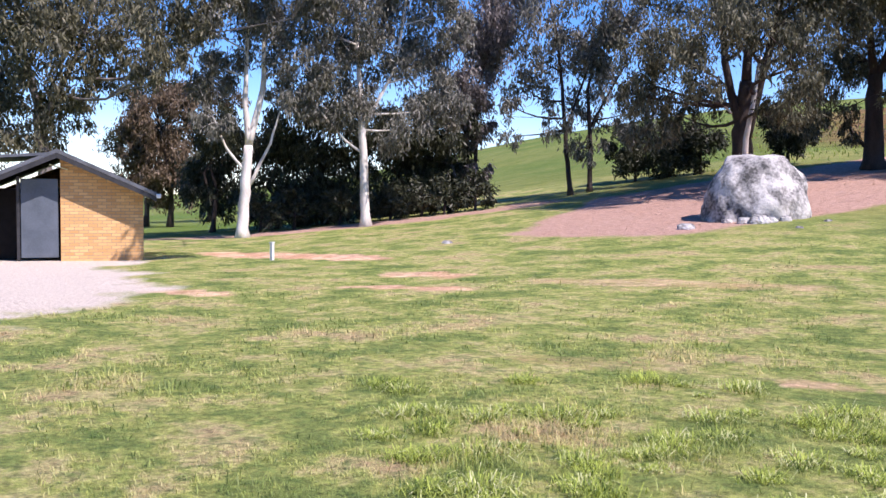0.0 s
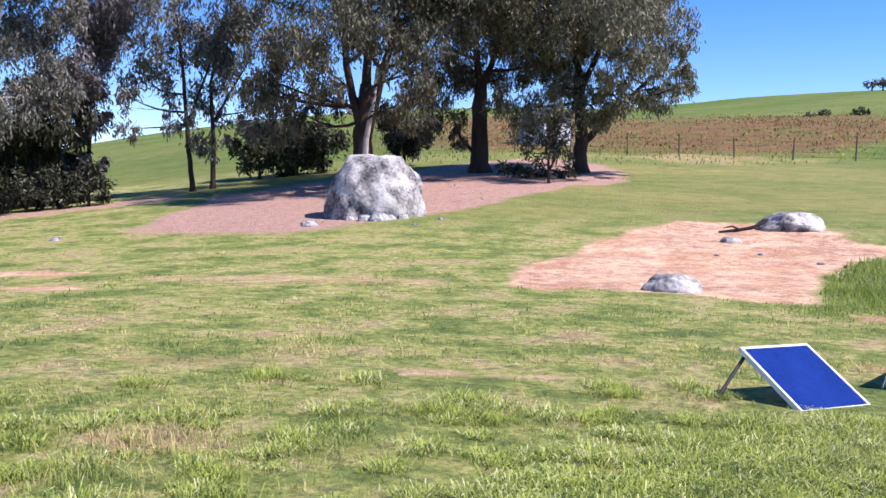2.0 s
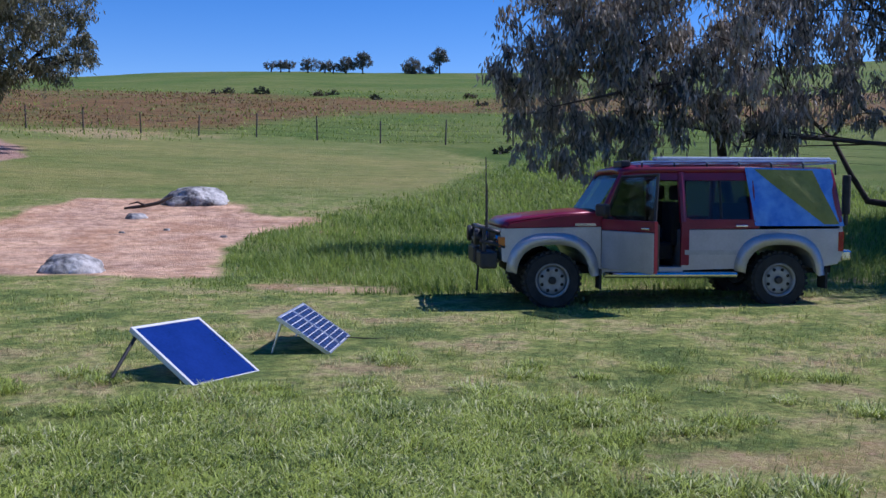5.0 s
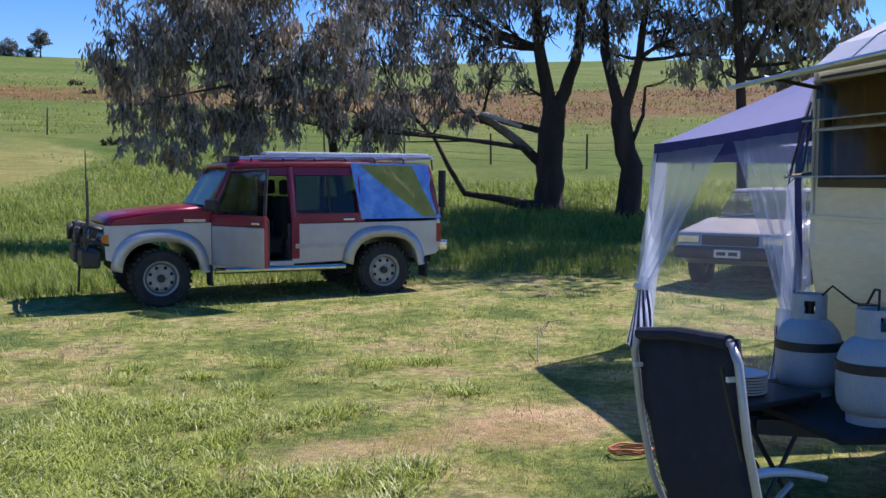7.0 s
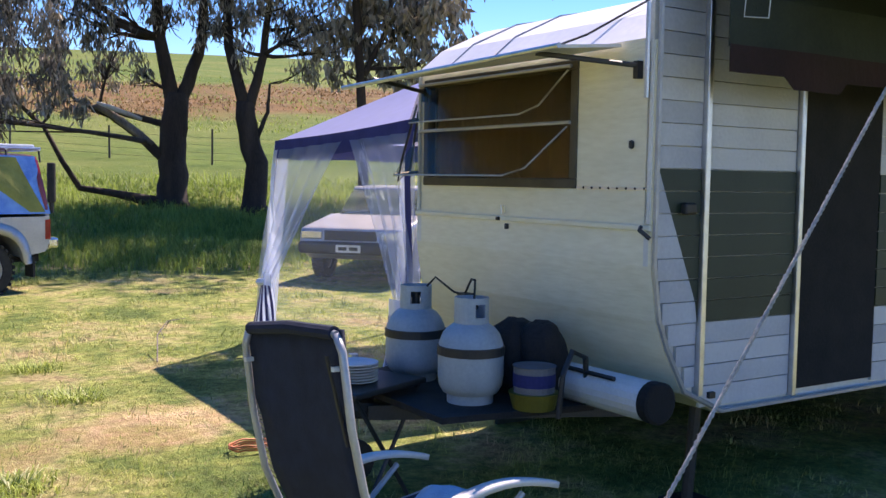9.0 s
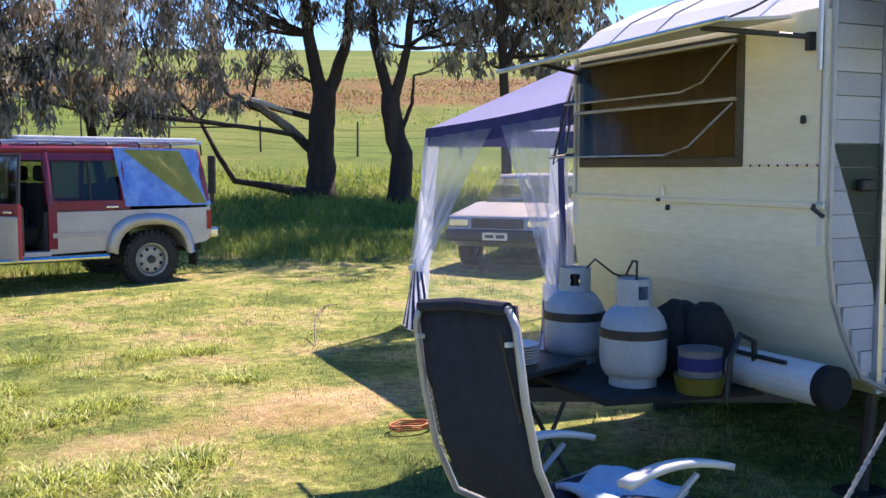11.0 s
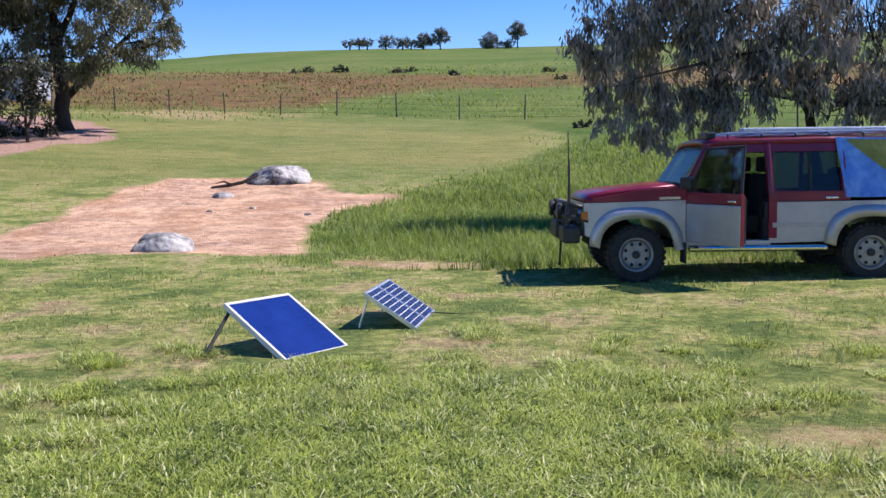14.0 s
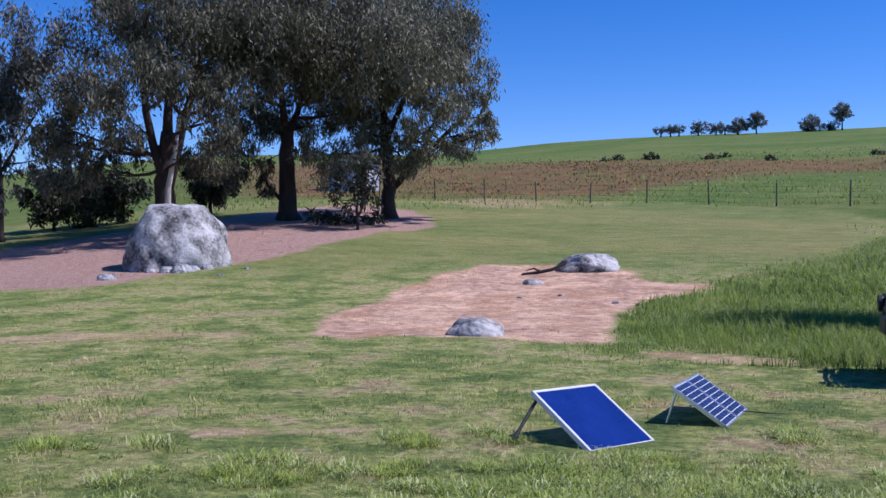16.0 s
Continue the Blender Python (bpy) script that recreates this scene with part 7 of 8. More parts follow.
    line = [(x, -0.02, 2.66) for x in xs], [(x, -0.24, 2.56) for x in xs], [(x, -0.30, 2.46) for x in xs], [(x, -0.305 + 0.008 * math.sin(7 * x), 2.23) for x in xs]
    aw = part("awning", Build().grid(line), CANVAS_GREEN, c, "dark green canvas awning hanging over the door", thick=0.006)
    part("awning_roof", Build().grid([[(x, -0.02 - 1.55 * t, 2.68 - 0.20 * t - 0.05 * math.sin(math.pi * t)) for x in np.linspace(0.45, 4.3, 12)] for t in np.linspace(0, 1, 7)]), CANVAS_GREEN, aw, thick=0.006)
    for x in (0.45, 4.3):
        part("awning_rafter", Build().tube([(x, -0.02, 2.66), (x, -1.57, 2.47)], 0.014, 6), ALUMINIUM, aw)
    low = [2.12 - (0.055 if (k // 6) % 2 else 0.0) for k in range(60)]
    part("awning_valance", Build().grid([[(x, -0.312 + 0.008 * math.sin(7 * x), 2.24) for x in xs], [(x, -0.315 + 0.01 * math.sin(8 * x), z) for x, z in zip(xs, low)]]), CANVAS_MAROON, aw, "maroon scalloped valance", thick=0.004)
    part("awning_window", Build().tube([(0.21, -0.316, 2.46), (0.20, -0.316, 2.36), (0.36, -0.316, 2.37), (0.37, -0.316, 2.47)], 0.003, 4), PLASTIC_WHITE, aw)
    # chassis
    ch = part("drawbar", Build().tube([(0.4, 0.35, 0.48), (-0.92, W / 2 - 0.04, 0.48)], 0.05, 4).tube([(0.4, W - 0.35, 0.48), (-0.92, W / 2 + 0.04, 0.48)], 0.05, 4), STEEL_DARK, c, "black steel drawbar")
    part("drawbar_deck", Build().prism([(-0.05, 0.30), (-0.05, W - 0.30), (-0.85, W - 0.55), (-0.85, 0.42)], 0.53, 0.56, "z"), BAG_BLACK, ch)
    part("coupling", Build().tube([(-0.88, W / 2, 0.48), (-1.02, W / 2, 0.50)], 0.05, 8), STEEL_DARK, ch)
    jw = part("jockey_wheel", Build().tube([(-0.8, W / 2 + 0.35, 0.25), (-0.8, W / 2 + 0.35, 0.70)], 0.028, 8), ALUMINIUM, ch)
    part("tyre", Build().lathe([(0.05, -0.035), (0.12, -0.03), (0.12, 0.03), (0.05, 0.035)], 18, pose(-0.8, W / 2 + 0.35, 0.12, 90, 0, 0)), RUBBER, jw)
    part("guard_rail", Build().tube([(-0.10, 0.30, 0.56), (-0.14, 0.27, 0.80), (-0.24, 0.25, 0.84), (-0.32, 0.22, 0.74), (-0.34, 0.22, 0.54)], 0.014, 8), STEEL_DARK, ch)
    for s in (0.12, W - 0.12):
        for x in (2.9, 3.55):
            wheel(c, x, s, 0.32, 0.32, 0.19, PLASTIC_WHITE, -1 if s < 1 else 1)
    # added on the unseen far side, keeps the ground under the van dark
    part("light_block_skirt", Build().box(0.6, L - 0.1, W - 0.08, W - 0.05, 0.0, 0.52), CANVAS_GREEN, c, "dark sheet added under the far side to block light")
    part("stand", Build().tube([(0.55, 0.2, 0.55), (0.5, 0.2, 0.0)], 0.03, 8), STEEL_DARK, c)
    part("stand_foot", Build().box(0.40, 0.62, 0.10, 0.30, 0.0, 0.03), STEEL_DARK, c)
    pipe = part("pipe_carrier", Build().tube([(-0.06, 0.60, 0.645), (-0.06, -0.14, 0.65)], 0.09, 20, caps=False), PLASTIC_WHITE, c, "white plastic pipe carrier across the front", thick=0.008)
    part("pipe_cap", Build().lathe([(0.096, -0.05), (0.097, 0.004), (0.085, 0.012)], 20, Matrix.Translation((-0.06, -0.14, 0.65)) @ pose(0, 0, 0, 90, 0, 0)), NEAR_BLACK, pipe)
    part("pipe_clip", Build().tube([(-0.13, 0.40, 0.73), (-0.13, 0.08, 0.73)], 0.012, 6), STEEL_DARK, pipe)
    part("gas_regulator", Build().box(-0.40, -0.34, 0.92, 0.99, 0.98, 1.05), STEEL_DARK, c)
    part("gas_hose", Build().tube([(-0.49, 1.22, 1.02), (-0.45, 1.12, 1.12), (-0.40, 1.02, 1.05), (-0.38, 0.95, 1.04), (-0.40, 0.86, 1.13), (-0.46, 0.74, 1.14), (-0.52, 0.66, 1.04)], 0.006, 6), RUBBER, c, smooth=True)
    part("lead", Build().tube([(0.0, W + 0.02, 2.10), (-0.06, W + 0.10, 1.75), (-0.05, W + 0.16, 1.62), (-0.02, W + 0.06, 1.7), (0.0, W + 0.0, 2.06)], 0.008, 6), RUBBER, c, smooth=True)
    return c


VAN = caravan()


# ---- things on and round the drawbar ----
def on_van(x, y, z):
    return VAN.matrix_world @ Vector((x, y, z))


def gas_bottle(p, turn, scale, label):
    b = thing("gas_bottle", p, label, "gas bottle", "gas bottles on the drawbar", turn=turn)
    s = scale
    part("body", Build().lathe([(0.09 * s, 0.035 * s), (0.135 * s, 0.05 * s), (0.156 * s, 0.085 * s), (0.162 * s, 0.13 * s), (0.162 * s, 0.25 * s), (0.157 * s, 0.295 * s), (0.142 * s, 0.335 * s), (0.115 * s, 0.368 * s), (0.08 * s, 0.392 * s), (0.03 * s, 0.40 * s)], 32), GAS_PAINT, b, smooth=True)
    part("foot_ring", Build().lathe([(0.115 * s, 0.0), (0.115 * s, 0.065 * s), (0.108 * s, 0.065 * s), (0.108 * s, 0.0)], 24), GAS_PAINT, b)
    n, levels = 28, (0.375, 0.42, 0.485, 0.515)
    ring = [(0.082 * s * math.cos(2 * math.pi * k / n), 0.082 * s * math.sin(2 * math.pi * k / n), z * s) for z in levels for k in range(n)]
    walls = [(i * n + k, i * n + (k + 1) % n, (i + 1) * n + (k + 1) % n, (i + 1) * n + k) for i in range(3) for k in range(n) if not (i == 1 and k % 14 in (3, 4, 5))]
    part("collar", Build().add(ring, walls), GAS_PAINT, b, thick=0.007 * s)
    part("valve", Build().tube([(0, 0, 0.41 * s), (0, 0, 0.50 * s)], 0.022 * s, 10).tube([(-0.05 * s, 0, 0.46 * s), (0.05 * s, 0, 0.46 * s)], 0.014 * s, 8), STEEL_DARK, b)
    part("strap", Build().lathe([(0.1625 * s, 0.235 * s), (0.167 * s, 0.237 * s), (0.167 * s, 0.278 * s), (0.160 * s, 0.28 * s)], 32), STEEL_DARK, b, "dark retaining band")
    return b


gas_bottle(on_van(-0.54, 0.65, 0.56), 200, 0.99, "pale grey gas bottle with a dark strap on the drawbar")
gas_bottle(on_van(-0.49, 1.25, 0.56), 170, 0.99, "grey gas bottle with a white label on the drawbar")


def bag(p, a, b, c, seed, label):
    rng = np.random.default_rng(seed)
    off = Vector(rng.normal(size=3) * 9)
    bm = bmesh.new()
    bmesh.ops.create_icosphere(bm, subdivisions=4, radius=1)
    for v in bm.verts:
        q = Vector([math.copysign(abs(k) ** 0.72, k) for k in v.co]) * (1 + 0.16 * noise.noise(v.co * 1.3 + off) + 0.07 * noise.noise(v.co * 4 + off))
        v.co = (q.x * a, q.y * b, max(q.z, -0.9) * c + 0.9 * c)
    for f in bm.faces:
        f.smooth = True
    me = bpy.data.meshes.new("bag")
    bm.to_mesh(me)
    bm.free()
    me.materials.append(BAG_BLACK)
    ob = new("bag", me)
    ob.matrix_world = Matrix.Translation(p)
    tagged(ob, label, "bag")


bag(on_van(-0.23, 0.72, 0.56), 0.13, 0.12, 0.20, 5, "black cloth bag slumped on the drawbar")
bag(on_van(-0.17, 0.56, 0.56), 0.10, 0.12, 0.205, 8, "black covered bundle leaning on the caravan")


def tub():
    p = on_van(-0.36, 0.38, 0.56)
    t = thing("tub", p, "white plastic tub with a yellow base, darkened for deep shade", "tub", turn=20)
    part("base", Build().lathe([(0.10, 0.0), (0.12, 0.075), (0.122, 0.08)], 24), YELLOW_TUB, t)
    # white plastic coloured dark grey to put the deep shade on it
    part("upper", Build().lathe([(0.098, 0.08), (0.10, 0.20), (0.105, 0.205)], 24), material("shade_darkened_white_plastic", (0.12, 0.12, 0.13), (0.2, 0.2, 0.21), 6, 0.5), t)
    part("blue_label", Build().lathe([(0.1012, 0.11), (0.1022, 0.17)], 24), GAZEBO_NAVY, t)


tub()


def side_table():
    p = Vector((3.22, 3.80, 0.0))
    t = thing("folding_table", p, "small dark folding table on the grass", "table", turn=12)
    part("tabletop", Build().box(-0.28, 0.28, -0.2, 0.2, 0.60, 0.63), STEEL_DARK, t, bevel=0.01)
    for sx in (-1, 1):
        for sy in (-1, 1):
            part("leg", Build().tube([(sx * 0.25, sy * 0.17, 0.6), (-sx * 0.2, sy * 0.17, 0.0)], 0.012, 6), STEEL_DARK, t)
    d = thing("plate_stack", p + Vector((-0.05, 0.0, 0.63)), "stack of white plates and bowls on a folding table", "plates")
    for i in range(7):
        part("plate", Build().lathe([(0.06, 0.014 * i), (0.12, 0.012 + 0.014 * i), (0.122, 0.017 + 0.014 * i), (0.06, 0.008 + 0.014 * i)], 24), PLASTIC_WHITE, d)
    e = thing("lid", p + Vector((-0.25, -0.3, 0.0)), "pale plastic lid leaning beneath the table", "lid", turn=30)
    part("sheet", Build().box(-0.12, 0.12, -0.015, 0.015, 0.0, 0.42, pose(0, 0, 0.0, -28, 14, 0)), SOLAR_BACK, e, bevel=0.01)


side_table()


# ---- reclining chair ----
def reclining_chair():
    L, R = Vector((2.00, 2.81, 0)), Vector((1.96, 2.19, 0))
    e = (R - L).normalized()
    fwd = Vector((-e.y, e.x, 0))
    o = (L + R) / 2
    turn = math.degrees(math.atan2(fwd.y, fwd.x))
    c = thing("reclining_chair", (o.x, o.y, 0.0), "reclining garden chair with dark navy mesh and a grey tube frame", "chair", turn=turn)
    hw = 0.305
    c.matrix_world = pose(o.x, o.y, -0.025, 0, 0, turn) @ pose(0, 0, 0, -5.5)
    # x runs the way the chair faces, y to the left of the sitter
    rail = [(0.0, 1.165), (0.0, 1.11), (0.02, 0.88), (0.055, 0.68), (0.13, 0.50), (0.28, 0.42), (0.50, 0.43), (0.74, 0.46)]
    cloth_line = [(0.01, 1.16), (0.03, 0.88), (0.065, 0.68), (0.14, 0.51), (0.29, 0.435), (0.72, 0.47)]
    for s in (-1, 1):
        part("frame_rail", Build().tube([(x, s * hw * (0.9 if i == 0 else 1.0), z) for i, (x, z) in enumerate(rail)], 0.0135, 8), PLASTIC_GREY, c, smooth=True)
        part("arm_rest", Build().grid([[(0.34 + 0.46 * t, s * (hw + 0.055) + d, 0.57 + 0.06 * math.sin(math.pi * (0.15 + 0.75 * t)) - 0.012 * abs(d) * 30 * abs(d) * 8) for d in (-0.03, -0.015, 0.0, 0.015, 0.03)] for t in np.linspace(0, 1, 12)]), PLASTIC_WHITE, c, "white moulded arm rest", thick=0.022, smooth=True)
        part("arm_support", Build().tube([(0.66, s * (hw + 0.05), 0.58), (0.42, s * (hw + 0.03), 0.40), (0.10, s * (hw + 0.03), 0.02)], 0.011, 8), PLASTIC_GREY, c)
        part("front_leg", Build().tube([(0.36, s * (hw + 0.05), 0.55), (0.48, s * (hw + 0.035), 0.42), (0.90, s * (hw + 0.03), 0.02)], 0.011, 8), PLASTIC_GREY, c)
        part("foot_rail", Build().tube([(0.06, s * (hw + 0.03), 0.012), (0.96, s * (hw + 0.03), 0.012)], 0.011, 8), PLASTIC_GREY, c)
        part("pivot", Build().lathe([(0.02, -0.01), (0.024, 0.0), (0.02, 0.01)], 12, pose(0.44, s * (hw + 0.03), 0.41, 90, 0, 0)), STEEL_DARK, c)
        lace = []
        for k in range(31):
            t = 0.28 + 0.5 * k / 30
            zz = 1.15 - 0.66 * t
            xx = np.interp(-zz, [-z for x, z in cloth_line], [x for x, z in cloth_line])
            lace.append((xx, s * (hw - (0.004 if k % 2 else 0.04)), zz))
        part("lacing", Build().tube(lace, 0.003, 4), RUBBER, c, "black elastic lacing")
        part("pad_clip", Build().box(-0.02, 0.01, s * (hw - 0.03) - 0.008, s * (hw - 0.03) + 0.008, 1.055, 1.07), PLASTIC_WHITE, c)
    part("head_bar", Build().tube([(0.0, -hw * 0.9, 1.165), (-0.005, -hw * 0.6, 1.178), (-0.005, hw * 0.6, 1.178), (0.0, hw * 0.9, 1.165)], 0.0135, 8), PLASTIC_GREY, c)
    cloth = Build()
    rows = []
    for i in range(25):
        t = i / 24
        k = np.interp(t, np.linspace(0, 1, len(cloth_line)), np.arange(len(cloth_line)))
        x, z = np.interp(k, np.arange(len(cloth_line)), [p[0] for p in cloth_line]), np.interp(k, np.arange(len(cloth_line)), [p[1] for p in cloth_line])
        half = hw - (0.012 if t < 0.18 else 0.035)
        rows.append([(x + 0.02 * (1 - (y / hw) ** 2), y, z + (0.02 if i == 0 else 0)) for y in np.linspace(-half, half, 9)])
    part("sling", cloth.grid(rows), CLOTH_NAVY, c, "dark navy mesh sling", thick=0.012, smooth=True)
    part("head_sleeve", Build().tube([(0.0, -hw * 0.86, 1.17), (-0.006, 0, 1.182), (0.0, hw * 0.86, 1.17)], 0.022, 10), CLOTH_NAVY, c)
    part("back_stiffener", Build().tube([(-0.02, -hw + 0.06, 1.10), (0.035, -hw + 0.05, 0.82)], 0.006, 6), STEEL_DARK, c)
    t = thing("towel", (o.x, o.y, 0.0), "pale blue towel on the seat of the reclining chair", "towel", turn=turn)
    part("cloth", Build().grid([[(0.46 + 0.26 * a, y, 0.425 + 0.05 * a + 0.02 * math.sin(9 * a + 7 * y) + 0.012 * math.sin(17 * y)) for y in np.linspace(-0.2, 0.2, 12)] for a in np.linspace(0, 1, 10)]), TOWEL, t, smooth=True, thick=0.02)


reclining_chair()


# ---- small things in the grass ----
def guy_rope():
    a, b = Vector((2.02, 1.66, 0.0)), Vector((4.75, 1.46, 3.0))
    r = thing("guy_rope", a, "taut white braided guy rope pegged in the grass", "rope")
    n = 160
    strands = []
    d = (b - a)
    sidev = d.orthogonal().normalized()
    up = d.normalized().cross(sidev)
    for k in range(3):
        path = []
        for i in range(n + 1):
            t = i / n
            ang = 2 * math.pi * (k / 3 + t * 60)
            path.append(d * t + 0.0045 * (math.cos(ang) * sidev + math.sin(ang) * up))
        part("strand", Build().tube(path, 0.0048, 5), ROPE_MAT, r, smooth=True)
    part("peg", Build().tube([(0.0, 0.0, 0.06), (0.08, 0.0, -0.15)], 0.008, 6), STEEL_DARK, r)


guy_rope()


def dead_stick():
    p = polar(-27.9, 9.5)
    s = thing("twig", p, "thin bent twig standing in the lawn", "twig", turn=0)
    part("stem", Build().tube([(-0.28, -0.55, 0.0), (-0.05, -0.1, 0.16), (0.1, 0.0, 0.26), (0.28, 0.0, 0.27)], [0.008, 0.007, 0.006, 0.003], 5), BARK_GREY, s)
    part("side_twig", Build().tube([(0.0, -0.05, 0.2), (0.02, -0.1, 0.1)], [0.005, 0.002], 4), BARK_GREY, s)
    part("side_twig", Build().tube([(0.12, 0.0, 0.26), (0.1, 0.06, 0.18)], [0.005, 0.002], 4), BARK_GREY, s)


dead_stick()


def orange_lead():
    s = thing("extension_lead", (3.30, 4.95, 0.02), "coiled orange extension lead on the grass", "lead")
    path = [(0.13 * math.cos(a) * (1 + 0.1 * math.sin(3.3 * a)), 0.09 * math.sin(a) * (1 + 0.12 * math.cos(2.1 * a)), 0.012 + 0.004 * math.sin(5 * a) + 0.002 * a) for a in np.linspace(0, 18, 90)]
    part("cord", Build().tube(path, 0.006, 5), material("orange_rubber", (0.45, 0.12, 0.05), (0.6, 0.2, 0.08), 8, 0.6), s, smooth=True)


orange_lead()


def fallen_branch():
    b = thing("fallen_branch", polar(16.3, 27.8, 0.02), "dark fallen branch lying on bare earth", "branch", turn=15)
    part("stem", Build().tube([(-0.75, 0.0, 0.03), (-0.3, 0.05, 0.08), (0.1, 0.1, 0.16), (0.5, 0.2, 0.34)], [0.03, 0.05, 0.05, 0.03], 7), BARK_DARK, b)
    part("fork", Build().tube([(-0.2, 0.06, 0.1), (-0.4, -0.1, 0.2), (-0.62, -0.15, 0.14)], [0.03, 0.025, 0.01], 6), BARK_DARK, b)


fallen_branch()


# ---- grass ----
GRASS_LAWN = lawn_blade_material("lawn_blade", 1.5, 0.45)
GRASS_STRAW = leaf_material("dry_blade", (0.28, 0.25, 0.08), (0.55, 0.46, 0.21), 0.35)
GRASS_TALL = leaf_material("tall_blade", (0.075, 0.14, 0.020), (0.32, 0.41, 0.085), 0.5)
# pale colour paints the glint of sky on glossy blades
GRASS_SHINY = leaf_material("glint_pale_blade", (0.28, 0.34, 0.10), (0.66, 0.66, 0.34), 0.15, 0.5)
GRASS_COARSE = leaf_material("coarse_blade", (0.05, 0.10, 0.014), (0.40, 0.48, 0.085), 0.25, 0.5, 2.6)


def blades(name, label, rng, x, y, h, w, lean, mat, ang=None, droop=1.0):
    """Bent tapering blades standing on the ground; below 1, droop lets their tips hang."""
    n = len(x)
    z = height(x, y)
    ang = rng.random(n) * 2 * np.pi if ang is None else ang
    dx, dy = np.cos(ang), np.sin(ang)
    out = lean * h * (0.4 + rng.random(n))
    up = np.sqrt(np.maximum(h * h - out * out * 0.6, (0.25 * h) ** 2)) if droop == 1.0 else h
    base = np.stack([x, y, z - 0.01], -1)
    side = np.stack([-dy, dx, 0 * dx], -1) * (w * 0.5)[:, None]
    reach = 0.3 if droop == 1.0 else 0.42
    mid = base + np.stack([dx * out * reach, dy * out * reach, up * (0.62 if droop == 1.0 else 0.86)], -1)
    tip = base + np.stack([dx * out, dy * out, up * droop], -1)
    v = np.stack([base - side, base + side, mid + side * 0.75, mid - side * 0.75, tip], 1).reshape(-1, 3)
    k = np.arange(n)[:, None] * 5
    f = np.concatenate([k + [0, 1, 2], k + [0, 2, 3], k + [3, 2, 4]])
    ob = new(name, raw_mesh(name, v, f, mat))
    tagged(ob, label, "grass", kind="stuff")


def scatter(rng, n, yaw0, yaw1, r0, r1, power=1.0):
    """Places over a sector, denser towards the camp."""
    yaw = np.radians(rng.uniform(yaw0, yaw1, n))
    u = rng.random(n)
    r = r0 * (r1 / r0) ** u if power == 1.0 else (r0 + (r1 - r0) * u ** power)
    return -r * np.sin(yaw), r * np.cos(yaw), r


def bare_here(x, y):
    d, m, g = bare_masks(x, y)
    return np.maximum.reduce([d, m, g])


def trodden(x, y):
    """True where the solar panels lie over the lawn."""
    return (np.hypot(x + 2.05, y - 8.15) < 0.62) | (np.hypot(x + 1.25, y - 9.75) < 0.62)


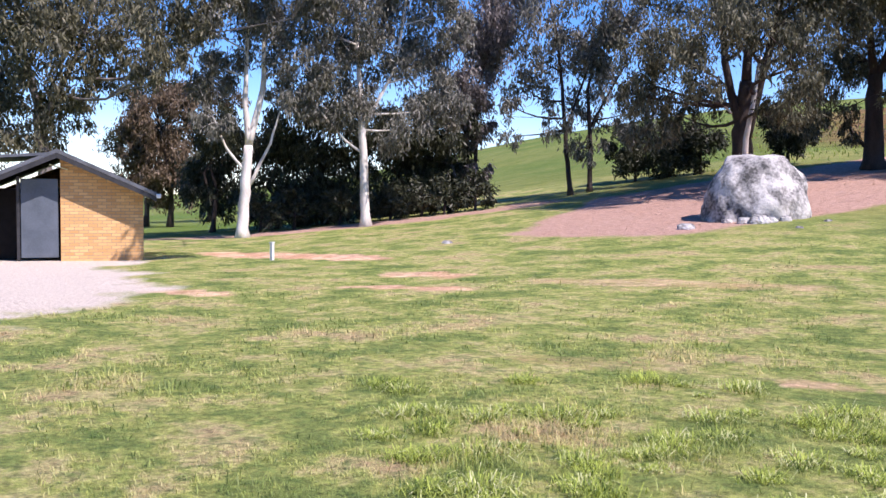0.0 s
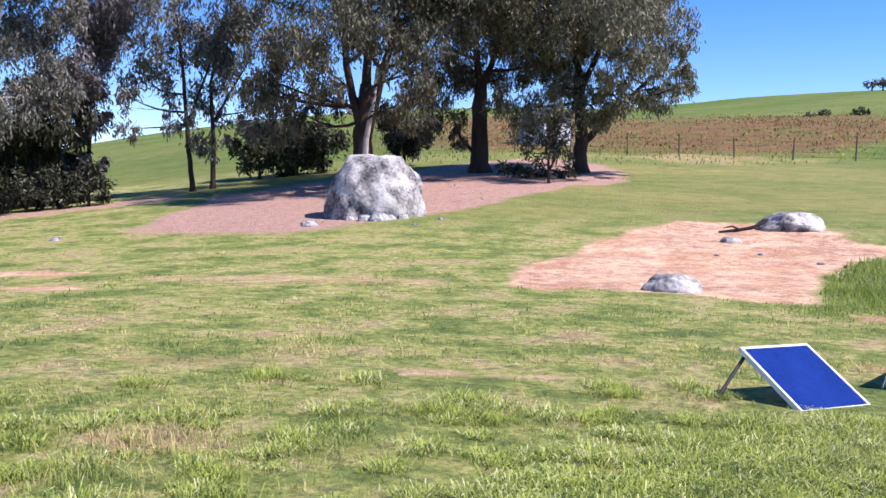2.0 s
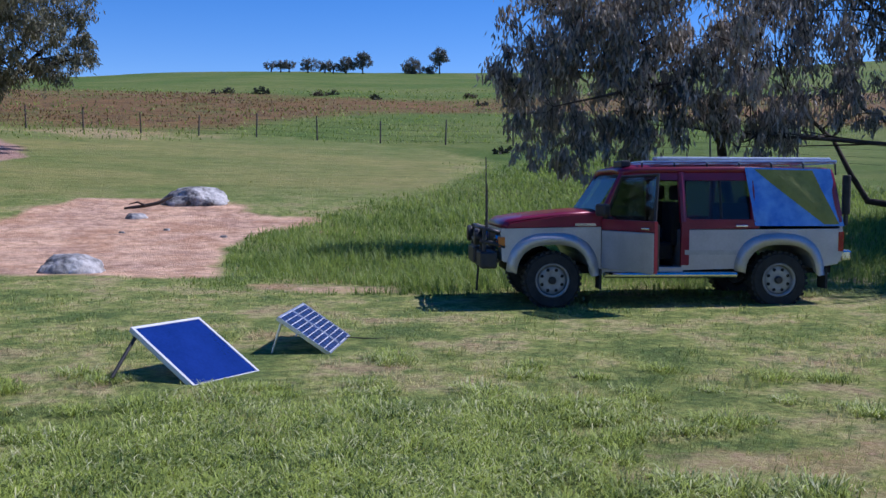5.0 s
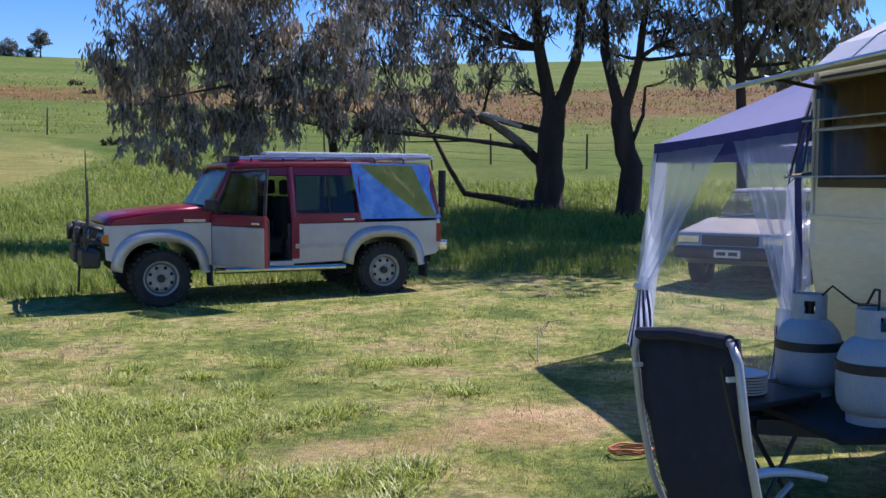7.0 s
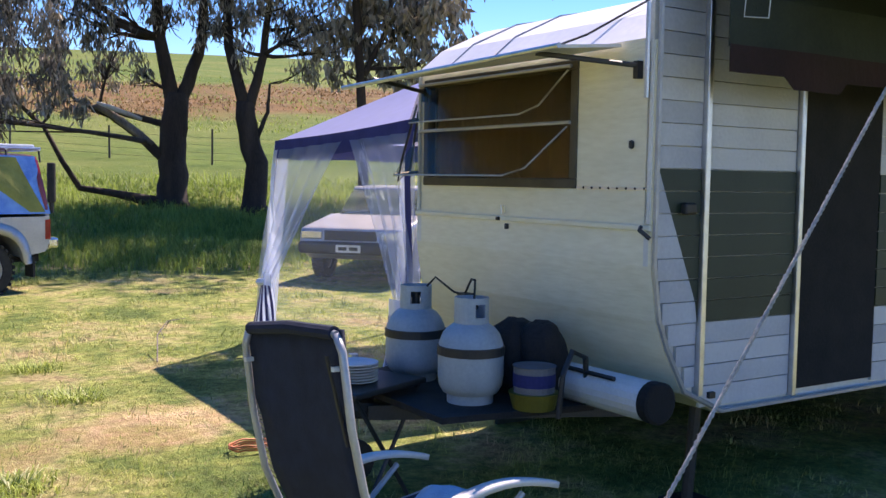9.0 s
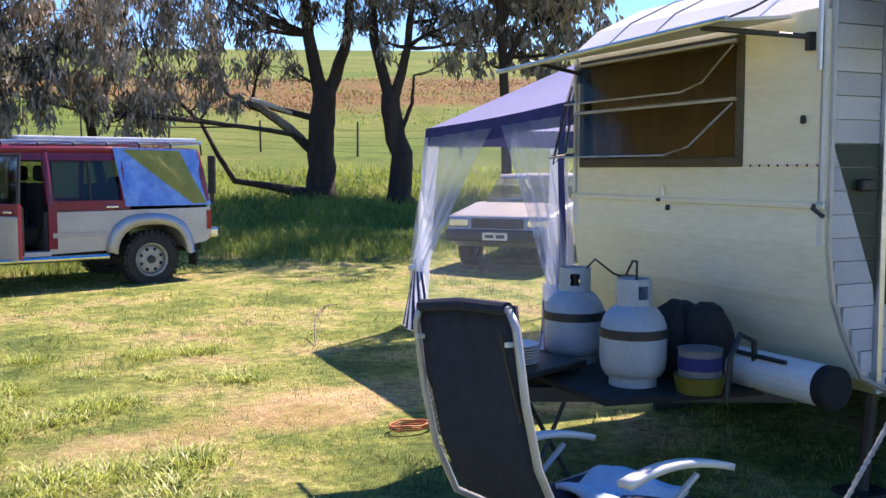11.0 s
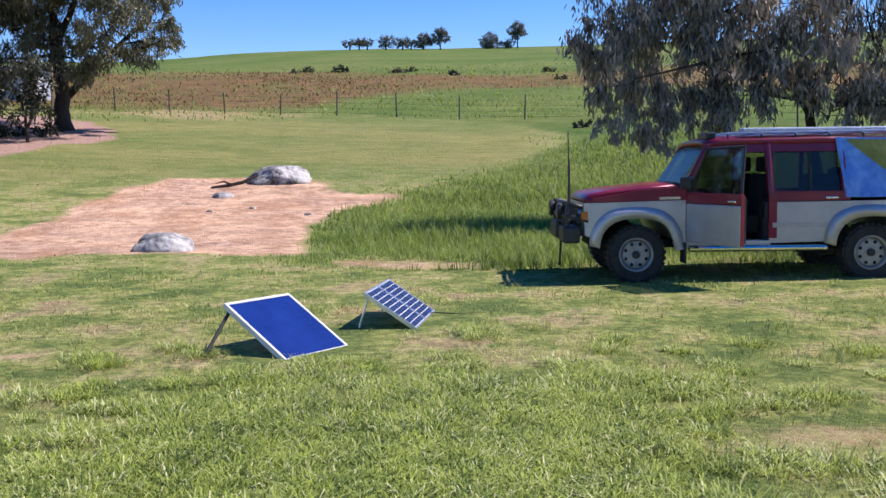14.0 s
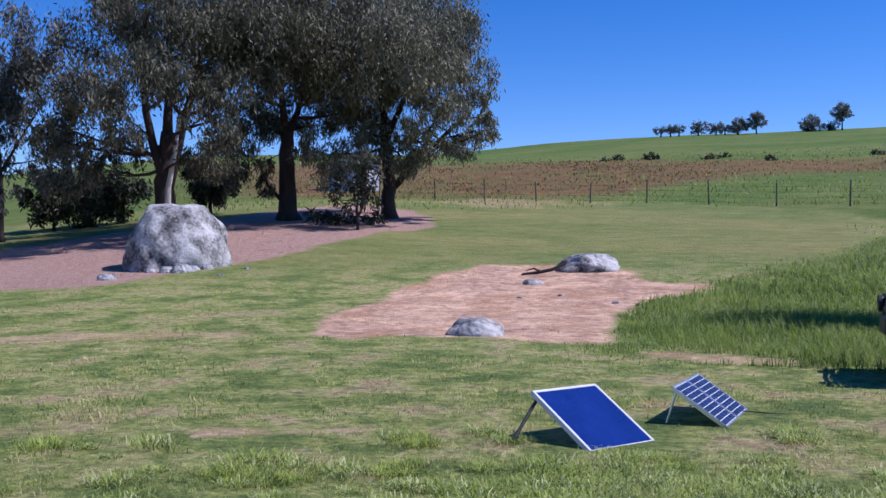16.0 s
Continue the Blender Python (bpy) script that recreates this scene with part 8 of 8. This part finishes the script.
def build_grass():
    rng = np.random.default_rng(8)
    x, y, r = scatter(rng, 390000, -72, 82, 3.8, 36)
    dens = 0.45 + 0.7 * wobble(x, y, 0.9) + 0.8 * wobble(x, y, 0.35, 7) + 0.6 * wobble(x, y, 0.16, 3)
    keep = (rng.random(len(x)) < dens) & (rng.random(len(x)) > bare_here(x, y) * 1.3) & ~trodden(x, y)
    x, y, r = x[keep], y[keep], r[keep]
    tall = 0.75 + 1.0 * np.maximum(wobble(x, y, 1.1, 5), 0) + 0.8 * np.maximum(wobble(x, y, 0.28, 9), 0)
    h = rng.uniform(0.03, 0.085, len(x)) * tall * (1 - 0.55 * step(9, 26, r))
    straw = rng.random(len(x)) < np.clip(0.15 + 0.4 * wobble(x, y, 1.6, 2), 0.02, 0.6)
    w = np.maximum(0.006, r * 0.0011)
    blades("lawn_grass", "short uneven lawn grass", rng, x[~straw], y[~straw], h[~straw], w[~straw], 1.15, GRASS_LAWN)
    blades("dry_grass", "dry straw-coloured blades in the lawn", rng, x[straw], y[straw], h[straw] * 0.55, w[straw], 1.8, GRASS_STRAW)
    # straw and dead stalks lying on the bare earth
    x, y, r = scatter(rng, 60000, 4, 52, 14, 44)
    d, m_, g_ = bare_masks(x, y)
    keep = rng.random(len(x)) < np.maximum(d, m_ * 0.8) * np.clip(0.3 + 0.7 * wobble(x, y, 0.8, 6), 0, 1) * 0.6
    x, y, r = x[keep], y[keep], r[keep]
    blades("dead_straw", "dead straw and bark litter on bare earth", rng, x, y, rng.uniform(0.03, 0.09, len(x)), r * 0.0016, 3.0, leaf_material("litter", (0.16, 0.10, 0.06), (0.62, 0.46, 0.30), 0.1))
    # coarse arching clumps near the camp
    cx, cy, cr = scatter(rng, 2600, -24, 62, 4.4, 9.0, 1.0)
    cyaw = np.degrees(np.arctan2(-cx, cy))
    lush = step(-16, -8, cyaw) * (1 - step(24, 36, cyaw + 9 * step(6.2, 8, cr))) * (1 - step(6.6, 8.0, cr))
    keep = (rng.random(len(cx)) < 0.06 + 0.8 * lush * np.clip(0.62 + 0.8 * wobble(cx, cy, 0.8, 4), 0, 1)) & (bare_here(cx, cy) < 0.15) & ~trodden(cx, cy)
    cx, cy = cx[keep], cy[keep]
    big = rng.uniform(0.5, 1.3, len(cx))
    own = rng.integers(0, len(cx), 140000)
    spread = rng.normal(size=(2, len(own))) * 0.085 * big[own]
    x, y = cx[own] + spread[0], cy[own] + spread[1]
    away = np.arctan2(spread[1], spread[0]) + rng.normal(size=len(own)) * 0.9
    h = rng.uniform(0.025, 0.085, len(x)) * big[own]
    w = rng.uniform(0.005, 0.010, len(x))
    # a share of the blades gets the painted glint colour
    pale = rng.random(len(x)) < 0.13 + 0.13 * np.sin(own * 12.9)
    blades("coarse_grass", "coarse green strappy grass clumps", rng, x[~pale], y[~pale], h[~pale], w[~pale], 1.7, GRASS_COARSE, away[~pale], 0.6)
    blades("coarse_grass", "pale blades standing in for glints on the grass clumps", rng, x[pale], y[pale], h[pale], w[pale], 2.0, GRASS_SHINY, away[pale], 0.5)
    # long grass round the bare earth and under the trees
    n = 115000
    x, y, r = scatter(rng, n, -18, 15.5, 14.0, 43)
    yaw = np.degrees(np.arctan2(-x, y))
    edge = patch(x, y, LONG_EDGE, 4.5, 1.1, 1.5)
    keep = (rng.random(n) < edge) & (bare_here(x, y) < 0.3)
    x, y, r, edge = x[keep], y[keep], r[keep], edge[keep]
    tall = rng.uniform(0.12, 0.42, len(x)) * (0.7 + 0.45 * wobble(x, y, 1.5)) * (0.35 + 0.65 * edge)
    blades("long_grass", "long green grass at the edge of the lawn", rng, x, y, tall, np.maximum(0.009, r * 0.0009), 0.8, GRASS_TALL)
    x, y, r = scatter(rng, 60000, -46, -14, 15.0, 34)
    keep = (rng.random(len(x)) < step(15.5, 18.5, r + 1.2 * wobble(x, y, 2)) * (1 - step(30, 34, r)))
    x, y, r = x[keep], y[keep], r[keep]
    blades("long_grass", "long green grass under the dark gums", rng, x, y, rng.uniform(0.15, 0.42, len(x)) * (0.8 + 0.4 * wobble(x, y, 1.5)), np.maximum(0.009, r * 0.0009), 0.75, GRASS_TALL)
    # rough pasture on the hill
    x, y, r = scatter(rng, 90000, -48, 40, 50, 130)
    keep = rng.random(len(x)) < 0.5 + 0.5 * wobble(x, y, 5)
    x, y, r = x[keep], y[keep], r[keep]
    rusty = rng.random(len(x)) < rust_band(x, y) * (0.45 + 0.6 * wobble(x, y, 7, 2))
    blades("hill_rushes", "rust-brown rushes on the hillside", rng, x[rusty], y[rusty], rng.uniform(0.10, 0.28, rusty.sum()), r[rusty] * 0.0013, 1.1, leaf_material("rust_rush", (0.09, 0.06, 0.026), (0.25, 0.145, 0.055), 0.3))
    blades("hill_grass", "tussocky green grass on the hillside", rng, x[~rusty][::3], y[~rusty][::3], rng.uniform(0.10, 0.3, len(x[~rusty][::3])), r[~rusty][::3] * 0.0012, 0.9, GRASS_TALL)


build_grass()
